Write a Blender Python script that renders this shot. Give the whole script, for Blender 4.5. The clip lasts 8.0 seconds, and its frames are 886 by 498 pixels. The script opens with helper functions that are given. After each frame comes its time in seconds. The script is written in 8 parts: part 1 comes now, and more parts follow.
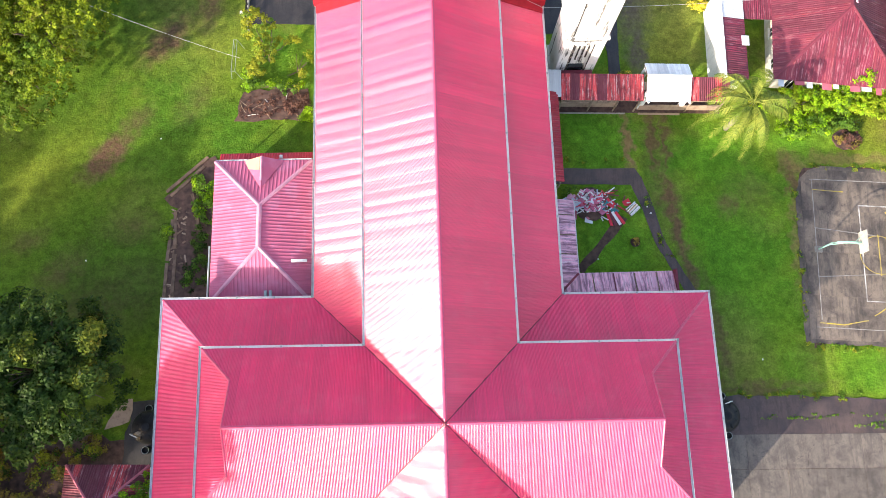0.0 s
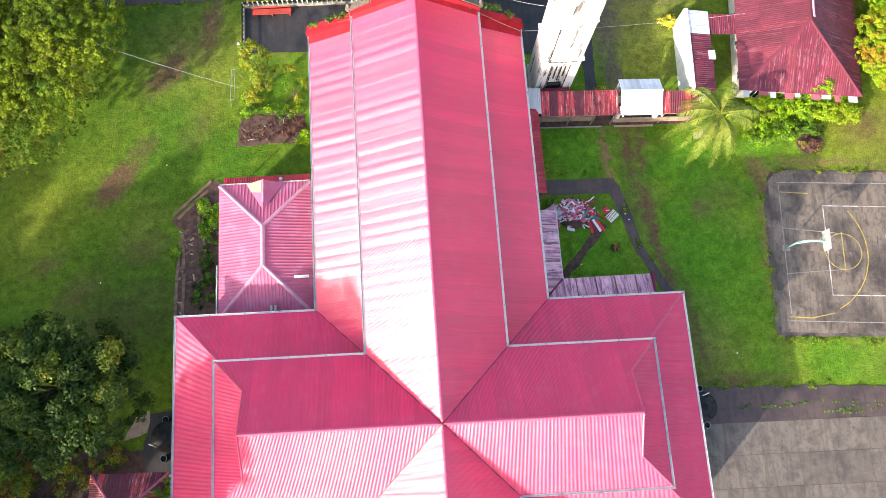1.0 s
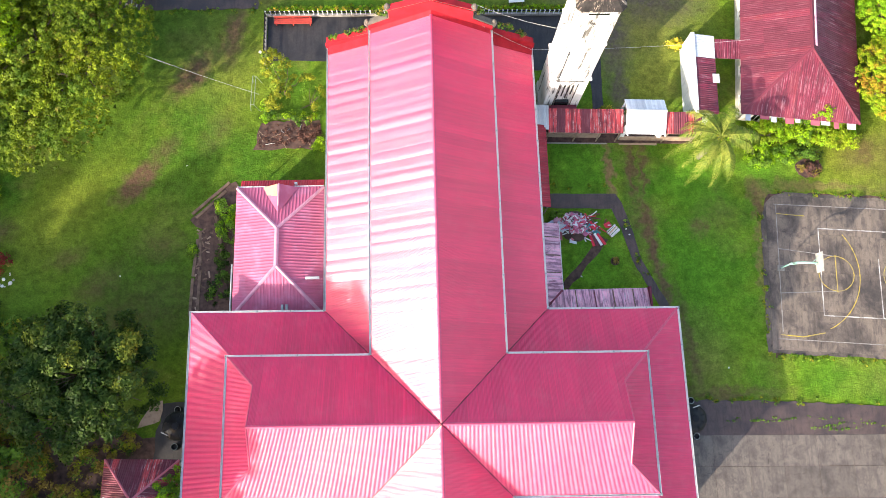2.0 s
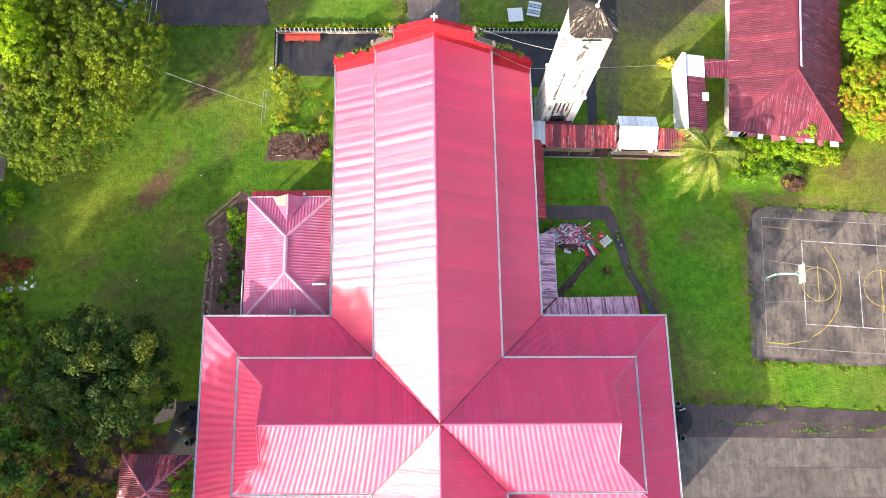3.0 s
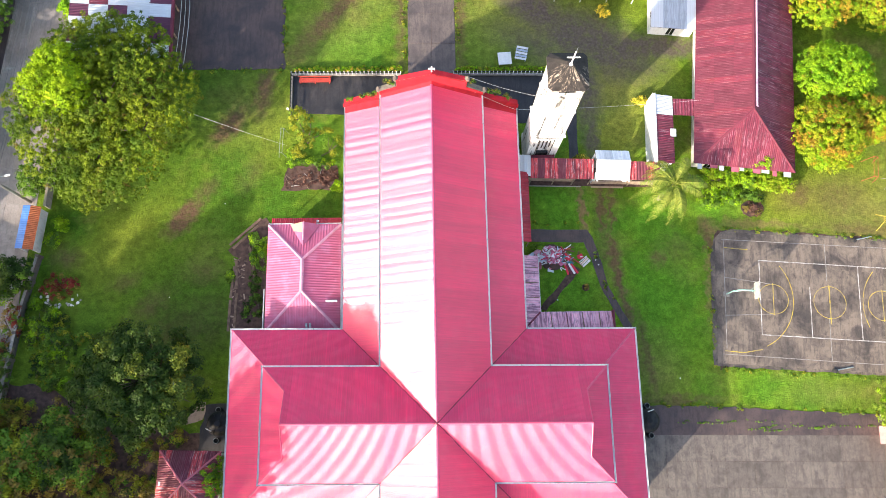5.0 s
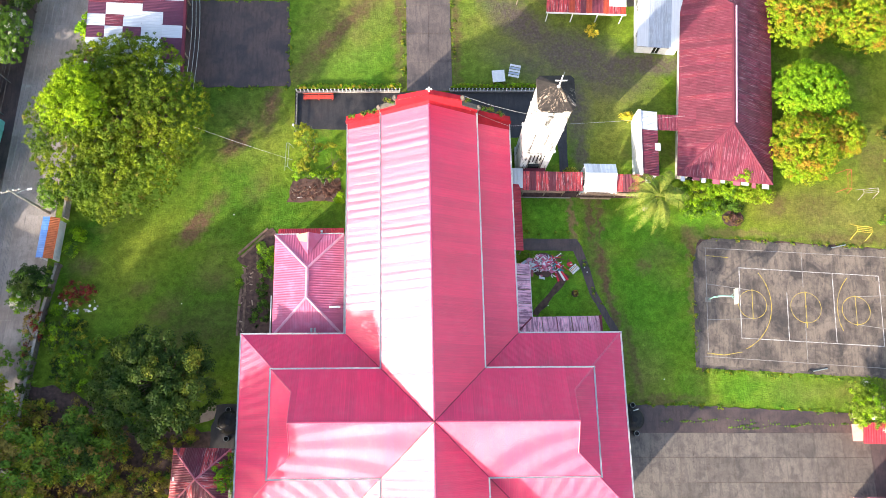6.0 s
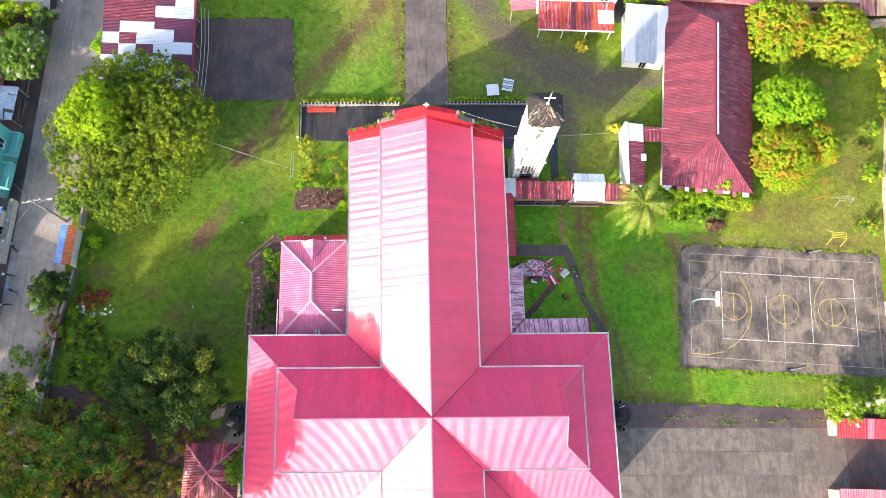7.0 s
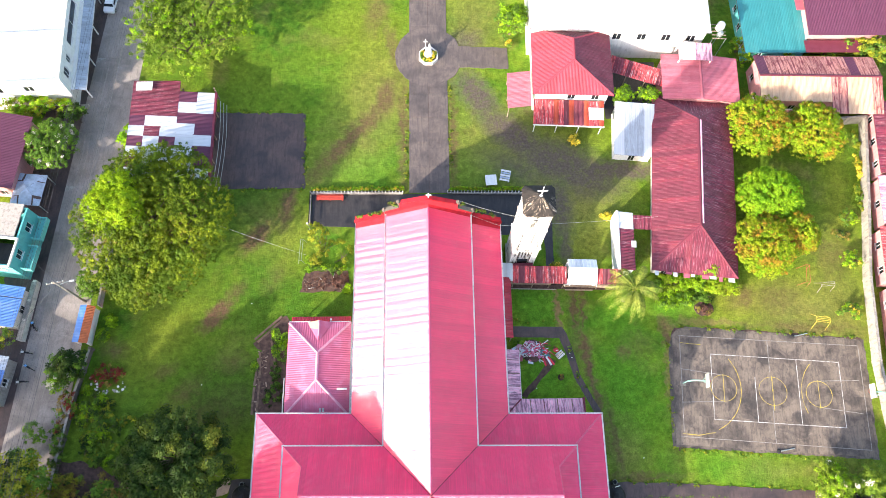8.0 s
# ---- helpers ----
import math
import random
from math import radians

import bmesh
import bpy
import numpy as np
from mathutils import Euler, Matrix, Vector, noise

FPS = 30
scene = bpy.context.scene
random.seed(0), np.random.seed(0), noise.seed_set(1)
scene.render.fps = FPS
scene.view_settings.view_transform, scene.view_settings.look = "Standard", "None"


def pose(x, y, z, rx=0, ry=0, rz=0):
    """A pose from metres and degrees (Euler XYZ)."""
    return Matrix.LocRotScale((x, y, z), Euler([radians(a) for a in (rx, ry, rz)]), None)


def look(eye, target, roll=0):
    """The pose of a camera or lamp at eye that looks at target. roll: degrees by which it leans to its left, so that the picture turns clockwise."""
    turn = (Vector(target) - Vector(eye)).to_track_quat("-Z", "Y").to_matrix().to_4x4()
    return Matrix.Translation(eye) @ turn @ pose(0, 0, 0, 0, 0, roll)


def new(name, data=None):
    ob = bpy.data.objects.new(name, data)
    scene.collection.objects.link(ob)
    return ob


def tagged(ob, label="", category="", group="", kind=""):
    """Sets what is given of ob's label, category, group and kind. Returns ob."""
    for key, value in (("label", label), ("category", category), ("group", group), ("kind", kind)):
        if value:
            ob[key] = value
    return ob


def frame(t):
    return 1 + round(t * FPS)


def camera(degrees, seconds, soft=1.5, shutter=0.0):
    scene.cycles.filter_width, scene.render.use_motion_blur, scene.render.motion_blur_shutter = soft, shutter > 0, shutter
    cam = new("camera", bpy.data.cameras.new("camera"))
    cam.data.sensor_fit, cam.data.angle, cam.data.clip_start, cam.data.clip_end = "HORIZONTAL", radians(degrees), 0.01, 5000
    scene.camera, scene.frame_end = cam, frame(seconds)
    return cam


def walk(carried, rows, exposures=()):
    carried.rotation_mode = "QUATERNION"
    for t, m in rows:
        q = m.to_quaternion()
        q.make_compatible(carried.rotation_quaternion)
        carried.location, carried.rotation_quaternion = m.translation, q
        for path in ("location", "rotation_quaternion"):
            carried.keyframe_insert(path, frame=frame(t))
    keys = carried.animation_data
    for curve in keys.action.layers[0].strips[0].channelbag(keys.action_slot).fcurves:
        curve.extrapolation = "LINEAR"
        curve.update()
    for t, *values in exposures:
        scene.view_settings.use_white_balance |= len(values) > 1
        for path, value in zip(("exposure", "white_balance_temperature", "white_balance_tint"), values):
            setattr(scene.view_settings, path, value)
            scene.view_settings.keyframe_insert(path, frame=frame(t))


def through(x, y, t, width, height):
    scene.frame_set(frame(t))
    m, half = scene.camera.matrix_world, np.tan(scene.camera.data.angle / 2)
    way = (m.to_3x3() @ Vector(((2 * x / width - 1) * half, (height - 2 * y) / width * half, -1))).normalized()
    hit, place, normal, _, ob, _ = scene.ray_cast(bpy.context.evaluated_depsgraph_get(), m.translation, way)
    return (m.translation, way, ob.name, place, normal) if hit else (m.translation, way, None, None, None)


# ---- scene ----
cam = camera(62.8, 8.0, 0.85)
PATH = [
    (0, (-1.626, -0.012, 63.517), (-1.555, 0.456, 61.574), 7.0),
    (0.5, (-1.633, 0.013, 65.897), (-1.542, 0.477, 63.953), 7.0),
    (1, (-1.562, -0.017, 68.008), (-1.475, 0.45, 66.065), 6.9),
    (1.5, (-1.53, 0.02, 69.064), (-1.453, 0.488, 67.121), 6.9),
    (1.7, (-1.516, 0.028, 69.737), (-1.444, 0.496, 67.794), 6.8),
    (2.8, (-1.437, 0.058, 73.818), (-1.377, 0.526, 71.875), 6.5),
    (3, (-1.423, 0.062, 74.62), (-1.363, 0.529, 72.677), 6.5),
    (3.5, (-1.39, 0.062, 77.167), (-1.332, 0.529, 75.223), 6.3),
    (4, (-1.305, -0.014, 79.698), (-1.248, 0.453, 77.754), 6.2),
    (4.5, (-1.241, -0.129, 82.2), (-1.186, 0.342, 80.257), 5.8),
    (6, (-1.04, -0.612, 89.773), (-0.982, -0.134, 87.832), 5.9),
    (6.5, (-0.964, -0.848, 92.303), (-0.905, -0.367, 90.363), 5.9),
    (7, (-0.936, -1.225, 94.794), (-0.875, -0.744, 92.853), 6.1),
    (7.2, (-0.916, -1.292, 95.77), (-0.856, -0.809, 93.83), 6.0),
    (7.4, (-0.891, -1.343, 96.742), (-0.831, -0.788, 94.821), 5.3),
    (7.5, (-0.876, -1.395, 97.234), (-0.816, -0.775, 95.333), 4.7),
    (7.7, (-0.841, -1.569, 98.236), (-0.783, -0.87, 96.363), 4.0),
    (8, (-0.782, -1.89, 99.754), (-0.726, -1.206, 97.875), 4.0),
]
EXPOSURES = [(0, 1.82, 6850, 13), (4.5, 1.85, 6850, 13), (6.5, 1.95, 6750, 13), (8, 2.01, 6700, 13)]
walk(cam, [(t, look(eye, target, roll)) for t, eye, target, roll in PATH], EXPOSURES)
# ---- world and light ----
SKY_POWER, SUN_POWER = 0.136, 2.68
SUN_AZ = (-0.72, -0.694)          # level direction towards the sun: south-west
SUN_EL = 19.8
world = bpy.data.worlds.new("world")
scene.world = world
world.use_nodes = True
wn = world.node_tree
sky = wn.nodes.new("ShaderNodeTexSky")
sky.sky_type = "NISHITA"
sky.sun_disc = False
sky.sun_elevation = radians(SUN_EL)
sky.sun_rotation = math.atan2(SUN_AZ[0], SUN_AZ[1])
sky.air_density, sky.dust_density, sky.ozone_density = 1.0, 2.5, 1.0
wn.nodes["Background"].inputs["Strength"].default_value = SKY_POWER
wn.links.new(sky.outputs["Color"], wn.nodes["Background"].inputs["Color"])

sun = new("sun", bpy.data.lights.new("sun", "SUN"))
sun.data.energy, sun.data.angle, sun.data.color = SUN_POWER, radians(0.9), (1.0, 0.93, 0.82)
cel = math.cos(radians(SUN_EL))
sun.matrix_world = look((SUN_AZ[0] * 200 * cel, SUN_AZ[1] * 200 * cel, 200 * math.sin(radians(SUN_EL))), (0, 0, 0))

RND = random.Random(7)


# ---- materials ----
class Mat:
    """A node material with a few shorthand calls."""

    def __init__(self, name, rough=0.6, metal=0.0, spec=0.5):
        self.m = bpy.data.materials.new(name)
        self.m.use_nodes = True
        self.t = self.m.node_tree
        self.b = self.t.nodes["Principled BSDF"]
        self.b.inputs["Roughness"].default_value = rough
        self.b.inputs["Metallic"].default_value = metal
        self.b.inputs["Specular IOR Level"].default_value = spec
        self.co = self.node("ShaderNodeTexCoord")
        self.pos = self.co.outputs["Object"]
        self.uv = self.co.outputs["UV"]

    def node(self, kind, operation="", blend_type="", vector_type=""):
        n = self.t.nodes.new(kind)
        if operation:
            n.operation = operation
        if blend_type:
            n.data_type, n.blend_type = "RGBA", blend_type
        if vector_type:
            n.vector_type = vector_type
        return n

    def put(self, socket, v):
        if isinstance(v, bpy.types.NodeSocket):
            self.t.links.new(v, socket)
        elif isinstance(v, (tuple, list)) and len(v) == 3 and socket.type == "RGBA":
            socket.default_value = (*v, 1)
        else:
            socket.default_value = v

    def scaled(self, src, s, rot=0.0, loc=(0, 0, 0)):
        n = self.node("ShaderNodeMapping")
        self.put(n.inputs["Vector"], src)
        n.inputs["Scale"].default_value = s
        n.inputs["Rotation"].default_value = (0, 0, rot)
        n.inputs["Location"].default_value = loc
        return n.outputs[0]

    def noise(self, scale, detail=4.0, src=None, rough=0.55, distort=0.0):
        n = self.node("ShaderNodeTexNoise")
        self.put(n.inputs["Vector"], self.pos if src is None else src)
        n.inputs["Scale"].default_value = scale
        n.inputs["Detail"].default_value = detail
        n.inputs["Roughness"].default_value = rough
        n.inputs["Distortion"].default_value = distort
        return n.outputs["Fac"]

    def step(self, v, a, b, lo=0.0, hi=1.0):
        n = self.node("ShaderNodeMapRange")
        self.put(n.inputs["Value"], v)
        n.inputs["From Min"].default_value, n.inputs["From Max"].default_value = a, b
        n.inputs["To Min"].default_value, n.inputs["To Max"].default_value = lo, hi
        return n.outputs[0]

    def math(self, op, a, b=0.0):
        n = self.node("ShaderNodeMath", operation=op)
        self.put(n.inputs[0], a)
        self.put(n.inputs[1], b)
        return n.outputs[0]

    def mix(self, f, a, b, blend="MIX"):
        n = self.node("ShaderNodeMix", blend_type=blend)
        self.put(n.inputs[0], f)
        self.put(n.inputs[6], a)
        self.put(n.inputs[7], b)
        return n.outputs[2]

    def tone(self, col, f, lo, hi):
        """The colour made lighter or darker between lo and hi by f in 0..1."""
        g = self.step(f, 0.3, 0.7, lo, hi)
        n = self.node("ShaderNodeVectorMath", operation="SCALE")
        self.put(n.inputs[0], col)
        self.put(n.inputs["Scale"], g)
        return n.outputs[0]

    def random(self):
        return self.node("ShaderNodeObjectInfo").outputs["Random"]

    def island(self):
        return self.node("ShaderNodeNewGeometry").outputs["Random Per Island"]

    def bump(self, h, strength=0.3, dist=0.02):
        n = self.node("ShaderNodeBump")
        n.inputs["Strength"].default_value, n.inputs["Distance"].default_value = strength, dist
        self.put(n.inputs["Height"], h)
        self.t.links.new(n.outputs[0], self.b.inputs["Normal"])
        return self

    def color(self, c):
        self.put(self.b.inputs["Base Color"], c)
        return self

    def rough(self, r):
        self.put(self.b.inputs["Roughness"], r)
        return self


def sheet_paint(name, base, wear=0.25, rough=0.38, fade=(0.75, 0.45, 0.45), spec=0.5, gloss=0.3, lines=0.1):
    """Painted roof sheet: sheet to sheet differences, faint streaks down the slope, faded patches."""
    k = Mat(name, rough, 0.0, spec)
    k.b.inputs["Coat Weight"].default_value, k.b.inputs["Coat Roughness"].default_value, k.b.inputs["Coat IOR"].default_value = gloss, rough, 1.7
    k.b.inputs["IOR"].default_value = 1.5 + 0.5 * gloss
    big = k.noise(0.35, 4)
    streak = k.noise(1.0, 5, k.scaled(k.uv, (5.0, 0.35, 1)))
    fine = k.noise(14.0, 3, k.uv)
    c = k.tone(base, big, 0.95, 1.05)
    c = k.tone(c, streak, 0.93, 1.06)
    c = k.tone(c, k.noise(1.0, 3, k.scaled(k.uv, (17.0, 0.12, 1)), 0.75), 1 - lines, 1 + lines)
    c = k.mix(k.math("MULTIPLY", k.step(k.noise(0.8, 6), 0.5, 0.75), wear), c, fade)
    c = k.tone(c, k.random(), 0.95, 1.04)
    k.color(c).rough(k.math("ADD", k.step(fine, 0.3, 0.7, -0.05, 0.06), k.step(big, 0.3, 0.7, rough - 0.04, rough + 0.05)))
    k.bump(k.math("ADD", fine, k.math("MULTIPLY", k.noise(1.6, 2), 2.0)), 0.10, 0.02)
    return k.m


def sheet_rusty(name, base, rust=(0.13, 0.035, 0.03), pale=(0.62, 0.42, 0.42), amount=0.5, light=0.3, rough=0.6):
    """Old corrugated sheet: rust streaks down the slope, chalky runs, sheets that differ."""
    k = Mat(name, rough)
    streak = k.noise(1.0, 7, k.scaled(k.uv, (3.4, 0.30, 1)), 0.7, 0.4)
    blot = k.noise(0.9, 6, None, 0.6, 0.3)
    thin = k.noise(1.0, 5, k.scaled(k.uv, (7.0, 0.45, 1)), 0.75)
    c = k.tone(base, k.random(), 0.88, 1.12)
    c = k.mix(k.math("MULTIPLY", k.step(streak, 0.47, 0.56), amount), c, rust)
    c = k.mix(k.math("MULTIPLY", k.step(thin, 0.54, 0.61), light), c, pale)
    c = k.mix(k.math("MULTIPLY", k.step(blot, 0.52, 0.72), amount), c, rust)
    k.color(c).rough(k.step(blot, 0.3, 0.7, rough - 0.15, rough + 0.15))
    k.bump(k.noise(9, 4, k.uv), 0.25, 0.015)
    return k.m


def plain(name, base, rough=0.6, metal=0.0, lo=0.85, hi=1.12, scale=3.0, grain=30.0, rel=0.2, spec=0.5):
    """A plain surface with stains at two sizes and a fine relief."""
    k = Mat(name, rough, metal, spec)
    c = k.tone(base, k.noise(scale, 5), lo, hi)
    c = k.tone(c, k.noise(grain, 3), 0.93, 1.07)
    k.color(c).bump(k.noise(grain, 4), rel, 0.01)
    return k.m


def stained(name, base, dirt, amount=0.5, scale=1.0, rough=0.8, down=0.35, lo=0.5, hi=0.72):
    """Painted masonry with dark runs down the face."""
    k = Mat(name, rough)
    run = k.noise(scale * 2.5, 7, k.scaled(k.pos, (1, 1, down)), 0.65)
    blot = k.noise(scale * 0.8, 6, None, 0.6)
    c = k.tone(base, k.noise(8, 4), 0.94, 1.04)
    c = k.mix(k.math("MULTIPLY", k.step(run, lo, hi), amount), c, dirt)
    c = k.mix(k.math("MULTIPLY", k.step(blot, 0.55, 0.8), amount * 0.7), c, dirt)
    k.color(c).bump(k.noise(20, 5), 0.25, 0.02)
    return k.m


def paving(name, base, dark, amount=0.7, scale=0.6, rough=0.75, per=0.12, gloss=0.0, along=(2.6, 0.35, 1)):
    """Weathered concrete or asphalt with damp dark areas; slabs differ a little."""
    k = Mat(name, rough)
    here = k.node("ShaderNodeVectorMath", operation="ADD")
    k.put(here.inputs[0], k.pos)
    k.put(here.inputs[1], k.node("ShaderNodeObjectInfo").outputs["Location"])
    k.pos = here.outputs[0]
    big = k.noise(scale, 7, None, 0.62, 0.5)
    mid = k.noise(scale * 4.5, 6, None, 0.65)
    fine = k.noise(28.0, 4)
    c = k.tone(base, k.random(), 1 - per, 1 + per)
    c = k.mix(k.math("MULTIPLY", k.step(big, 0.44, 0.64), amount), c, dark)
    c = k.mix(k.math("MULTIPLY", k.step(mid, 0.50, 0.70), amount * 0.55), c, dark)
    drag = k.noise(1.0, 7, k.scaled(k.pos, along), 0.72)
    c = k.mix(k.math("MULTIPLY", k.step(drag, 0.48, 0.62), amount * 0.6), c, dark)
    crack = k.node("ShaderNodeTexVoronoi")
    crack.feature = "DISTANCE_TO_EDGE"
    k.put(crack.inputs["Vector"], k.pos)
    crack.inputs["Scale"].default_value = 0.28
    c = k.mix(k.math("MULTIPLY", k.step(crack.outputs["Distance"], 0.006, 0.002, 0.0, 0.7), k.step(mid, 0.48, 0.58)), c, dark)
    c = k.tone(c, fine, 0.72, 1.28)
    k.color(c).rough(k.step(big, 0.44, 0.66, rough, rough - gloss)).bump(fine, 0.35, 0.012)
    return k.m


def leafy(name, young, mid, dark, rough=0.5, through=0.3, clump=0.7, flush=None):
    """Leaves: colour by clump and leaf by leaf, some light through the blade. flush: (colour, scale, from, to) of young shoots in patches."""
    k = Mat(name, rough + 0.1, 0.0, 0.15)
    here = k.node("ShaderNodeVectorMath", operation="ADD")
    k.put(here.inputs[0], k.pos)
    k.put(here.inputs[1], k.node("ShaderNodeObjectInfo").outputs["Location"])
    k.pos = here.outputs[0]
    n1 = k.noise(clump, 3)
    c = k.mix(k.step(n1, 0.38, 0.62), mid, young)
    if flush:
        c = k.mix(k.math("MULTIPLY", k.step(k.noise(flush[1], 4, None, 0.6), flush[2], flush[3]), k.step(k.island(), 0.1, 0.5, 0.45, 1.0)), c, flush[0])
    c = k.mix(k.step(k.island(), 0.6, 1.0, 0.0, 0.8), c, dark)
    c = k.tone(c, k.noise(clump * 5, 2), 0.75, 1.25)
    k.color(c)
    tr = k.node("ShaderNodeBsdfTranslucent")
    k.put(tr.inputs["Color"], c)
    mx = k.node("ShaderNodeMixShader")
    mx.inputs[0].default_value = through
    k.t.links.new(k.b.outputs[0], mx.inputs[1])
    k.t.links.new(tr.outputs[0], mx.inputs[2])
    k.t.links.new(mx.outputs[0], k.t.nodes["Material Output"].inputs["Surface"])
    return k.m


CHURCH_RED = sheet_paint("church_roof_paint", (0.80, 0.032, 0.120), 0.04, 0.38, (0.75, 0.45, 0.45), 0.42, 0.26, 0.08)
CHURCH_ARM = sheet_paint("church_arm_roof_paint", (0.68, 0.011, 0.105), 0.06, 0.50, (0.75, 0.45, 0.45), 0.42, 0.24, 0.14)
CAP_RED = plain("ridge_cap_paint", (0.62, 0.075, 0.16), 0.36)
FLASH_RED = plain("flashing_paint", (0.42, 0.016, 0.028), 0.8, 0.0, 0.7, 1.2, 1.2, 30.0, 0.2, 0.25)
ANNEX_PINK = sheet_paint("annex_roof_paint", (0.54, 0.125, 0.22), 0.4, 0.55, (0.62, 0.32, 0.48), 0.4, 0.0, 0.2)
ANNEX_CAP = plain("annex_cap_paint", (0.68, 0.32, 0.42), 0.5, 0.0, 0.8, 1.1, 1.5)
PORCH_RED = sheet_rusty("porch_red_sheet", (0.62, 0.025, 0.05), (0.30, 0.02, 0.03), (0.75, 0.3, 0.3), 0.5, 0.3)
RED_OLD = sheet_rusty("old_red_sheet", (0.150, 0.024, 0.042), (0.095, 0.016, 0.028), (0.60, 0.33, 0.34), 0.35, 0.12)
HOUSE_RED = sheet_rusty("house_red_sheet", (0.34, 0.042, 0.066), (0.24, 0.026, 0.040), (0.60, 0.33, 0.34), 0.35, 0.10)
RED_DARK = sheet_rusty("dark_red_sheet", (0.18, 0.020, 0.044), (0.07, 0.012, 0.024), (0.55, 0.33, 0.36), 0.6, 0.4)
RED_WORN = sheet_rusty("worn_red_sheet", (0.60, 0.065, 0.075), (0.13, 0.016, 0.03), (0.80, 0.66, 0.64), 0.85, 0.75)
HALL_RED = sheet_rusty("hall_streaked_sheet", (0.165, 0.024, 0.046), (0.27, 0.035, 0.045), (0.72, 0.42, 0.38), 0.35, 0.2)
GATE_WHITE = sheet_rusty("stained_white_sheet", (0.80, 0.81, 0.83), (0.45, 0.47, 0.52), (0.85, 0.85, 0.85), 0.4, 0.3)
TAN_WALL = stained("tan_dirty_wall", (0.40, 0.29, 0.21), (0.16, 0.10, 0.07), 0.7)
PINK_SHEET = sheet_rusty("pink_faded_sheet", (0.50, 0.13, 0.17), (0.30, 0.04, 0.06), (0.62, 0.35, 0.36), 0.3, 0.25)
PALE_PINK = sheet_rusty("pale_pink_sheet", (0.80, 0.40, 0.52), (0.16, 0.06, 0.10), (0.80, 0.62, 0.70), 0.75, 0.5)
RED_STRONG = sheet_rusty("strong_red_sheet", (0.45, 0.02, 0.04), (0.16, 0.015, 0.025), (0.6, 0.3, 0.3), 0.45, 0.15)
OLD_PLANK = plain("old_plank", (0.18, 0.115, 0.08), 0.9, 0.0, 0.5, 1.4, 1.5, 14.0, 0.6)
PURPLE = sheet_paint("purple_brown_sheet", (0.115, 0.034, 0.066), 0.15, 0.6, (0.2, 0.09, 0.13), 0.3, 0.0)
TAN_SHEET = sheet_rusty("tan_sheet", (0.60, 0.41, 0.26), (0.40, 0.2, 0.13), (0.72, 0.55, 0.4), 0.35, 0.3)
RUST_STRIPE = sheet_rusty("rust_striped_sheet", (0.50, 0.22, 0.18), (0.15, 0.02, 0.03), (0.7, 0.45, 0.38), 0.95, 0.5)
TEAL_SHEET = sheet_paint("teal_sheet", (0.030, 0.22, 0.235), 0.15, 0.6, (0.15, 0.36, 0.36), 0.4, 0.0)
BLUE_SHEET = sheet_paint("blue_sheet", (0.02, 0.14, 0.45), 0.3, 0.45, (0.3, 0.4, 0.55))
WHITE_SHEET = sheet_paint("white_sheet", (0.62, 0.65, 0.68), 0.5, 0.5, (0.55, 0.58, 0.6))
GREY_SHEET = sheet_rusty("grey_zinc_sheet", (0.42, 0.48, 0.56), (0.2, 0.2, 0.22), (0.6, 0.66, 0.72), 0.4, 0.4, 0.45)
ORANGE_RED = sheet_rusty("orange_red_sheet", (0.50, 0.07, 0.03), (0.2, 0.03, 0.02), (0.6, 0.3, 0.25), 0.4, 0.2)
DECK = plain("roof_timber", (0.10, 0.06, 0.05), 0.8)
GUTTER = plain("grey_white_gutter", (0.60, 0.63, 0.66), 0.45, 0.0, 0.7, 1.1, 2.0)
WALL_CREAM = stained("cream_wall", (0.66, 0.62, 0.54), (0.22, 0.19, 0.15), 0.5)
WALL_WHITE = stained("white_wall", (0.78, 0.78, 0.76), (0.30, 0.28, 0.25), 0.4)
TOWER_WHITE = stained("tower_limewash", (0.72, 0.71, 0.68), (0.05, 0.045, 0.04), 0.9, 0.7, 0.8, 0.14, 0.555, 0.62)
WALL_GREY = stained("grey_wall", (0.36, 0.33, 0.29), (0.10, 0.09, 0.08), 0.8)
ROOF_SLAB = stained("old_roof_slab", (0.40, 0.36, 0.32), (0.12, 0.10, 0.09), 0.7)
FRONT_DARK = stained("mossy_front_wall", (0.14, 0.12, 0.10), (0.04, 0.04, 0.035), 0.8)
WALL_TEAL = stained("teal_wall", (0.12, 0.52, 0.50), (0.05, 0.15, 0.15), 0.4)
WALL_PINK = stained("pink_wall", (0.60, 0.28, 0.28), (0.25, 0.1, 0.1), 0.4)


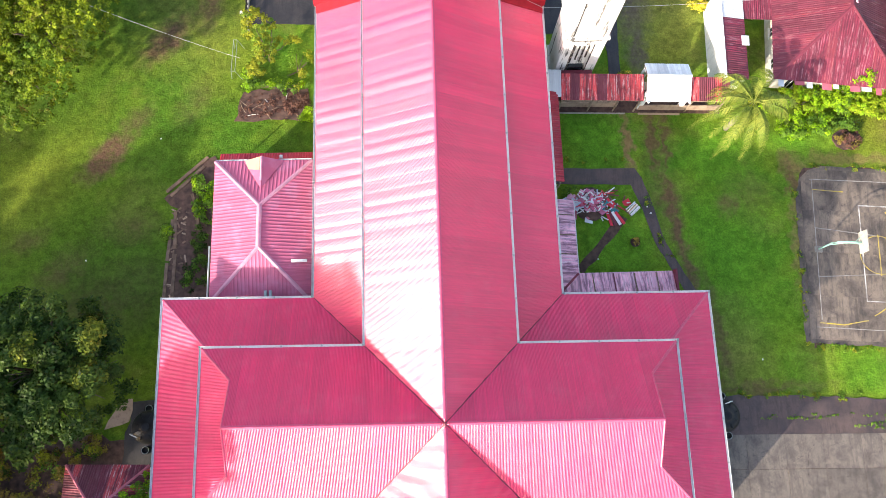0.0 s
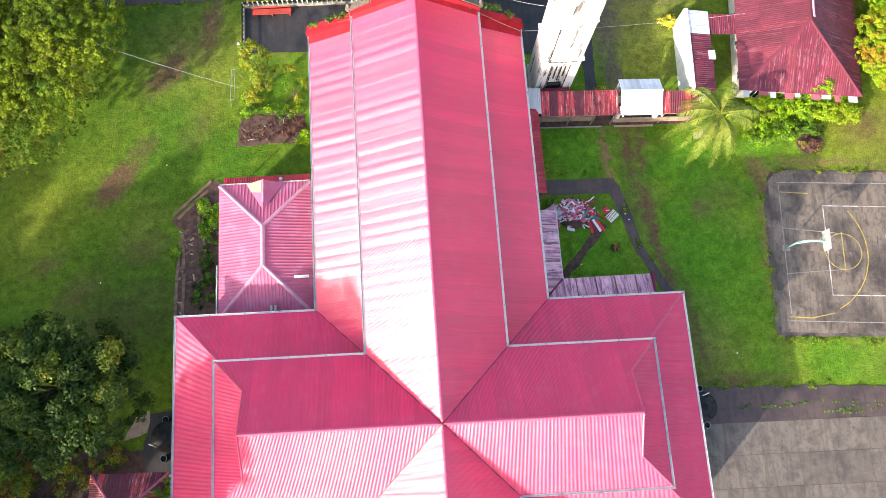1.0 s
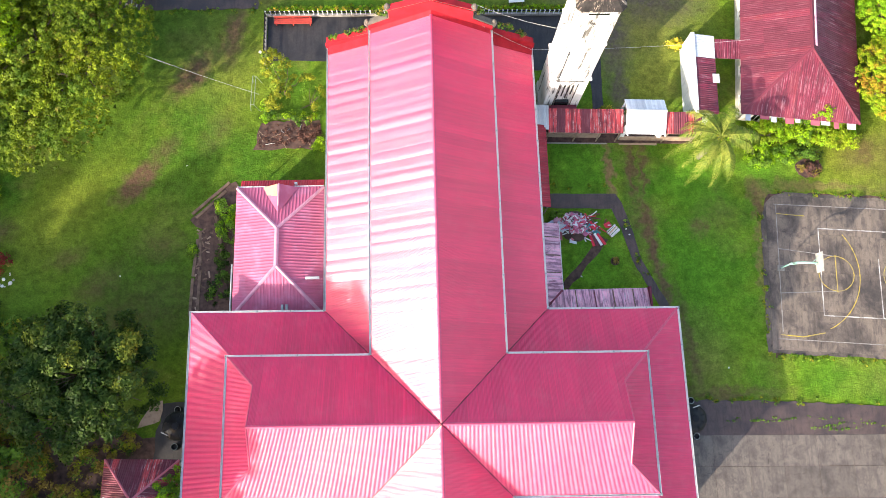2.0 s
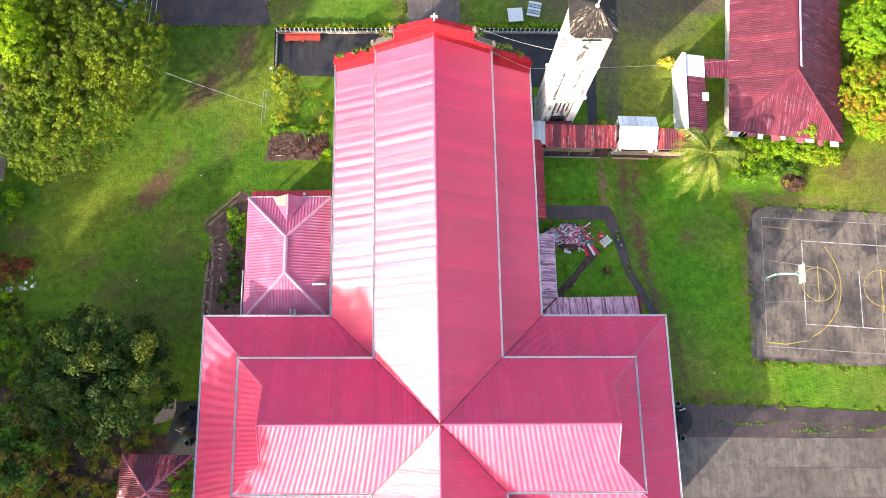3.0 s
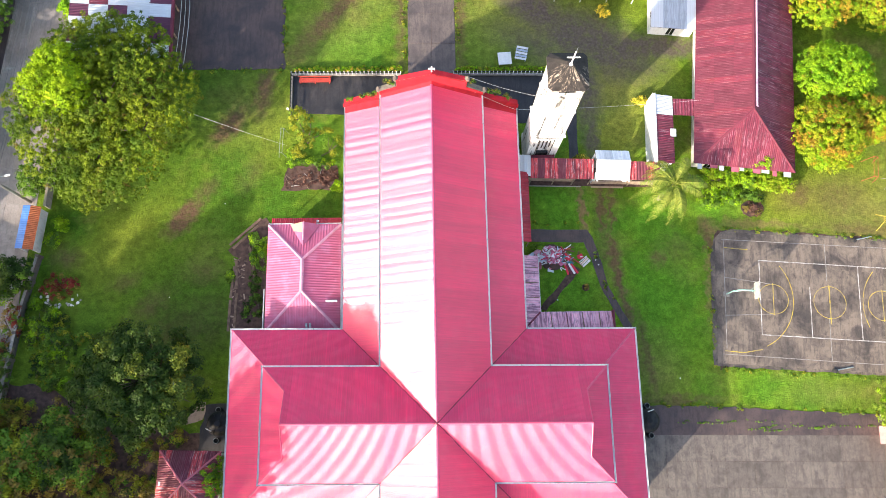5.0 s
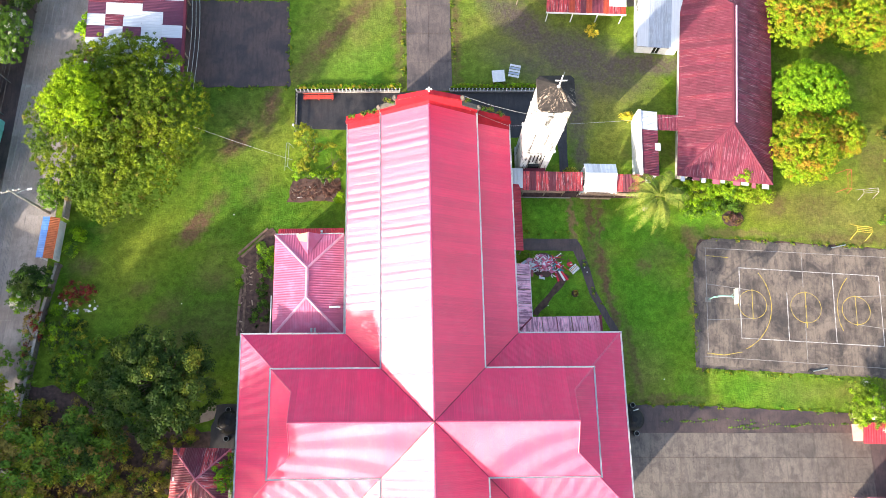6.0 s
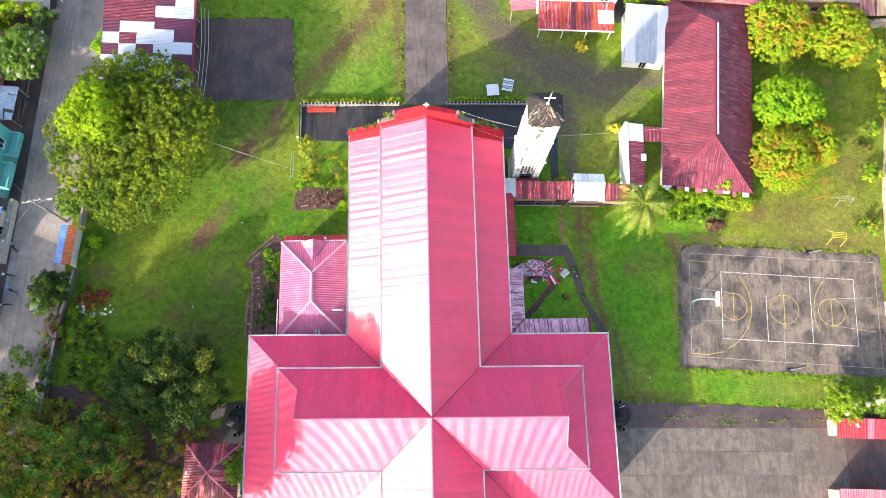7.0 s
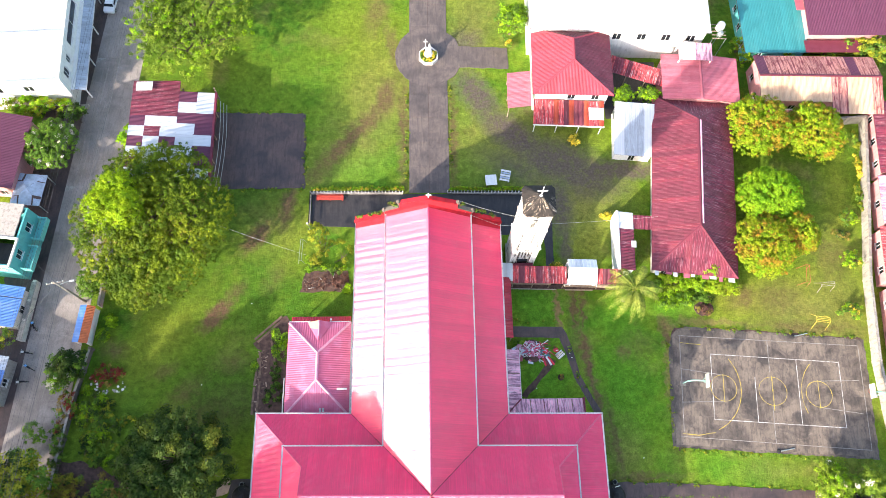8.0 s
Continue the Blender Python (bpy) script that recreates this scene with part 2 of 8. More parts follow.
def cap_material():
    """Black moss with pale runs down the slope."""
    k = Mat("mossy_tower_cap", 0.9)
    part_xyz = k.node("ShaderNodeSeparateXYZ")
    k.put(part_xyz.inputs[0], k.pos)
    fan = k.node("ShaderNodeCombineXYZ")
    k.put(fan.inputs[0], k.math("MULTIPLY", k.math("ARCTAN2", part_xyz.outputs[0], part_xyz.outputs[1]), 4.0))
    k.put(fan.inputs[1], k.math("MULTIPLY", part_xyz.outputs[2], 0.9))
    run = k.noise(1.0, 7, fan.outputs[0], 0.75, 0.9)
    c = k.tone((0.024, 0.020, 0.019), k.noise(2.0, 5), 0.5, 1.5)
    south = k.step(part_xyz.outputs[1], 0.5, -0.5)
    c = k.mix(k.math("MULTIPLY", k.step(run, 0.52, 0.60), k.math("MULTIPLY", south, k.step(k.noise(3.0, 4), 0.35, 0.55))), c, (0.42, 0.34, 0.27))
    k.color(c).bump(k.noise(12, 5), 0.5, 0.04)
    return k.m


CAP_DARK = cap_material()
GLASS_DARK = plain("dark_window_glass", (0.02, 0.025, 0.03), 0.08, 0.0, 0.9, 1.1, 1.0, 5.0, 0.02)
COURT = paving("court_concrete", (0.205, 0.162, 0.128), (0.030, 0.026, 0.026), 0.8, 0.35, 0.8, 0.07, 0.1, (2.0, 0.28, 1))
DRIVE = paving("driveway_concrete", (0.160, 0.134, 0.114), (0.045, 0.038, 0.034), 0.6, 0.8, 0.8, 0.12, 0.15, (2.4, 0.28, 1))
ASPHALT = paving("dark_asphalt", (0.105, 0.072, 0.066), (0.038, 0.028, 0.030), 0.9, 0.35, 0.75, 0.05, 0.3)
WALKWAY = paving("walkway_concrete", (0.150, 0.118, 0.106), (0.050, 0.043, 0.043), 0.75, 0.35, 0.75, 0.06, 0.25)
ROAD = paving("road_concrete", (0.32, 0.278, 0.250), (0.17, 0.147, 0.134), 0.7, 0.25, 0.8, 0.07)
YARD = paving("forecourt_paving", (0.050, 0.044, 0.044), (0.016, 0.015, 0.016), 0.9, 0.5, 0.7, 0.05, 0.35)
KERB = paving("kerb_concrete", (0.34, 0.32, 0.28), (0.14, 0.13, 0.12), 0.6, 1.2)
SOIL = plain("bare_soil", (0.088, 0.050, 0.040), 0.95, 0.0, 0.5, 1.5, 2.0, 9.0, 0.8)
BARK = plain("bark", (0.11, 0.08, 0.06), 0.9, 0.0, 0.6, 1.3, 4.0, 25.0, 0.7)
PALM_BARK = plain("palm_bark", (0.22, 0.19, 0.15), 0.9, 0.0, 0.6, 1.3, 4.0, 25.0, 0.7)
WOOD = plain("weathered_wood", (0.30, 0.23, 0.16), 0.8, 0.0, 0.6, 1.3, 3.0, 20.0, 0.4)
OLD_BOARD = plain("weathered_board", (0.50, 0.48, 0.43), 0.7, 0.0, 0.7, 1.1, 2.5)
WHITE_PAINT = plain("white_paint", (0.80, 0.80, 0.78), 0.5, 0.0, 0.88, 1.04, 2.5)
RED_PAINT = plain("red_paint", (0.48, 0.06, 0.04), 0.5)
BLACK_PLASTIC = plain("black_plastic", (0.008, 0.008, 0.010), 0.5, 0.0, 0.8, 1.3, 3.0, 30.0, 0.2, 0.3)
METAL_GREY = plain("galvanised_pipe", (0.45, 0.50, 0.48), 0.4, 0.7)
GREEN_PIPE = plain("green_pipe", (0.30, 0.55, 0.48), 0.45)
YELLOW_PAINT = plain("yellow_paint", (0.70, 0.52, 0.06), 0.5)
BLUE_PAINT = plain("blue_paint", (0.12, 0.38, 0.75), 0.5)
WIRE = plain("wire", (0.5, 0.5, 0.48), 0.6)
DARK_WIRE = plain("dark_wire", (0.10, 0.10, 0.10), 0.7)
STONE_WHITE = plain("white_stone", (0.78, 0.77, 0.73), 0.7, 0.0, 0.8, 1.05, 6.0)
TERRACOTTA = plain("orange_tile", (0.55, 0.15, 0.05), 0.6, 0.0, 0.7, 1.2, 2.0)
RUBBER = plain("rubber", (0.02, 0.02, 0.02), 0.8)
CAR_WHITE = plain("car_paint", (0.75, 0.77, 0.8), 0.25, 0.0, 0.97, 1.03)
TARP = plain("faded_tarp", (0.45, 0.52, 0.62), 0.5, 0.0, 0.7, 1.15, 1.5)


def worn_line(name, base, under):
    k = Mat(name, 0.7)
    c = k.mix(k.step(k.noise(1.3, 6, None, 0.7), 0.40, 0.58), base, under)
    k.color(k.tone(c, k.noise(20, 3), 0.85, 1.1))
    return k.m


LINE_WHITE = worn_line("worn_white_line", (0.66, 0.65, 0.62), (0.26, 0.24, 0.22))
LINE_YELLOW = worn_line("worn_yellow_line", (0.62, 0.46, 0.05), (0.30, 0.24, 0.10))
LINE_FAINT = worn_line("faint_white_line", (0.36, 0.34, 0.31), (0.20, 0.185, 0.17))

LEAF_BIG = leafy("leaf_yellow_green", (0.25, 0.32, 0.012), (0.095, 0.17, 0.010), (0.028, 0.062, 0.007), 0.45, 0.2, 0.22, ((0.30, 0.17, 0.05), 0.5, 0.60, 0.70))
LEAF_DARK = leafy("leaf_dark_green", (0.075, 0.120, 0.016), (0.030, 0.066, 0.010), (0.010, 0.028, 0.007), 0.45, 0.18, 0.35)
LEAF_MANGO = leafy("leaf_mango", (0.36, 0.44, 0.016), (0.20, 0.35, 0.012), (0.07, 0.16, 0.010), 0.42, 0.2, 0.45, ((0.46, 0.21, 0.030), 0.55, 0.47, 0.59))
LEAF_MANGO_GREEN = leafy("leaf_mango_green", (0.30, 0.50, 0.016), (0.16, 0.37, 0.012), (0.05, 0.15, 0.010), 0.42, 0.25, 0.45, ((0.46, 0.24, 0.03), 0.30, 0.60, 0.68))
LEAF_LIME = leafy("leaf_lime", (0.36, 0.56, 0.018), (0.21, 0.42, 0.014), (0.06, 0.17, 0.012), 0.45, 0.35, 0.6)
LEAF_OLIVE = leafy("leaf_olive_yellow", (0.38, 0.40, 0.03), (0.25, 0.28, 0.025), (0.10, 0.125, 0.016), 0.5, 0.3, 0.6)
LEAF_OPEN = leafy("leaf_pale_green", (0.25, 0.35, 0.03), (0.14, 0.23, 0.022), (0.05, 0.10, 0.014), 0.45, 0.25, 0.4)
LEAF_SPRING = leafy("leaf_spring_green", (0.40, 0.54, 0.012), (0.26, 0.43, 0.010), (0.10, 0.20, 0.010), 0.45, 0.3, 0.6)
# lighter green that paints sun highlights on the dark tree
LEAF_SUNLIT = leafy("leaf_dark_tree_sunlit", (0.20, 0.22, 0.022), (0.10, 0.15, 0.016), (0.03, 0.06, 0.010), 0.5, 0.2, 0.6)
LEAF_MID = leafy("leaf_mid_green", (0.19, 0.33, 0.032), (0.10, 0.205, 0.024), (0.035, 0.09, 0.014), 0.5, 0.25, 0.5)
LEAF_BROWN = leafy("leaf_brownish", (0.34, 0.24, 0.05), (0.23, 0.19, 0.04), (0.10, 0.09, 0.025), 0.6, 0.2, 0.5)
LEAF_RED = leafy("leaf_red", (0.30, 0.05, 0.03), (0.20, 0.04, 0.03), (0.10, 0.03, 0.02), 0.5, 0.2, 0.6)
LEAF_PALM = leafy("leaf_palm", (0.31, 0.34, 0.06), (0.15, 0.225, 0.03), (0.06, 0.11, 0.016), 0.4, 0.25, 0.8)
LEAF_GOLD = leafy("leaf_golden", (0.36, 0.46, 0.025), (0.23, 0.36, 0.018), (0.14, 0.20, 0.015), 0.45, 0.35, 0.6)
LITTER = leafy("dry_litter", (0.20, 0.10, 0.07), (0.11, 0.055, 0.045), (0.05, 0.028, 0.024), 0.9, 0.0, 0.8)
PETAL_YELLOW = plain("yellow_petals", (0.75, 0.55, 0.03), 0.6)
PETAL_PALE = plain("pale_petals", (0.75, 0.70, 0.55), 0.6)


def ground_material(name, patches, greens_and_shade, area):
    """Lawn: mown grass of several greens, yellowed areas, painted tree shade and sunlit strips, worn earth where people
    and cars pass, within an area (x0, x1, y0, y1).
    """
    x0, x1, y0, y1 = area

    def inside(groups):
        out = []
        for group, col in groups:
            near = [s for s in group if x0 < s[0] + max(s[2:4]) * (1 + s[5]) + 2 and s[0] - max(s[2:4]) * (1 + s[5]) - 2 < x1
                    and y0 < s[1] + max(s[2:4]) * (1 + s[5]) + 2 and s[1] - max(s[2:4]) * (1 + s[5]) - 2 < y1]
            if near:
                out.append((near, col))
        return out
    patches, greens_and_shade = inside(patches), inside(greens_and_shade)
    k = Mat(name, 0.9, 0.0, 0.1)
    big = k.noise(0.055, 5, None, 0.55, 0.6)
    mid = k.noise(0.30, 6, None, 0.6)
    tuft = k.noise(1.5, 7, None, 0.7)
    blade = k.noise(5.5, 5, None, 0.75)
    c = k.mix(k.step(big, 0.38, 0.60), (0.066, 0.168, 0.012), (0.128, 0.200, 0.016))
    c = k.mix(k.step(mid, 0.45, 0.68), c, (0.158, 0.232, 0.020))
    c = k.mix(k.math("MULTIPLY", k.step(k.noise(0.16, 6, None, 0.6), 0.52, 0.70), 0.7), c, (0.200, 0.165, 0.050))
    warp = k.node("ShaderNodeTexNoise")
    k.put(warp.inputs["Vector"], k.pos)
    warp.inputs["Scale"].default_value, warp.inputs["Detail"].default_value = 0.9, 5.0
    sub = k.node("ShaderNodeVectorMath", operation="SUBTRACT")
    k.put(sub.inputs[0], warp.outputs["Color"])
    sub.inputs[1].default_value = (0.5, 0.5, 0.5)
    sc = k.node("ShaderNodeVectorMath", operation="SCALE")
    k.put(sc.inputs[0], sub.outputs[0])
    sc.inputs["Scale"].default_value = 2.6
    add = k.node("ShaderNodeVectorMath", operation="ADD")
    k.put(add.inputs[0], k.pos)
    k.put(add.inputs[1], sc.outputs[0])

    def spot(cx, cy, rx, ry, turn, soft):
        mp = k.node("ShaderNodeMapping", vector_type="TEXTURE")
        k.put(mp.inputs["Vector"], add.outputs[0])
        mp.inputs["Location"].default_value = (cx, cy, 0)
        mp.inputs["Rotation"].default_value = (0, 0, radians(turn))
        mp.inputs["Scale"].default_value = (rx, ry, 1e4)
        ln = k.node("ShaderNodeVectorMath", operation="LENGTH")
        k.put(ln.inputs[0], mp.outputs[0])
        return k.step(ln.outputs["Value"], 1.0 + soft, 1.0 - soft)

    for group, col in greens_and_shade:
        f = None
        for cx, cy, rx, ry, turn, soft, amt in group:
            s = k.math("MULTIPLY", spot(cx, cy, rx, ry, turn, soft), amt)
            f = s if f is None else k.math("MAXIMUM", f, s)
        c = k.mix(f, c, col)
    c = k.tone(c, k.noise(0.75, 5, None, 0.65, 0.8), 0.74, 1.24)
    c = k.tone(c, tuft, 0.70, 1.30)
    c = k.tone(c, blade, 0.68, 1.32)
    c = k.tone(c, k.noise(15.0, 3, None, 0.7), 0.78, 1.22)
    for group, col in patches:
        f = None
        for cx, cy, rx, ry, turn, soft, amt in group:
            s = k.math("MULTIPLY", spot(cx, cy, rx, ry, turn, soft), amt)
            f = s if f is None else k.math("MAXIMUM", f, s)
        f = k.math("MULTIPLY", f, k.step(k.noise(1.1, 6, None, 0.7), 0.34, 0.52, 0.55, 1.0))
        c = k.mix(f, c, k.tone(col, k.noise(3.0, 5), 0.7, 1.3))
    k.color(c).bump(k.math("ADD", k.math("MULTIPLY", tuft, 1.5), blade), 0.9, 0.10)
    return k.m


# ---- building blocks ----
class Shape:
    """Collects vertices and faces of one part."""

    def __init__(self):
        self.v, self.f, self.uv = [], [], []

    def add(self, verts, faces):
        n = len(self.v)
        self.v += [tuple(p) for p in verts]
        self.f += [tuple(n + i for i in f) for f in faces]
        return self

    def box(self, x0, x1, y0, y1, z0, z1, m=None):
        p = [Vector((x, y, z)) for z in (z0, z1) for x, y in ((x0, y0), (x1, y0), (x1, y1), (x0, y1))]
        if m is not None:
            p = [m @ q for q in p]
        return self.add(p, [(3, 2, 1, 0), (4, 5, 6, 7), (0, 1, 5, 4), (1, 2, 6, 5), (2, 3, 7, 6), (3, 0, 4, 7)])

    def prism(self, poly, z0, z1):
        n = len(poly)
        area = sum(poly[i][0] * poly[(i + 1) % n][1] - poly[(i + 1) % n][0] * poly[i][1] for i in range(n))
        poly = poly if area > 0 else poly[::-1]
        v = [(x, y, z0) for x, y in poly] + [(x, y, z1) for x, y in poly]
        f = [tuple(range(n))[::-1], tuple(range(n, 2 * n))] + [(i, (i + 1) % n, n + (i + 1) % n, n + i) for i in range(n)]
        return self.add(v, f)

    def tube(self, pts, radii, n=8, caps=True):
        """A round bar along the points; radii one number or one for each point."""
        pts = [Vector(p) for p in pts]
        radii = [radii] * len(pts) if isinstance(radii, (int, float)) else radii
        v, f = [], []
        for i, p in enumerate(pts):
            d = (pts[min(i + 1, len(pts) - 1)] - pts[max(i - 1, 0)]).normalized()
            a = d.cross(Vector((0, 0, 1)) if abs(d.z) < 0.95 else Vector((1, 0, 0))).normalized()
            b = d.cross(a)
            v += [p + radii[i] * (math.cos(2 * math.pi * j / n) * a + math.sin(2 * math.pi * j / n) * b) for j in range(n)]
        for i in range(len(pts) - 1):
            f += [(i * n + j, (i + 1) * n + j, (i + 1) * n + (j + 1) % n, i * n + (j + 1) % n) for j in range(n)]
        if caps:
            f += [tuple(range(n)), tuple(range((len(pts) - 1) * n, len(pts) * n))[::-1]]
        return self.add(v, f)

    def sweep(self, p, q, profile):
        """The profile (across, up), closed, carried from p to q; across lies level, to the right of the way."""
        p, q = Vector(p), Vector(q)
        d = (q - p).normalized()
        side = d.cross(Vector((0, 0, 1))).normalized()
        up = side.cross(d)
        n = len(profile)
        v = [o + a * side + b * up for o in (p, q) for a, b in profile]
        f = [(i, (i + 1) % n, n + (i + 1) % n, n + i) for i in range(n)] + [tuple(range(n))[::-1], tuple(range(n, 2 * n))]
        return self.add(v, f)

    def lathe(self, c, rows, n=12):
        """Rings of (radius, height) about an upright axis at c."""
        v, f = [], []
        for r, z in rows:
            v += [(c[0] + r * math.cos(2 * math.pi * j / n), c[1] + r * math.sin(2 * math.pi * j / n), c[2] + z) for j in range(n)]
        for i in range(len(rows) - 1):
            f += [(i * n + j, i * n + (j + 1) % n, (i + 1) * n + (j + 1) % n, (i + 1) * n + j) for j in range(n)]
        f += [tuple(range(n))[::-1], tuple(range((len(rows) - 1) * n, len(rows) * n))]
        return self.add(v, f)

    def make(self, name, material, parent=None, label="", bevel=0.0, smooth=False, fix=True):
        me = bpy.data.meshes.new(name)
        me.from_pydata(self.v, [], self.f)
        if fix or bevel:
            bm = bmesh.new()
            bm.from_mesh(me)
            bmesh.ops.recalc_face_normals(bm, faces=bm.faces[:])
            if bevel:
                bmesh.ops.bevel(bm, geom=[e for e in bm.edges if len(e.link_faces) == 2 and e.calc_face_angle(0) > 0.6],
                                offset=bevel, segments=1, affect="EDGES", clamp_overlap=True)
            bm.to_mesh(me)
            bm.free()
        if self.uv:
            lay = me.uv_layers.new(name="UVMap")
            for loop in me.loops:
                lay.data[loop.index].uv = self.uv[loop.vertex_index]
        if smooth:
            me.shade_smooth()
        me.materials.append(material)
        ob = new(name, me)
        if parent is not None:
            ob.parent = parent
        if label:
            ob["label"] = label
        return ob


def thing(name, label, category, at=(0, 0, 0), turn=0.0, group="", kind=""):
    """An Empty at the thing's base, which carries its parts."""
    ob = new(name)
    ob.empty_display_size = 0.5
    ob.matrix_basis = pose(*at, 0, 0, turn)
    return tagged(ob, label, category, group, kind)


def span(poly, u):
    """The lowest and highest v of a plane figure at u."""
    hits = []
    for i, (a, b) in enumerate(poly):
        c, d = poly[(i + 1) % len(poly)]
        if (a - u) * (c - u) <= 0 and a != c:
            hits.append(b + (d - b) * (u - a) / (c - a))
    return (min(hits), max(hits)) if len(hits) > 1 else None


def roof(parent, pts, mats, sheet=1.0, pitch=0.25, rib=0.035, bow=0.012, rows=1, rnd=None, deck=True, slope_name="roof_slope", tilt=0.0, lap=0.012, seg=4, heave=0.0, smooth=True, jit=0.0, crest=1.0, patch=False, seam=1.0):
    """One roof slope: a timber deck and on it ribbed sheets, each an object. pts: the slope's corners, the first two along the eave.
    mats: a material, or (material, weight) pairs to choose from sheet by sheet."""
    rnd = rnd or RND
    pts = [Vector(p) for p in pts]
    o, u = pts[0], (pts[1] - pts[0]).normalized()
    nrm = Vector((0, 0, 0))
    for i in range(len(pts)):
        nrm += (pts[i] - o).cross(pts[(i + 1) % len(pts)] - o)
    nrm.normalize()
    if nrm.z < 0:
        nrm = -nrm
    v = nrm.cross(u)
    poly = [((p - o).dot(u), (p - o).dot(v)) for p in pts]
    if sum(b for _, b in poly) < 0:
        v, poly = -v, [(a, -b) for a, b in poly]
    n = len(pts)
    low = [p - 0.12 * nrm for p in pts]
    top = [p - 0.015 * nrm for p in pts]
    body = Shape().add(low + top, [tuple(range(n)), tuple(range(n, 2 * n))] + [(i, (i + 1) % n, n + (i + 1) % n, n + i) for i in range(n)])
    slope = body.make(slope_name, DECK, parent)
    u0, u1 = min(a for a, _ in poly), max(a for a, _ in poly)
    vmax = max(b for _, b in poly)
    count = max(1, round((u1 - u0) / sheet))
    w = (u1 - u0) / count
    ribs = max(1, round(w / pitch))
    pw = w / ribs
    pick = [mats if not isinstance(mats, list) else rnd.choices([x for x, _ in mats], [y for _, y in mats])[0] for _ in range(count)]
    for r in range(rows):
        r0, r1 = vmax * r / rows - (0.05 if r else 0.04), vmax * (r + 1) / rows + (0.06 if r + 1 < rows else 0)
        for s in range(count):
            a0 = u0 + s * w
            cuts = []
            for k in range(ribs):
                b0 = a0 + k * pw
                high = rib * (1 + rnd.uniform(-jit, jit)) if jit else rib
                high *= seam if k == 0 else 1.0
                cuts += [(b0 + pw * i / seg, high * (0.5 * (1 - math.cos(2 * math.pi * i / seg))) ** crest) for i in range(seg + 1)]
            cuts = cuts[:1] + [c for i, c in enumerate(cuts[1:]) if c[0] - cuts[i][0] > 1e-6]
            for a, _ in poly:
                for i in range(len(cuts) - 1):
                    if cuts[i][0] + 1e-4 < a < cuts[i + 1][0] - 1e-4:
                        q = (a - cuts[i][0]) / (cuts[i + 1][0] - cuts[i][0])
                        cuts.insert(i + 1, (a, cuts[i][1] + q * (cuts[i + 1][1] - cuts[i][1])))
                        break
            lean, lift = rnd.uniform(-tilt, tilt), rnd.uniform(0.4, 1.0) * bow
            sh = Shape()
            for (a, ha), (b, hb) in zip(cuts, cuts[1:]):
                la, lb = span(poly, a + 1e-4), span(poly, b - 1e-4)
                if la is None or lb is None:
                    continue
                la, lb = [(max(x[0] - (0.04 if r == 0 else 0), r0), min(x[1], r1)) for x in (la, lb)]
                if la[1] - la[0] < 0.01 and lb[1] - lb[0] < 0.01 or la[1] < la[0] - 0.005 or lb[1] < lb[0] - 0.005:
                    continue
                k = len(sh.v)
                for q, h, (lo, hi) in ((a, ha, la), (b, hb, lb)):
                    x = (q - a0) / w
                    rise = h + 0.012 + 4 * lift * x * (1 - x) + lean * (x - 0.5) + heave * (math.sin(4.05 * q + 1.3 * math.sin(0.9 * q)) + 0.6 * math.sin(7.3 * q + 2.0))
                    for t, e in ((lo, lap * (1 if rows > 1 and r else 0.3)), (hi, 0.0)):
                        sh.v.append(tuple(o + q * u + t * v + (rise + e) * nrm))
                        sh.uv.append((q + 37.1 * s, t))
                sh.f.append((k, k + 2, k + 3, k + 1))
            if sh.f:
                sh.make("roof_sheet", pick[s] if not patch else rnd.choices([x for x, _ in mats], [y for _, y in mats])[0], slope, fix=False, smooth=smooth)
    return slope


def cap(parent, p, q, material, w=0.22, h=0.09, name="ridge_cap"):
    prof = [(-w, -0.03), (-w * 0.95, 0.0), (-w * 0.3, h * 0.8), (0, h), (w * 0.3, h * 0.8), (w * 0.95, 0.0), (w, -0.03)]
    prof = [(a, b + 0.05) for a, b in prof]
    return Shape().sweep(p, q, prof).make(name, material, parent)


def gutter(parent, p, q, material=None, w=0.17, h=0.15, name="gutter"):
    """A trough of square section with brackets, from p to q."""
    material = material or GUTTER
    t = 0.025
    prof = [(-w / 2, 0), (w / 2, 0), (w / 2, h), (w / 2 - t, h), (w / 2 - t, t), (-w / 2 + t, t), (-w / 2 + t, h), (-w / 2, h)]
    ob = Shape().sweep(p, q, prof).make(name, material, parent)
    p, q = Vector(p), Vector(q)
    n = max(2, round((q - p).length / 3.2))
    for i in range(n + 1):
        c = p.lerp(q, i / n)
        d = (q - p).normalized()
        s = d.cross(Vector((0, 0, 1)))
        sh = Shape()
        sh.sweep(c - 0.04 * d, c + 0.04 * d, [(-w / 2 - 0.02, -0.02), (w / 2 + 0.02, -0.02), (w / 2 + 0.02, h + 0.02), (-w / 2 - 0.02, h + 0.02)])
        sh.make("gutter_bracket", METAL_GREY, ob)
    return ob


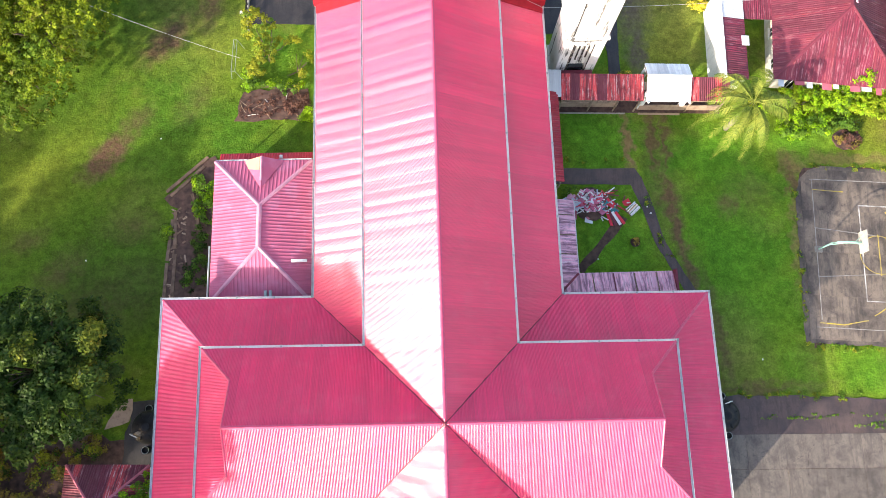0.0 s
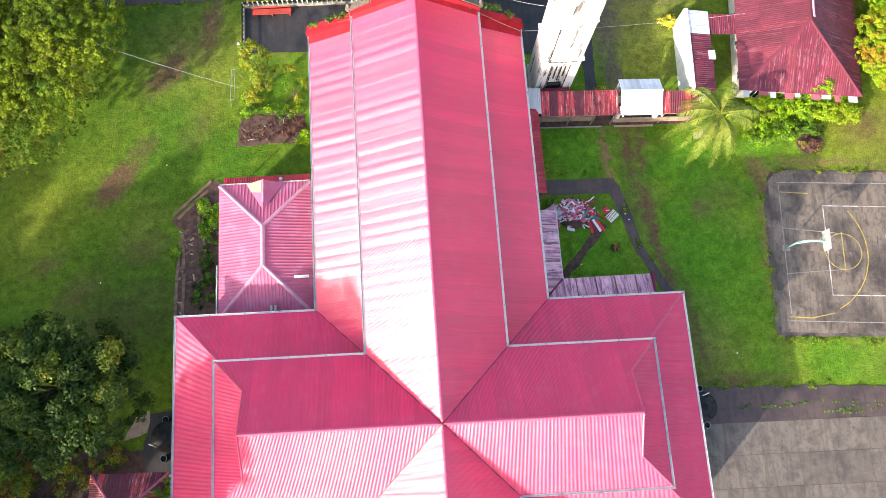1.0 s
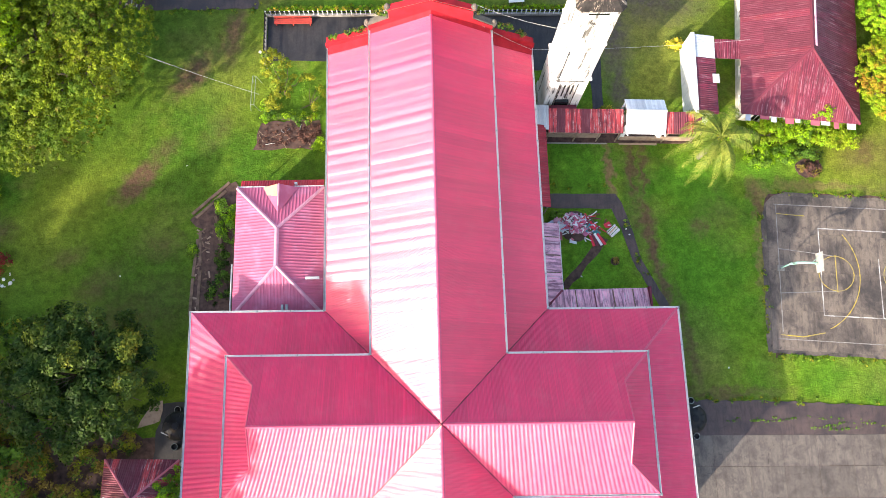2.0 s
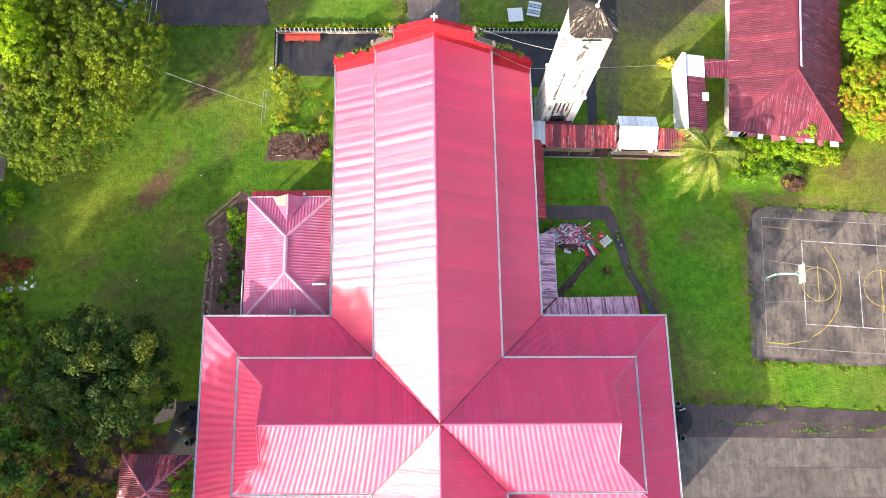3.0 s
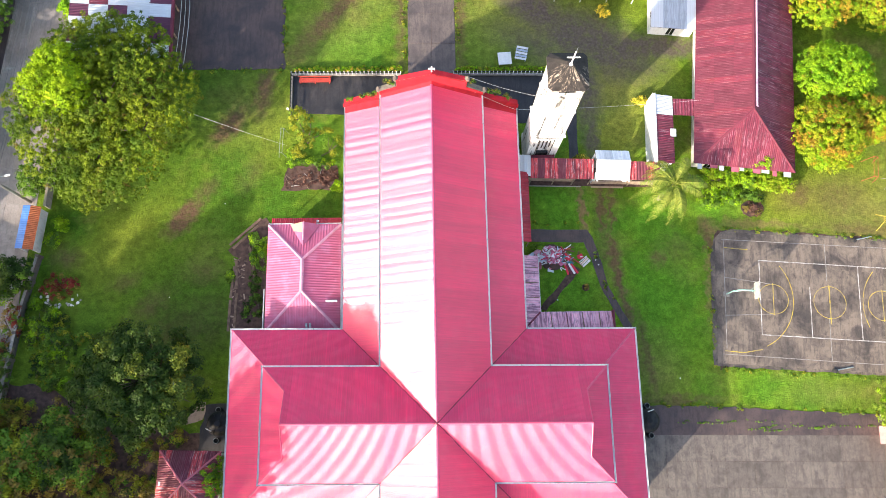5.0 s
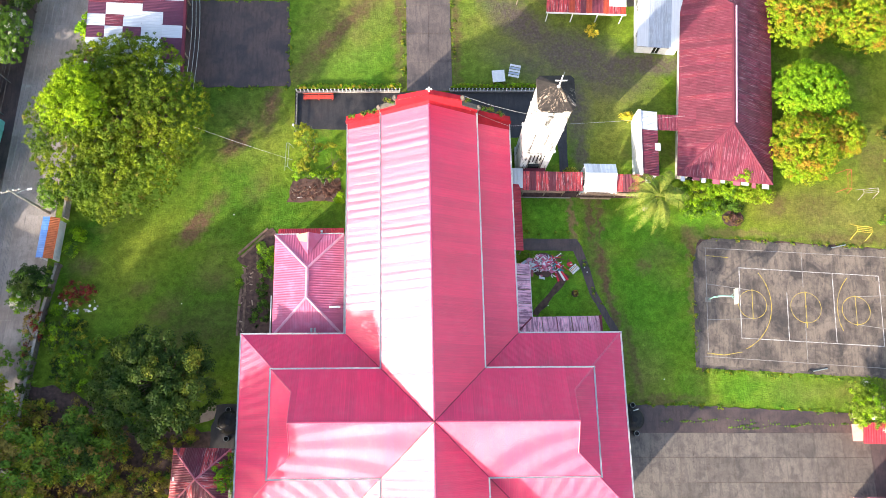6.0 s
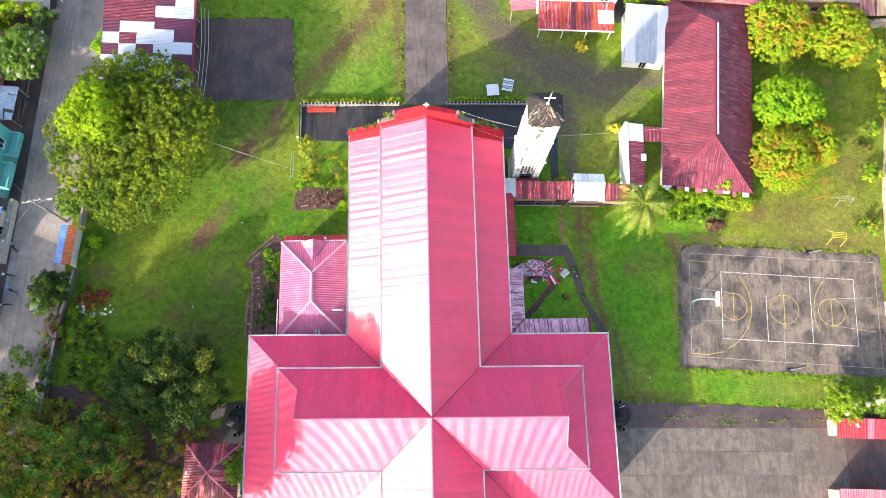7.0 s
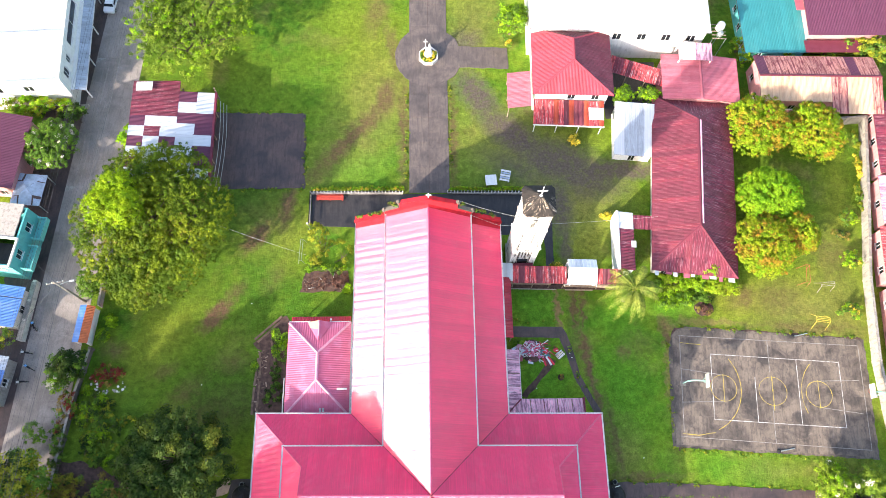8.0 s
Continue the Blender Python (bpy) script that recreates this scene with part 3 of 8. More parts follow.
def wall(parent, p, q, z0, z1, thick, material, openings=(), name="wall", pane=None, label=""):
    """An upright wall from p to q (inner line) with openings (from, to, bottom, top) cut right through; panes set in them."""
    p, q = Vector((*p, 0)), Vector((*q, 0))
    d = (q - p).normalized()
    m = Matrix.Translation(p) @ Matrix(((d.x, -d.y, 0, 0), (d.y, d.x, 0, 0), (0, 0, 1, 0), (0, 0, 0, 1)))
    length = (q - p).length
    xs = sorted({0.0, length, *[v for o in openings for v in o[:2]]})
    zs = sorted({z0, z1, *[v for o in openings for v in o[2:]]})
    solid = {(i, j) for i in range(len(xs) - 1) for j in range(len(zs) - 1)
             if not any(a <= (xs[i] + xs[i + 1]) / 2 <= b and lo <= (zs[j] + zs[j + 1]) / 2 <= hi for a, b, lo, hi in openings)}
    sh, ids = Shape(), {}

    def vert(i, j, k):
        if (i, j, k) not in ids:
            ids[i, j, k] = len(sh.v)
            sh.v.append(tuple(m @ Vector((xs[i], k * thick, zs[j]))))
        return ids[i, j, k]
    for i, j in solid:
        c = ((i, j), (i + 1, j), (i + 1, j + 1), (i, j + 1))
        sh.f += [tuple(vert(*e, 0) for e in c), tuple(vert(*e, 1) for e in c[::-1])]
        for (di, dj), e, g in (((0, -1), c[0], c[1]), ((1, 0), c[1], c[2]), ((0, 1), c[2], c[3]), ((-1, 0), c[3], c[0])):
            if (i + di, j + dj) not in solid:
                sh.f.append((vert(*g, 0), vert(*e, 0), vert(*e, 1), vert(*g, 1)))
    ob = sh.make(name, material, parent, label)
    for a, b, lo, hi in openings:
        fr = Shape()
        for x0, x1, c0, c1 in ((a, a + 0.07, lo, hi), (b - 0.07, b, lo, hi), (a + 0.07, b - 0.07, lo, lo + 0.07), (a + 0.07, b - 0.07, hi - 0.07, hi), ((a + b) / 2 - 0.03, (a + b) / 2 + 0.03, lo + 0.07, hi - 0.07)):
            fr.box(x0, x1, thick * 0.35, thick * 0.65, c0, c1, m)
        f = fr.make("window_frame", WHITE_PAINT, ob)
        Shape().box(a + 0.05, b - 0.05, thick * 0.47, thick * 0.53, lo + 0.05, hi - 0.05, m).make("pane", pane or GLASS_DARK, ob)
        if lo > z0 + 0.3:
            Shape().box(a - 0.08, b + 0.08, -0.06, thick * 0.34, lo - 0.08, lo - 0.002, m).make("window_sill", WHITE_PAINT, ob)
    return ob


def ring_walls(parent, x0, x1, y0, y1, z1, material, thick=0.22, gap=3.0, win=(1.1, 0.9, 2.1), door=True, z0=-0.05):
    """Four walls with a row of windows in each; the walls butt at the corners."""
    def holes(length, first):
        n = int((length - 1.0) // gap)
        out = []
        for i in range(n):
            c = (i + 0.5) * length / n
            if first and i == 0:
                out.append((c - 0.5, c + 0.5, z0 + 0.05, 2.1))
            elif z1 > win[2] + 0.2:
                out.append((c - win[0] / 2, c + win[0] / 2, win[1], win[2]))
                if z1 > win[2] + 3.2:
                    out.append((c - win[0] / 2, c + win[0] / 2, win[1], win[2]))
        return sorted(set(out))
    wall(parent, (x0, y0), (x1, y0), z0, z1, thick, material, holes(x1 - x0, door))
    wall(parent, (x1, y1), (x0, y1), z0, z1, thick, material, holes(x1 - x0, False))
    wall(parent, (x1, y0 + thick), (x1, y1 - thick), z0, z1, thick, material, holes(y1 - y0 - 2 * thick, False))
    wall(parent, (x0, y1 - thick), (x0, y0 + thick), z0, z1, thick, material, holes(y1 - y0 - 2 * thick, False))


# ---- plants ----
def leaf_cloud(lobes, clumps, per, leaf, seed, clump_r=0.9, flat=0.25, fill=0.25, low=0.7):
    """Leaves in clumps over the outside of the lobes (centre, radii); returns vertices and faces."""
    g = np.random.default_rng(seed)
    vol = np.array([r[0] * r[1] for _, r in lobes])
    which = g.choice(len(lobes), clumps, p=vol / vol.sum())
    C = np.array([c for c, _ in lobes], float)[which]
    R = np.array([r for _, r in lobes], float)[which]
    d = g.normal(size=(clumps, 3))
    d /= np.linalg.norm(d, axis=1)[:, None]
    d[:, 2] = np.where(d[:, 2] < -0.35, -d[:, 2], d[:, 2])
    depth = np.where(g.random(clumps) < fill, g.uniform(0.35, 0.8, clumps), g.uniform(0.82, 1.06, clumps))
    cc = C + d * R * depth[:, None]
    cr = clump_r * g.uniform(0.6, 1.25, clumps)
    n = clumps * per
    e = g.normal(size=(n, 3))
    e /= np.linalg.norm(e, axis=1)[:, None]
    e[:, 2] = np.abs(e[:, 2]) * 1.0 - 0.35
    cid = np.repeat(np.arange(clumps), per)
    rad = g.random(n) ** 0.45
    pos = cc[cid] + e * (cr[cid] * rad)[:, None] * np.array([1, 1, low])
    nrm = 0.55 * e + 0.45 * d[cid] + g.normal(size=(n, 3)) * 0.38 + np.array([0, 0, flat])
    nrm /= np.linalg.norm(nrm, axis=1)[:, None]
    a = np.cross(nrm, g.normal(size=(n, 3)))
    a /= np.linalg.norm(a, axis=1)[:, None]
    b = np.cross(nrm, a)
    s = (leaf * g.uniform(0.6, 1.3, n))[:, None]
    v = np.empty((n, 4, 3))
    v[:, 0] = pos - 0.5 * s * a
    v[:, 1] = pos + 0.30 * s * b - 0.10 * s * nrm
    v[:, 2] = pos + 0.55 * s * a - 0.12 * s * nrm
    v[:, 3] = pos - 0.30 * s * b - 0.10 * s * nrm
    f = np.arange(4 * n).reshape(n, 4)
    return v.reshape(-1, 3), f


def quads(name, v, f, material, parent):
    me = bpy.data.meshes.new(name)
    me.vertices.add(len(v))
    me.vertices.foreach_set("co", np.asarray(v, np.float32).ravel())
    me.loops.add(f.size)
    me.loops.foreach_set("vertex_index", f.astype(np.int32).ravel())
    me.polygons.add(len(f))
    me.polygons.foreach_set("loop_start", np.arange(0, f.size, f.shape[1], dtype=np.int32))
    me.update(calc_edges=True)
    me.materials.append(material)
    ob = new(name, me)
    ob.parent = parent
    return ob


def tree(name, label, at, lobes, leaf_mats, clumps=200, per=55, leaf=0.35, trunk=0.3, seed=1, clump_r=0.9, category="tree", group="", fill=0.25, low_clump=0.7):
    """A tapered trunk, a limb to each lobe with twigs, and a crown of leaf clumps. lobes are relative to the foot.
    leaf_mats: (material, share), or (material, clumps, lobes) for leaves on lobes of their own."""
    t = thing(name, label, category, at, 0, group)
    g = random.Random(seed)
    low = min(c[2] - r[2] for c, r in lobes)
    fork = max(0.6, low * 0.9 + 0.4)
    lean = Vector((g.uniform(-0.3, 0.3), g.uniform(-0.3, 0.3), 0))
    top = Vector((0, 0, fork)) + lean
    Shape().tube([(0, 0, -0.1), (0.02, 0.0, 0.25), lean * 0.5 + Vector((0, 0, fork * 0.5)), top], [trunk * 1.5, trunk * 1.1, trunk * 0.95, trunk * 0.85], 10).make("trunk", BARK, t, smooth=True)
    for c, r in lobes:
        c = Vector(c)
        mid = top.lerp(c, 0.5) + Vector((g.uniform(-0.3, 0.3), g.uniform(-0.3, 0.3), -0.12 * r[2]))
        sh = Shape().tube([top - Vector((0, 0, 0.2)), mid, c], [trunk * 0.6, trunk * 0.4, trunk * 0.2], 7)
        for _ in range(5):
            e = Vector((g.uniform(-1, 1) * r[0], g.uniform(-1, 1) * r[1], g.uniform(0.0, 0.9) * r[2])) * 0.75
            sh.tube([mid.lerp(c, g.uniform(0.4, 1.0)), c + e * 0.5, c + e], [trunk * 0.2, trunk * 0.12, trunk * 0.04], 5)
        sh.make("limb", BARK, t, smooth=True)
    total = sum(e[1] for e in leaf_mats if len(e) == 2)
    for i, e in enumerate(leaf_mats):
        where, n = (lobes, clumps * e[1] / total) if len(e) == 2 else (e[2], e[1])
        v, f = leaf_cloud(where, max(3, round(n)), per, leaf, seed * 31 + i, clump_r, fill=fill, low=low_clump)
        quads("crown" if i == 0 else "young_leaves", v, f, e[0], t)
    return t


def bush(name, label, at, r, leaf_mats, seed=1, clumps=30, per=40, leaf=0.22, category="bush", group="", clump_r=0.4):
    t = thing(name, label, category, at, 0, group)
    g = random.Random(seed)
    sh = Shape()
    for _ in range(7):
        a = g.uniform(0, 6.28)
        sh.tube([(0, 0, -0.05), (0.3 * r[0] * math.cos(a), 0.3 * r[1] * math.sin(a), r[2] * 0.5), (0.7 * r[0] * math.cos(a), 0.7 * r[1] * math.sin(a), r[2] * 1.2)], [0.05, 0.035, 0.012], 5)
    sh.make("stem", BARK, t)
    lobes = [((0, 0, r[2] * 0.75), r)]
    for _ in range(3):
        a = g.uniform(0, 6.28)
        lobes.append(((0.55 * r[0] * math.cos(a), 0.55 * r[1] * math.sin(a), r[2] * g.uniform(0.5, 0.9)), (r[0] * 0.6, r[1] * 0.6, r[2] * 0.6)))
    total = sum(w for _, w in leaf_mats)
    for i, (m, w) in enumerate(leaf_mats):
        v, f = leaf_cloud(lobes, max(3, round(clumps * w / total)), per, leaf, seed * 17 + i, clump_r)
        quads("foliage" if i == 0 else "blossom", v, f, m, t)
    return t


# ---- ground and paving ----
def jagged(corners, step=0.8, amp=0.08, seed=1):
    g = random.Random(seed)
    out = []
    for i, a in enumerate(corners):
        b = corners[(i + 1) % len(corners)]
        n = max(1, round(math.dist(a, b) / step))
        for k in range(n):
            t = k / n
            j = amp if k else 0
            out.append((a[0] + (b[0] - a[0]) * t + g.uniform(-j, j), a[1] + (b[1] - a[1]) * t + g.uniform(-j, j)))
    return out


def slab(name, label, category, corners, top, material, amp=0.08, seed=1, kind="structure"):
    ob = Shape().prism(jagged(corners, 0.8, amp, seed), -0.15, top).make(name, material)
    return tagged(ob, label, category, "", kind)


earth = (0.135, 0.078, 0.048)
gravel = (0.120, 0.090, 0.082)
PATCHES = [
    ([(18.35, 25.2, 0.42, 3.0, 4, 0.4, 0.95), (33.9, 22.8, 0.9, 1.2, 45, 0.5, 0.7), (33.3, 16.0, 0.5, 6.0, -4, 0.5, 0.6), (40.0, 23.0, 5.0, 0.5, -4, 0.5, 0.6), (22.3, 16.5, 0.35, 4.0, 9, 0.6, 0.7), (14.5, 40.0, 1.2, 2.5, 0, 0.8, 0.4)], (0.24, 0.15, 0.075)),
    ([(-11.5, 53.0, 8.5, 1.2, 49, 0.6, 0.85), (-6.4, 60.0, 1.4, 3.2, -10, 0.5, 0.8), (-17.5, 46.0, 3.0, 1.4, 20, 0.6, 0.5), (-29.8, 24.8, 2.9, 1.2, 52, 0.4, 1.0),
      (20.7, 25.0, 0.42, 3.6, 2, 0.6, 0.85), (21.9, 25.0, 0.30, 3.6, -3, 0.6, 0.8), (22.0, 18.0, 0.75, 4.5, 8, 0.5, 0.9), (20.8, 20.5, 1.1, 4.0, 0, 0.8, 0.4), (23.2, 11.0, 0.6, 5.0, 9, 0.6, 0.8), (27.2, 18.9, 1.3, 0.9, 30, 0.5, 0.7), (45.5, 26.5, 2.2, 1.4, 20, 0.8, 0.7),
      (24.9, 7.0, 0.5, 5.0, 9, 0.6, 0.65), (33.6, 21.0, 0.7, 2.0, 20, 0.5, 0.8), (50.0, 26.5, 3.0, 2.5, 0, 0.7, 0.5), (54.0, 22.2, 8.0, 0.9, -4, 0.6, 0.6),
      (-3.6, 53.0, 0.7, 9.8, 0, 0.7, 0.8), (4.05, 53.0, 0.6, 9.5, 0, 0.7, 0.75), (-5.6, 70.0, 0.8, 5.0, 12, 0.6, 0.6), (-8.0, 77.0, 1.6, 5.0, -12, 0.6, 0.5), (28.0, 2.2, 5.0, 0.5, 0, 0.6, 0.7), (-30.0, 10.5, 6.0, 2.5, 20, 0.9, 0.45), (-33.0, 14.0, 2.5, 1.2, 40, 0.8, 0.5), (-27.0, 18.0, 2.2, 1.2, 0, 0.8, 0.45), (-36.0, 17.0, 1.6, 0.8, 30, 0.8, 0.45), (-22.0, 30.0, 2.0, 1.0, 60, 0.8, 0.4), (-25.0, 36.5, 2.8, 1.2, 52, 0.6, 0.95), (-20.8, 41.5, 1.0, 3.2, -12, 0.6, 0.9), (-27.5, 28.0, 1.6, 0.8, 50, 0.7, 0.6), (-43.5, 20.0, 1.5, 1.2, 0, 0.8, 0.6), (29.5, 20.0, 2.0, 1.5, 0, 0.8, 0.35), (60.0, 33.0, 3.0, 4.0, 0, 0.9, 0.5)], earth),
    ([(8.0, 60.5, 4.6, 2.3, -58, 0.5, 0.95), (13.2, 53.5, 6.0, 2.4, -42, 0.5, 0.95), (20.0, 48.6, 6.2, 3.2, -14, 0.5, 0.9), (29.0, 47.0, 7.0, 1.7, 0, 0.4, 0.9),
      (24.0, 46.0, 5.5, 3.0, -10, 0.6, 0.85), (17.0, 58.0, 3.5, 2.2, -30, 0.7, 0.4), (6.0, 70.0, 3.0, 2.2, 30, 0.5, 0.7), (19.8, 41.0, 1.8, 5.0, 0, 0.6, 0.85), (20.2, 34.5, 0.9, 4.0, 0, 0.6, 0.8), (14.0, 47.5, 5.0, 2.0, -20, 0.7, 0.6)], gravel),
]
GREENS_AND_SHADE = [
    ([(40.0, 3.2, 7.0, 2.0, -4, 0.5, 0.45), (31.5, 3.5, 1.8, 3.0, 0, 0.5, 0.6), (-10.0, 47.5, 6.0, 3.0, 10, 0.6, 0.6), (10.0, 48.0, 5.0, 3.0, 0, 0.6, 0.5),
      (15.0, 26.0, 3.5, 3.0, 0, 0.6, 0.8), (27.0, 14.0, 5.0, 9.0, 8, 0.7, 0.8), (26.0, 23.0, 4.0, 3.0, 0, 0.7, 0.8), (16.5, 15.0, 4.0, 4.5, 0, 0.6, 0.7), (36.0, 25.0, 4.0, 1.6, 0, 0.6, 0.8), (23.5, 36.5, 2.8, 5.0, -25, 0.6, 0.5), (-15.0, 57.0, 9.0, 9.0, 0, 0.8, 0.35)], (0.086, 0.238, 0.016)),
    # yellowed grass; patches turned -30 and -38 paint sunlit strips between shadows
    ([(-38.0, 20.0, 3.0, 9.0, -38, 0.7, 0.65), (-9.0, 66.0, 5.0, 8.0, 0, 0.7, 0.5), (55.0, 28.0, 8.0, 6.0, 0, 0.8, 0.5), (44.0, 26.0, 6.0, 3.0, 10, 0.7, 0.6), (22.5, 34.0, 2.5, 5.0, -30, 0.5, 0.7), (23.0, 42.0, 2.5, 5.0, -30, 0.5, 0.6), (62.0, 42.0, 2.0, 9.0, -12, 0.7, 0.5),
      (-20.0, 36.0, 2.5, 5.0, 0, 0.7, 0.5)], (0.24, 0.25, 0.030)),
    ([(14.0, 50.0, 9.0, 6.0, -20, 0.9, 0.7), (24.0, 42.0, 5.0, 6.0, 0, 0.9, 0.65), (-8.0, 58.0, 5.0, 9.0, -25, 0.9, 0.55), (-14.0, 50.0, 5.0, 3.0, 40, 0.9, 0.5), (8.0, 75.0, 4.0, 6.0, 0, 0.9, 0.6),
      (-24.0, 40.0, 4.0, 5.0, 0, 0.9, 0.5), (56.0, 25.0, 7.0, 3.0, 0, 0.9, 0.6), (26.0, 5.0, 2.5, 3.5, 0, 0.8, 0.5), (56.0, 1.6, 3.0, 2.2, 0, 0.9, 0.6), (47.0, 2.6, 5.0, 1.2, 0, 0.9, 0.4)], (0.205, 0.175, 0.055)),
    # dark green: tree shade put into the west lawn's colour
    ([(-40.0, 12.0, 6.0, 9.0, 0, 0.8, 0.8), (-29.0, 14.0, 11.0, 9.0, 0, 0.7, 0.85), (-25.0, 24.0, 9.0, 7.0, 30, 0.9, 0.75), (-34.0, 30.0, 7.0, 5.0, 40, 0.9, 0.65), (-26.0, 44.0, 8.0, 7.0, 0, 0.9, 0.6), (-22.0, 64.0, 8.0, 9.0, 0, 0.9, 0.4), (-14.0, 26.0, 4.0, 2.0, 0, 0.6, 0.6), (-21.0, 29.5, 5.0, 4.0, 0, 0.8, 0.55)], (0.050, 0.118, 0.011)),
]
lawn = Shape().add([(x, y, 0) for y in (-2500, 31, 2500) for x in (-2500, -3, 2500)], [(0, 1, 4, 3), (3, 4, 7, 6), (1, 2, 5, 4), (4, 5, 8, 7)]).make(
    "ground", ground_material("lawn_south_west", PATCHES, GREENS_AND_SHADE, (-2500, -3, -2500, 31)), fix=False)
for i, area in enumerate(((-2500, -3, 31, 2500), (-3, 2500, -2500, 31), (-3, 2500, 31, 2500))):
    lawn.data.materials.append(ground_material(("lawn_north_west", "lawn_south_east", "lawn_north_east")[i], PATCHES, GREENS_AND_SHADE, area))
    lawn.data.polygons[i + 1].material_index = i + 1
tagged(lawn, "green mown lawn with worn earth tracks", "lawn", "", "structure")


def paved(name, label, category, origin, turn, nx, ny, sx, sy, material, top=0.05, base=None, joint=0.03, sink=0.035, piece="concrete_slab", skip=()):
    """A field of cast slabs with recessed joints; origin is one corner."""
    t = thing(name, label, category, (*origin, 0), turn, "", "structure")
    Shape().box(0, nx * sx, 0, ny * sy, -0.15, top - sink).make("bedding", base or SOIL, t)
    proto = None
    g = random.Random(name)
    for i in range(nx):
        for j in range(ny):
            if (i, j) in skip:
                continue
            if proto is None:
                proto = Shape().box(joint / 2, sx - joint / 2, joint / 2, sy - joint / 2, -0.1, top).make(piece, material, t, bevel=0.015)
                ob = proto
            else:
                ob = new(piece, proto.data)
                ob.parent = t
            ob.matrix_basis = pose(i * sx, j * sy, g.uniform(-0.006, 0.006), g.uniform(-0.12, 0.12), g.uniform(-0.12, 0.12), 0)
    return t


# main path to the church door, in two lanes of slabs
paved("walkway", "grey damp concrete path in two lanes", "path", (-2.75, 43.4), 0, 2, 13, 3.05, 4.3, WALKWAY, 0.06)
ring = [(0.35 + 5.4 * math.cos(a), 67.6 + 5.6 * math.sin(a)) for a in [i * math.pi / 12 for i in range(24)]]
slab("plaza_paving", "round dark paved plaza round the monument", "paving", ring, 0.085, WALKWAY, 0.12, 3)
slab("side_path", "dark paved side path beside the lawn", "path", [(4.5, 65.6), (13.2, 65.2), (13.2, 69.2), (4.5, 69.6)], 0.07, WALKWAY, 0.1, 4)
slab("parking_pad", "dark tarmac pad on the lawn", "paving", [(-33.4, 44.3), (-18.4, 44.2), (-18.8, 57.0), (-33.4, 57.3)], 0.04, ASPHALT, 0.14, 5)
slab("forecourt", "black damp paving before the church", "paving", [(-17.3, 38.1), (-10.3, 37.9), (-10.3, 36.6), (17.2, 36.6), (17.2, 43.2), (-17.3, 43.2)], 0.045, YARD, 0.06, 6)
slab("tower_path", "narrow dark path beside the tower", "path", [(17.2, 31.4), (18.4, 31.4), (18.5, 43.0), (17.2, 43.0)], 0.05, YARD, 0.08, 7)
slab("court_path", "dark narrow path across the courtyard", "path", [(11.4, 21.2), (18.3, 21.0), (19.1, 18.9), (20.0, 15.5), (22.5, 10.4), (23.5, 10.4), (21.0, 15.4), (20.1, 19.2), (19.4, 21.6), (18.8, 22.6), (11.4, 22.7)], 0.03, ASPHALT, 0.05, 8)
slab("earth_path", "worn earth path across the courtyard grass", "path", [(12.6, 13.0), (13.3, 12.7), (17.7, 17.7), (17.0, 18.1)], 0.015, SOIL, 0.12, 9)
slab("drive_asphalt", "dark cracked asphalt strip of the driveway", "driveway", [(22.2, 1.7), (33, 1.3), (58.5, -0.4), (90, -2.4), (90, -7.0), (58, -4.6), (24, -4.4), (22.2, -4.4)], 0.045, ASPHALT, 0.10, 10)
paved("driveway", "grey concrete slab driveway with dark stains", "driveway", (22.4, -18.9), -1.2, 9, 6, 3.35, 2.875, DRIVE, 0.06, None, 0.02)
slab("yard_asphalt", "dark asphalt yard beside the driveway", "paving", [(52.4, -24), (95, -24), (95, -6.6), (58, -3.9), (52.6, -3.9)], 0.04, ASPHALT, 0.1, 12)
paved("road", "grey concrete village road with joints", "road", (-57.6, -18.0), -3.4, 2, 24, 3.7, 4.5, ROAD, 0.03, KERB, 0.015, 0.012)
# dark slab over the ground between the houses
slab("back_yard", "dark paving between the houses", "paving", [(28.2, 56.0), (36.6, 56.4), (37.0, 66.5), (28.2, 66.6)], 0.035, YARD, 0.1, 13)
slab("road_verge", "dark earth verge beside the road", "verge", [(-62, -20), (-57.3, -20), (-51.0, 88), (-58, 88)], 0.010, ASPHALT, 0.2, 11)


slab("court_rim", "bare brown earth along the court edge", "soil", [(33.3, 5.4), (34.2, 21.2), (34.8, 22.3), (36.4, 22.55), (48, 21.65), (61.4, 20.5), (61.4, 19.6), (36, 21.1), (34.8, 6.0)], 0.012, SOIL, 0.22, 14)


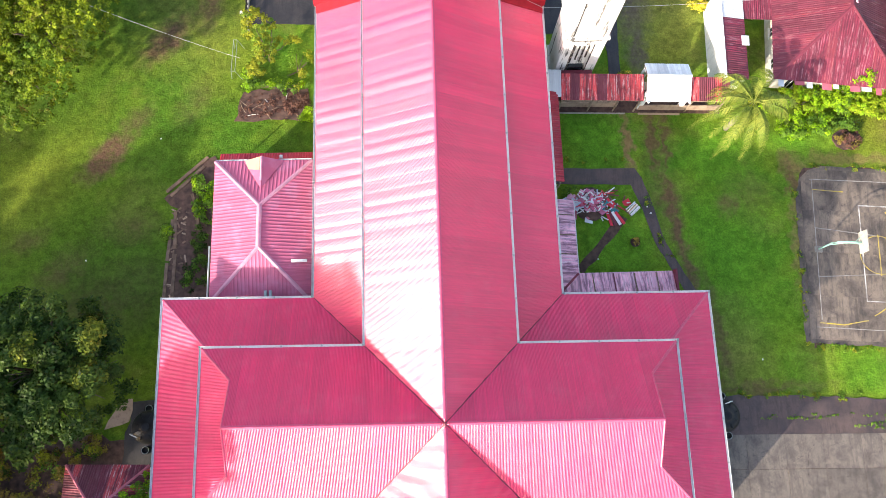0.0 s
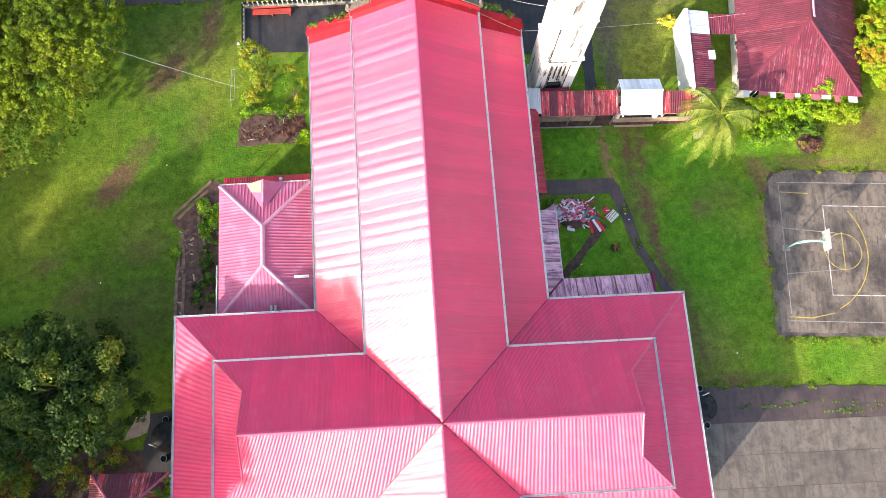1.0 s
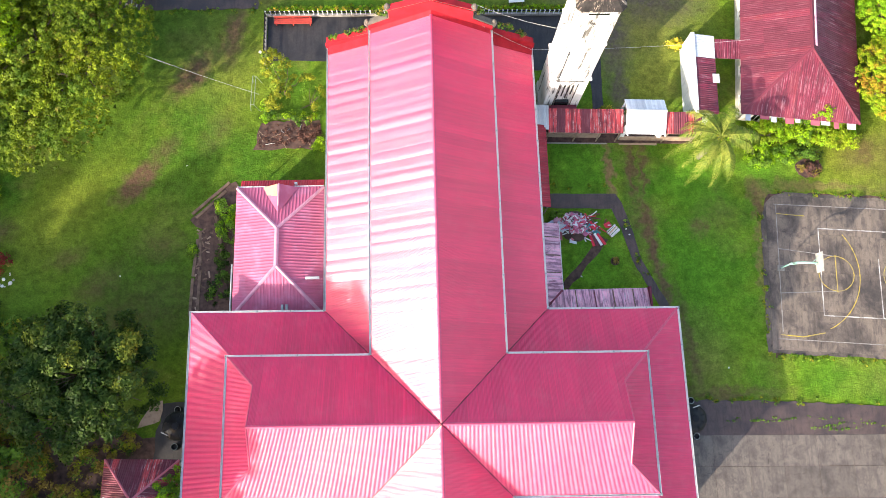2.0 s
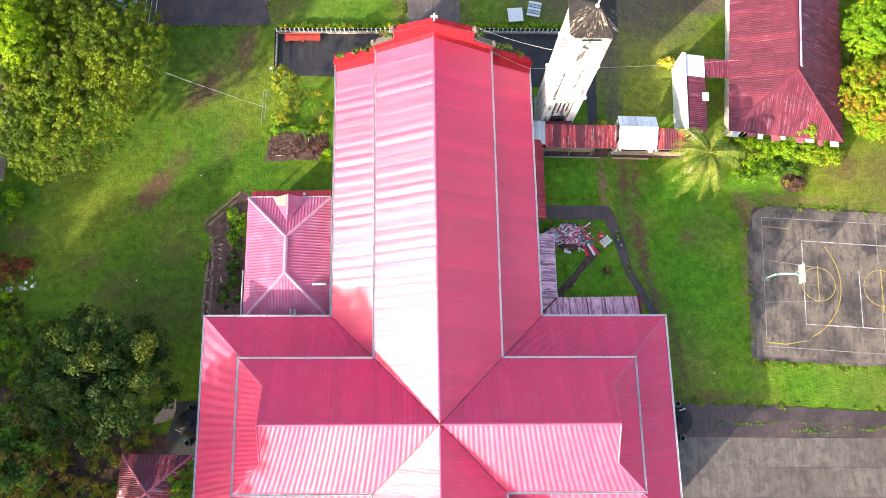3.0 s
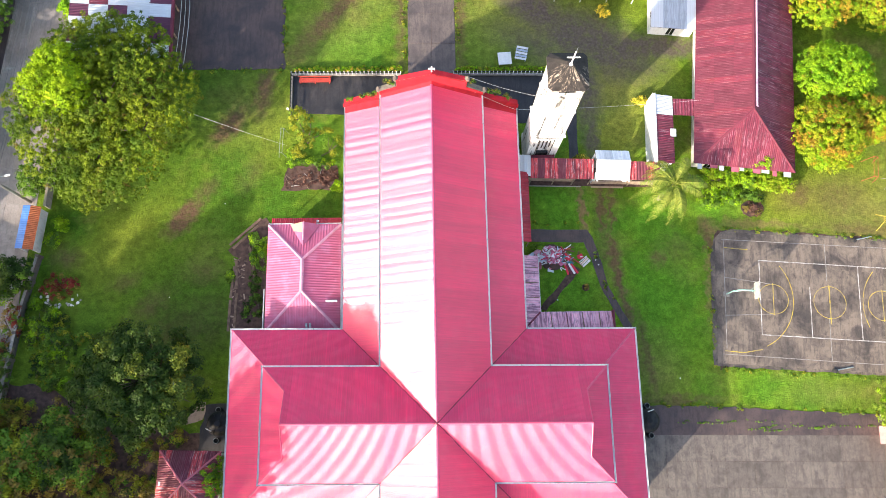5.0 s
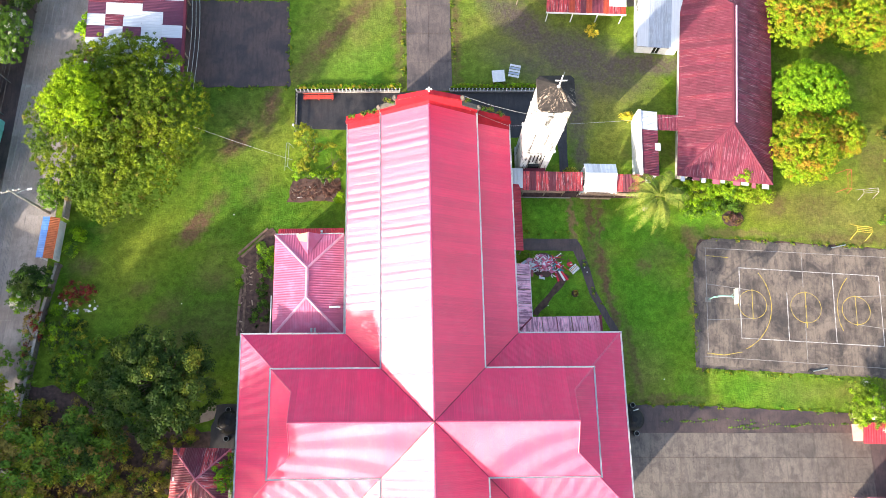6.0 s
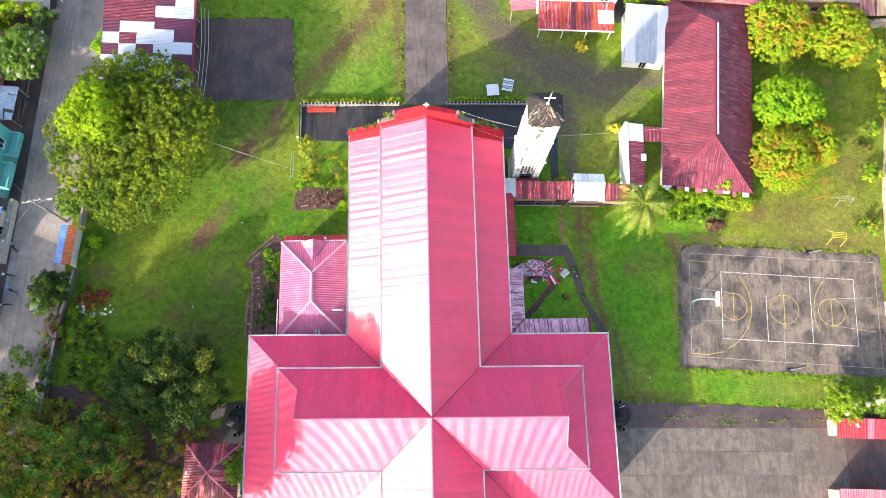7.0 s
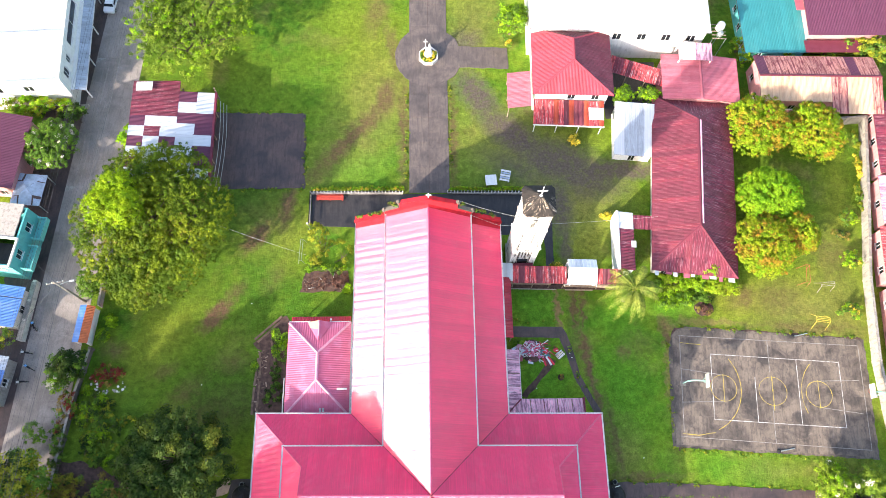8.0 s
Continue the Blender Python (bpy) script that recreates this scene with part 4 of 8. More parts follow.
# ---- basketball court ----
def build_court():
    t = thing("sports_court", "weathered grey concrete court with worn white and yellow lines", "court", (47.2, 13.2, 0), -4.4, "", "structure")
    Shape().prism(jagged([(-14.0, -8.35), (13.8, -8.3), (13.9, 8.2), (-11.4, 8.35), (-12.7, 7.9), (-13.6, 6.9), (-14.0, 5.4)], 0.6, 0.09, 21), -0.15, 0.03).make("base_slab", COURT, t)
    proto = None
    g = random.Random(3)
    for i in range(6):
        for j in range(4):
            if (i, j) == (0, 3):
                # the worn round corner
                ob = Shape().prism([(0.012, 0.012), (4.488, 0.012), (4.488, 3.988), (1.9, 3.988), (1.1, 3.8), (0.45, 3.35), (0.1, 2.6)], -0.05, 0.055).make("concrete_slab", COURT, t)
            elif proto is None:
                proto = Shape().box(0.012, 4.488, 0.012, 3.988, -0.05, 0.055).make("concrete_slab", COURT, t, bevel=0.01)
                ob = proto
            else:
                ob = new("concrete_slab", proto.data)
                ob.parent = t
            ob.matrix_basis = pose(-13.5 + 4.5 * i, -8.0 + 4.0 * j, g.uniform(-0.003, 0.003))

    def line(pts, material, w=0.09, z=0.066, name="court_line"):
        sh = Shape()
        for a, b in zip(pts, pts[1:]):
            d = Vector((b[0] - a[0], b[1] - a[1], 0)).normalized()
            s = Vector((-d.y, d.x, 0)) * w / 2
            a3, b3 = Vector((*a, z)) - d * w * 0.3, Vector((*b, z)) + d * w * 0.3
            lo = Vector((0, 0, 0.02))
            sh.add([a3 - s, b3 - s, b3 + s, a3 + s, a3 - s - lo, b3 - s - lo, b3 + s - lo, a3 + s - lo],
                   [(0, 1, 2, 3), (0, 4, 5, 1), (1, 5, 6, 2), (2, 6, 7, 3), (3, 7, 4, 0)])
        return sh.make(name, material, t)

    def arc(cx, cy, r, a0, a1, n=28):
        return [(cx + r * math.cos(radians(a0 + (a1 - a0) * i / n)), cy + r * math.sin(radians(a0 + (a1 - a0) * i / n))) for i in range(n + 1)]
    # the volleyball court, 18 by 9 m, in white
    vx, vy = 0.85, 0.15
    line([(vx - 9, vy - 4.5), (vx + 9, vy - 4.5), (vx + 9, vy + 4.5), (vx - 9, vy + 4.5), (vx - 9, vy - 4.5)], LINE_WHITE, 0.10)
    line([(vx - 3, vy - 4.5), (vx - 3, vy + 1.6)], LINE_WHITE, 0.10, 0.067)
    line([(vx + 3, vy - 4.5), (vx + 3, vy + 4.5)], LINE_WHITE, 0.10, 0.067)
    # basketball court
    line([(-12.9, -6.9), (12.9, -7.1), (12.9, 7.2), (-12.6, 7.0)], LINE_FAINT, 0.08, 0.068)
    line([(-12.4, -6.2), (-12.4, 7.0)], LINE_FAINT, 0.08, 0.0685)
    line([(0, -7.0), (0, -2.0)], LINE_FAINT, 0.08, 0.069)
    line([(0, 2.6), (0, 7.2)], LINE_FAINT, 0.08, 0.069)
    line(arc(0.2, 0.0, 1.95, 0, 360), LINE_YELLOW, 0.07, 0.070)
    line([(0.2, -2.6), (0.2, 2.1)], LINE_YELLOW, 0.11, 0.071)
    for s in (-1, 1):
        line([(s * 12.4, -2.3), (s * 6.6, -1.8)], LINE_FAINT, 0.08, 0.070)
        line([(s * 12.4, 2.3), (s * 6.6, 1.8)], LINE_FAINT, 0.08, 0.070)
        line(arc(s * 6.6, 0, 1.8, 0, 360), LINE_YELLOW, 0.08, 0.071)
        line([(s * 6.6, -1.9), (s * 6.6, 1.9)], LINE_YELLOW, 0.09, 0.072)
        line(arc(s * 10.6, 0, 6.4, 40 if s < 0 else 140, -62 if s < 0 else 205), LINE_YELLOW, 0.08, 0.073)
    line([(-12.6, -6.5), (-10.4, -6.6), (-8.2, -6.1)], LINE_YELLOW, 0.10, 0.073)
    line([(-12.4, 6.0), (-9.5, 5.9)], LINE_YELLOW, 0.09, 0.073)
    return t


build_court()


def hoop(at, turn):
    t = thing("basketball_hoop", "steel basketball hoop with a white weathered backboard", "basketball hoop", at, turn, "basketball hoops")
    Shape().tube([(0, 0, -0.2), (0, 0, 2.3), (0.25, 0, 2.75), (0.9, 0, 3.0), (2.2, 0, 3.05)], 0.075, 10).make("post", GREEN_PIPE, t, smooth=True)
    Shape().tube([(0, 0, 1.6), (0.9, 0, 2.6), (2.2, 0, 2.75)], 0.045, 8).make("brace", GREEN_PIPE, t, smooth=True)
    Shape().box(-0.35, 0.35, -0.3, 0.3, -0.1, 0.12).make("footing", KERB, t, bevel=0.03)
    b = Shape().box(2.2, 2.25, -0.9, 0.9, 2.75, 3.85).make("backboard", OLD_BOARD, t, bevel=0.01)
    fr = Shape()
    for y0, y1, z0, z1 in ((-0.95, 0.95, 3.85, 3.9), (-0.95, 0.95, 2.7, 2.75), (-0.95, -0.9, 2.75, 3.85), (0.9, 0.95, 2.75, 3.85)):
        fr.box(2.17, 2.28, y0, y1, z0, z1)
    fr.make("board_frame", OLD_BOARD, b)
    sq = Shape()
    for y0, y1, z0, z1 in ((-0.3, 0.3, 3.4, 3.45), (-0.3, 0.3, 3.0, 3.05), (-0.3, -0.25, 3.05, 3.4), (0.25, 0.3, 3.05, 3.4)):
        sq.box(2.254, 2.262, y0, y1, z0, z1)
    sq.make("target_square", YELLOW_PAINT, b)
    Shape().tube([(2.48 + 0.23 * math.cos(a), 0.23 * math.sin(a), 3.05) for a in [i * math.pi / 8 for i in range(17)]], 0.014, 6, False).make("rim", ORANGE_RED, t)
    Shape().tube([(2.2, 0, 3.02), (2.26, 0, 3.05)], 0.04, 6).make("rim_bracket", METAL_GREY, t)
    for s in (-0.6, 0.6):
        Shape().tube([(1.6, 0, 3.05), (2.19, s, 3.5)], 0.025, 6).make("strut", GREEN_PIPE, t)
    return t


hoop((35.0, 14.4, 0.03), -4.4)
hoop((61.6, 12.4, 0.0), 175.6)


# ---- the church ----
def build_church():
    t = thing("church", "large cross-shaped church with red metal roofs", "church")
    X, Y, EZ = 9.95, 9.95, 5.95          # aisle eaves
    UX, UY, UZ, RZ = 5.67, 5.70, 9.25, 12.5   # upper eaves and the ridge
    TX, TU, HX, HY = 21.85, 17.68, 15.2, 3.25   # transept ends
    N, S = 36.0, -24.0
    s = (RZ - UZ) / UX
    AZ = EZ + (X - 5.45) * 0.50
    k = dict(sheet=1.02, pitch=0.10, rib=0.0200, bow=0.006, tilt=0.006, seg=4, smooth=True, heave=0.002, jit=0.06, seam=1.25)      # arms
    kn = dict(sheet=1.02, pitch=0.064, rib=0.0155, bow=0.027, tilt=0.006, seg=4, smooth=True, heave=0.005, jit=0.05, seam=1.0)   # nave and chancel

    def sides(pts):
        return [pts, [(-x, y, z) for x, y, z in pts]]
    hz = UZ + (TU - HX) * s
    gz = UZ + (UY - HY) * s
    for m in (1, -1):
        # upper roofs of nave, chancel and transept arms
        roof(t, [(m * UX, UY, UZ), (m * UX, N, UZ), (0, N, RZ), (0, 0, RZ)], CHURCH_RED, **kn)
        roof(t, [(m * UX, -UY, UZ), (m * UX, S, UZ), (0, S, RZ), (0, 0, RZ)], CHURCH_RED, **kn)
        for q in (1, -1):
            roof(t, [(m * TU, q * UY, UZ), (m * UX, q * UY, UZ), (0, 0, RZ), (m * HX, 0, RZ), (m * HX, q * HY, gz)], CHURCH_ARM, **k)
        roof(t, [(m * TU, -UY, UZ), (m * TU, UY, UZ), (m * HX, HY, gz), (m * HX, -HY, gz)], CHURCH_ARM, **k)
        gab = Shape()
        a = m * HX
        b = m * (HX - 0.15)
        p = [(a, -HY, gz), (a, HY, gz), (a, 0, RZ - 0.02), (b, -HY, gz), (b, HY, gz), (b, 0, RZ - 0.02)]
        gab.add(p, [(0, 1, 2), (5, 4, 3), (0, 2, 5, 3), (2, 1, 4, 5), (1, 0, 3, 4)]).make("gablet", CAP_RED, t)
        # aisle roofs
        xin = 5.45
        roof(t, [(m * X, Y, EZ), (m * X, N, EZ), (m * xin, N, AZ), (m * xin, Y - (X - xin), AZ)], CHURCH_RED, **kn)
        roof(t, [(m * X, -Y, EZ), (m * X, S, EZ), (m * xin, S, AZ), (m * xin, -Y + (X - xin), AZ)], CHURCH_RED, **kn)
        for q in (1, -1):
            roof(t, [(m * TX, q * Y, EZ), (m * X, q * Y, EZ), (m * xin, q * (Y - X + xin), AZ), (m * (TX - X + xin), q * (Y - X + xin), AZ)], CHURCH_ARM, **k)
        roof(t, [(m * TX, -Y, EZ), (m * TX, Y, EZ), (m * (TX - X + xin), Y - X + xin, AZ), (m * (TX - X + xin), -Y + X - xin, AZ)], CHURCH_ARM, **k)
        # caps on ridges and hips, flashings in the valleys
        cap(t, (m * 0.3, 0, RZ), (m * HX, 0, RZ), CAP_RED, 0.14, 0.06)
        for q in (1, -1):
            cap(t, (m * TU, q * UY, UZ), (m * HX, q * HY, gz), CAP_RED, 0.10, 0.05, "hip_cap")
            cap(t, (m * TX, q * Y, EZ), (m * (TX - X + xin), q * (Y - X + xin), AZ), CAP_RED, 0.10, 0.05, "hip_cap")
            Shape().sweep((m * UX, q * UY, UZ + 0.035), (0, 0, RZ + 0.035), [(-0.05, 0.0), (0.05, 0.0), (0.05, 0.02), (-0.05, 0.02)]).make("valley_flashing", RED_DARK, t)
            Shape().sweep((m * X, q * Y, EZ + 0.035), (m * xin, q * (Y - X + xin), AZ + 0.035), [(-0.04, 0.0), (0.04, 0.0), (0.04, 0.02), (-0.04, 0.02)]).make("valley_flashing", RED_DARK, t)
            cap(t, (m * HX, q * HY, gz), (m * HX, 0, RZ), CAP_RED, 0.07, 0.04, "gable_cap")
            # gutters; whiter paint on the east and north ones stands for light on them
            gutter(t, (m * (UX + 0.1), q * (UY + 0.1), UZ - 0.08), (m * (UX + 0.1), (N if q > 0 else S), UZ - 0.08), WHITE_PAINT if m > 0 else GUTTER)
            gutter(t, (m * (UX + 0.2), q * (UY + 0.1), UZ - 0.08), (m * (TU + 0.18), q * (UY + 0.1), UZ - 0.08), WHITE_PAINT if q > 0 else GUTTER)
            gutter(t, (m * (X + 0.1), q * (Y + 0.1), EZ - 0.08), (m * (X + 0.1), (N if q > 0 else S), EZ - 0.08), WHITE_PAINT if m > 0 else GUTTER)
            gutter(t, (m * (X + 0.2), q * (Y + 0.1), EZ - 0.08), (m * (TX + 0.18), q * (Y + 0.1), EZ - 0.08), WHITE_PAINT if q > 0 else GUTTER)
        gutter(t, (m * (TU + 0.1), -UY - 0.01, UZ - 0.08), (m * (TU + 0.1), UY + 0.01, UZ - 0.08))
        gutter(t, (m * (TX + 0.1), -Y - 0.01, EZ - 0.08), (m * (TX + 0.1), Y + 0.01, EZ - 0.08), WHITE_PAINT if m > 0 else GUTTER)
    cap(t, (0, 0.3, RZ), (0, N, RZ), CAP_RED, 0.14, 0.06)
    cap(t, (0, S, RZ), (0, -0.3, RZ), CAP_RED, 0.14, 0.06)

    # walls: the clerestory stands on the aisle roofs' inner line, the outer walls within the eaves
    def holes(a, b, lo, hi, w, gap):
        n = max(1, int((b - a) // gap))
        return [((i + 0.5) * (b - a) / n - w / 2, (i + 0.5) * (b - a) / n + w / 2, lo, hi) for i in range(n)]
    ox, oy, ot = X - 0.6, Y - 0.6, TX - 0.6
    for m in (1, -1):
        def w(p, q, z0, z1, hh):
            p, q = ((p, q) if m > 0 else ((-q[0], q[1]), (-p[0], p[1])))
            wall(t, p, q, z0, z1, 0.4, WALL_CREAM, hh)
        w((ox, oy), (ox, N - 0.4), -0.1, EZ - 0.15, holes(oy, N - 0.4, 1.4, 4.6, 1.3, 4.2))
        w((ox, S + 0.4), (ox, -oy), -0.1, EZ - 0.15, holes(S, -oy, 1.4, 4.6, 1.3, 4.2))
        w((ot, -oy + 0.4), (ot, oy - 0.4), -0.1, EZ - 0.15, holes(-oy + 0.4, oy - 0.4, 1.4, 4.6, 1.3, 4.2))
        w((ot, oy), (ox + 0.4, oy), -0.1, EZ - 0.15, holes(ox + 0.4, ot, 1.4, 4.6, 1.3, 4.2))
        w((ox + 0.4, -oy), (ot, -oy), -0.1, EZ - 0.15, holes(ox + 0.4, ot, 1.4, 4.6, 1.3, 4.2))
        cx, cy, ct = 5.4, 5.4, 17.4
        w((cx, cy), (cx, N - 0.4), EZ + 1.6, UZ - 0.12, holes(cy, N - 0.4, AZ + 0.3, UZ - 0.35, 1.2, 3.0))
        w((cx, S + 0.4), (cx, -cy), EZ + 1.6, UZ - 0.12, holes(S, -cy, AZ + 0.3, UZ - 0.35, 1.2, 3.0))
        w((ct, -cy + 0.4), (ct, cy - 0.4), EZ + 1.6, UZ - 0.12, holes(-cy + 0.4, cy - 0.4, AZ + 0.3, UZ - 0.35, 1.2, 3.0))
        w((ct, cy), (cx + 0.4, cy), EZ + 1.6, UZ - 0.12, holes(cx + 0.4, ct, AZ + 0.3, UZ - 0.35, 1.2, 3.0))
        w((cx + 0.4, -cy), (ct, -cy), EZ + 1.6, UZ - 0.12, holes(cx + 0.4, ct, AZ + 0.3, UZ - 0.35, 1.2, 3.0))
    # south end wall, closed
    sw = Shape()
    pr = [(-ox, -0.1), (ox, -0.1), (ox, EZ - 0.1), (5.4, AZ - 0.2), (5.4, UZ - 0.1), (0, RZ - 0.25), (-5.4, UZ - 0.1), (-5.4, AZ - 0.2), (-ox, EZ - 0.1)]
    sw.add([(x, S + 0.05, z) for x, z in pr] + [(x, S + 0.4, z) for x, z in pr], [tuple(range(9)), tuple(range(17, 8, -1))] + [(i, (i + 1) % 9, 9 + (i + 1) % 9, 9 + i) for i in range(9)])
    sw.make("end_wall", WALL_CREAM, t)

    # north front: stepped parapet wall with red flashings on its back and top
    def gable(pr, y0, y1, name, mat):
        n = len(pr)
        return Shape().add([(x, y0, z) for x, z in pr] + [(x, y1, z) for x, z in pr],
                           [tuple(range(n)), tuple(range(2 * n - 1, n - 1, -1))] + [(i, (i + 1) % n, n + (i + 1) % n, n + i) for i in range(n)]).make(name, mat, t)
    pr = [(-10.05, -0.1), (10.05, -0.1), (10.05, 6.9), (5.9, 8.8), (5.9, 10.1), (3.9, 11.4), (3.9, 12.6), (0, 14.3), (-3.9, 12.6), (-3.9, 11.4), (-5.9, 10.1), (-5.9, 8.8), (-10.05, 6.9)]
    gable(pr, N + 0.1, N + 0.55, "front_wall", FRONT_DARK)
    back = [[(-10.2, 5.9), (-5.75, 8.25), (-5.75, 8.72), (-10.2, 6.82)], [(10.2, 5.9), (5.75, 8.25), (5.75, 8.72), (10.2, 6.82)],
            [(-5.8, 9.1), (-3.8, 10.2), (-3.8, 11.3), (-5.8, 10.0)], [(5.8, 9.1), (3.8, 10.2), (3.8, 11.3), (5.8, 10.0)],
            [(-3.82, 10.3), (0, 12.3), (3.82, 10.3), (3.82, 12.5), (0, 14.2), (-3.82, 12.5)]]
    for pr in back:
        gable(pr, N + 0.02, N + 0.098, "flashing", FLASH_RED)
    for a, b in (((-10.05, 6.93), (-5.9, 8.83)), ((-3.95, 12.63), (0, 14.33)), ((10.05, 6.93), (5.9, 8.83)), ((3.95, 12.63), (0, 14.33)), ((5.95, 10.13), (3.95, 11.4)), ((-5.95, 10.13), (-3.95, 11.4))):
        Shape().sweep((a[0], N + 0.32, a[1]), (b[0], N + 0.32, b[1]), [(-0.28, -0.01), (0.28, -0.01), (0.28, 0.05), (-0.28, 0.05)]).make("coping", FLASH_RED if abs(a[0]) < 5 or abs(a[0]) > 8 else FRONT_DARK, t)
    # two slanted red flashings on the roof just behind the parapet
    for m in (1, -1):
        Shape().add([(m * 5.6, N - 0.34, UZ + 0.10), (0, N - 0.34, RZ + 0.07), (0, N + 0.06, RZ + 0.35), (m * 5.6, N + 0.06, UZ + 0.4),
                     (m * 5.6, N - 0.34, UZ + 0.06), (0, N - 0.34, RZ + 0.03), (0, N + 0.06, RZ + 0.30), (m * 5.6, N + 0.06, UZ + 0.35)],
                    [(0, 1, 2, 3), (4, 7, 6, 5), (0, 4, 5, 1), (2, 6, 7, 3), (1, 5, 6, 2), (3, 7, 4, 0)]).make("flashing", FLASH_RED, t)
        Shape().add([(m * 10.0, N - 0.75, EZ + 0.14), (m * 5.6, N - 0.75, AZ + 0.06), (m * 5.6, N + 0.015, AZ + 0.25), (m * 10.0, N + 0.015, EZ + 0.35),
                     (m * 10.0, N - 0.75, EZ + 0.09), (m * 5.6, N - 0.75, AZ + 0.01), (m * 5.6, N + 0.015, AZ + 0.20), (m * 10.0, N + 0.015, EZ + 0.3)],
                    [(0, 1, 2, 3), (4, 7, 6, 5), (0, 4, 5, 1), (2, 6, 7, 3), (1, 5, 6, 2), (3, 7, 4, 0)]).make("flashing", FLASH_RED, t)
    for m in (1, -1):
        Shape().lathe((m * 3.9, N + 0.34, 12.5), [(0.30, 0), (0.30, 0.35), (0.16, 0.42), (0.18, 0.55), (0.05, 0.8)], 8).make("pinnacle", FRONT_DARK, t)
        Shape().lathe((m * 5.9, N + 0.34, 9.9), [(0.30, 0), (0.30, 0.35), (0.16, 0.42), (0.18, 0.55), (0.05, 0.8)], 8).make("pinnacle", FRONT_DARK, t)
    cr = Shape().box(-0.075, 0.075, N + 0.25, N + 0.40, 14.25, 15.4).box(-0.34, 0.34, N + 0.26, N + 0.39, 14.9, 15.04)
    cr.make("gable_cross", STONE_WHITE, t, "small white stone cross")
    # door in the front
    Shape().box(-1.5, 1.5, N + 0.55, N + 0.63, 0.0, 3.4).make("door", WOOD, t)
    # the arms stand slightly out of square to the nave
    skew = Matrix(((1, 0, 0, 0), (-0.0125, 1, 0, 0), (0, 0, 1, 0), (0, 0, 0, 1)))
    for ob in t.children_recursive:
        ob.data.transform(skew)
    return t


build_church()


# ---- bell tower ----
def build_tower():
    t = thing("bell_tower", "square white limewashed bell tower with black stains", "bell tower", (13.2, 33.05, 0))
    h = 1.78
    Shape().box(-h - 0.12, h + 0.12, -h - 0.12, h + 0.12, -0.1, 0.9).make("plinth", TOWER_WHITE, t, bevel=0.05)
    lo = Shape()
    lo.box(-h, -0.85, -h, h, 0.9, 8.3).box(0.85, h, -h, h, 0.9, 8.3).box(-0.85, 0.85, -h + 0.35, h, 0.9, 8.3).box(-0.85, 0.85, -h, -h + 0.35, 7.2, 8.3)
    lo.make("lower_storey", TOWER_WHITE, t, bevel=0.03)
    Shape().box(-0.7, 0.7, -h + 0.02, -h + 0.34, 1.0, 3.4).make("door_niche", GLASS_DARK, t)
    for x, z0, z1 in ((-0.62, 3.6, 6.9), (-0.2, 4.2, 7.0), (0.24, 3.8, 6.6), (0.62, 4.6, 7.1)):
        Shape().box(x - 0.07, x + 0.07, -h + 0.28, -h + 0.36, z0, z1).make("niche_groove", CAP_DARK, t, "blackened groove in the niche")
    Shape().box(-h - 0.16, h + 0.16, -h - 0.16, h + 0.16, 8.3, 8.6).make("string_course", TOWER_WHITE, t, bevel=0.05)
    Shape().box(-h + 0.05, h - 0.05, -h + 0.05, h - 0.05, 8.6, 14.6).make("middle_storey", TOWER_WHITE, t, bevel=0.03)
    Shape().box(-h - 0.02, -h + 0.5, -h - 0.08, -h + 0.2, 8.6, 14.2).make("pilaster", TOWER_WHITE, t, bevel=0.03)
    Shape().box(-h - 0.04, h + 0.04, -h - 0.04, h + 0.04, 14.6, 14.8).make("string_course", TOWER_WHITE, t, bevel=0.05)
    for x in (-0.88, 0.88):
        Shape().box(x - 0.05, x + 0.05, -h - 0.03, -h + 0.02, 1.2, 7.4).make("niche_jamb", CAP_DARK, t)
    # thin dark band just below the string course
    Shape().box(-1.3, 1.3, -h - 0.13, -h + 0.02, 8.12, 8.29).make("ledge_band", CAP_DARK, t, "dark band under the ledge")
    Shape().box(-h + 0.5, -h + 0.58, -h - 0.04, -h + 0.06, 8.8, 13.6).make("pilaster_joint", CAP_DARK, t, "blackened joint")
    up = Shape()
    w = 0.6
    k = h - 0.08
    for sx in (-1, 1):
        for sy in (-1, 1):
            up.box(min(sx * w, sx * k), max(sx * w, sx * k), min(sy * w, sy * k), max(sy * w, sy * k), 14.8, 18.6)
    up.box(-k, k, -k, k, 18.6, 19.9)
    up.make("belfry", TOWER_WHITE, t, bevel=0.02)
    Shape().box(-k + 0.15, k - 0.15, -k + 0.15, k - 0.15, 14.8, 17.6).make("belfry_parapet", TOWER_WHITE, t)
    Shape().box(-0.85, 0.85, -k - 0.03, -k + 0.1, 19.35, 19.6).make("vent_slot", GLASS_DARK, t)
    b = Shape().lathe((0, 0, 17.65), [(0.5, 0), (0.42, 0.12), (0.33, 0.5), (0.24, 0.75), (0.08, 0.9)], 14).make("bell", METAL_GREY, t, smooth=True)
    Shape().box(-h - 0.02, h + 0.02, -h - 0.02, h + 0.02, 19.9, 20.2).make("cornice", TOWER_WHITE, t, bevel=0.06)
    # mossy cap: low pyramid with cut corners
    c, e = 2.0, 1.62
    ring1 = [(-c, -e), (-e, -c), (e, -c), (c, -e), (c, e), (e, c), (-e, c), (-c, e)]
    v = [(x, y, 20.2) for x, y in ring1] + [(x, y, 20.45) for x, y in ring1] + [(x * 0.16, y * 0.16, 21.9) for x, y in ring1]
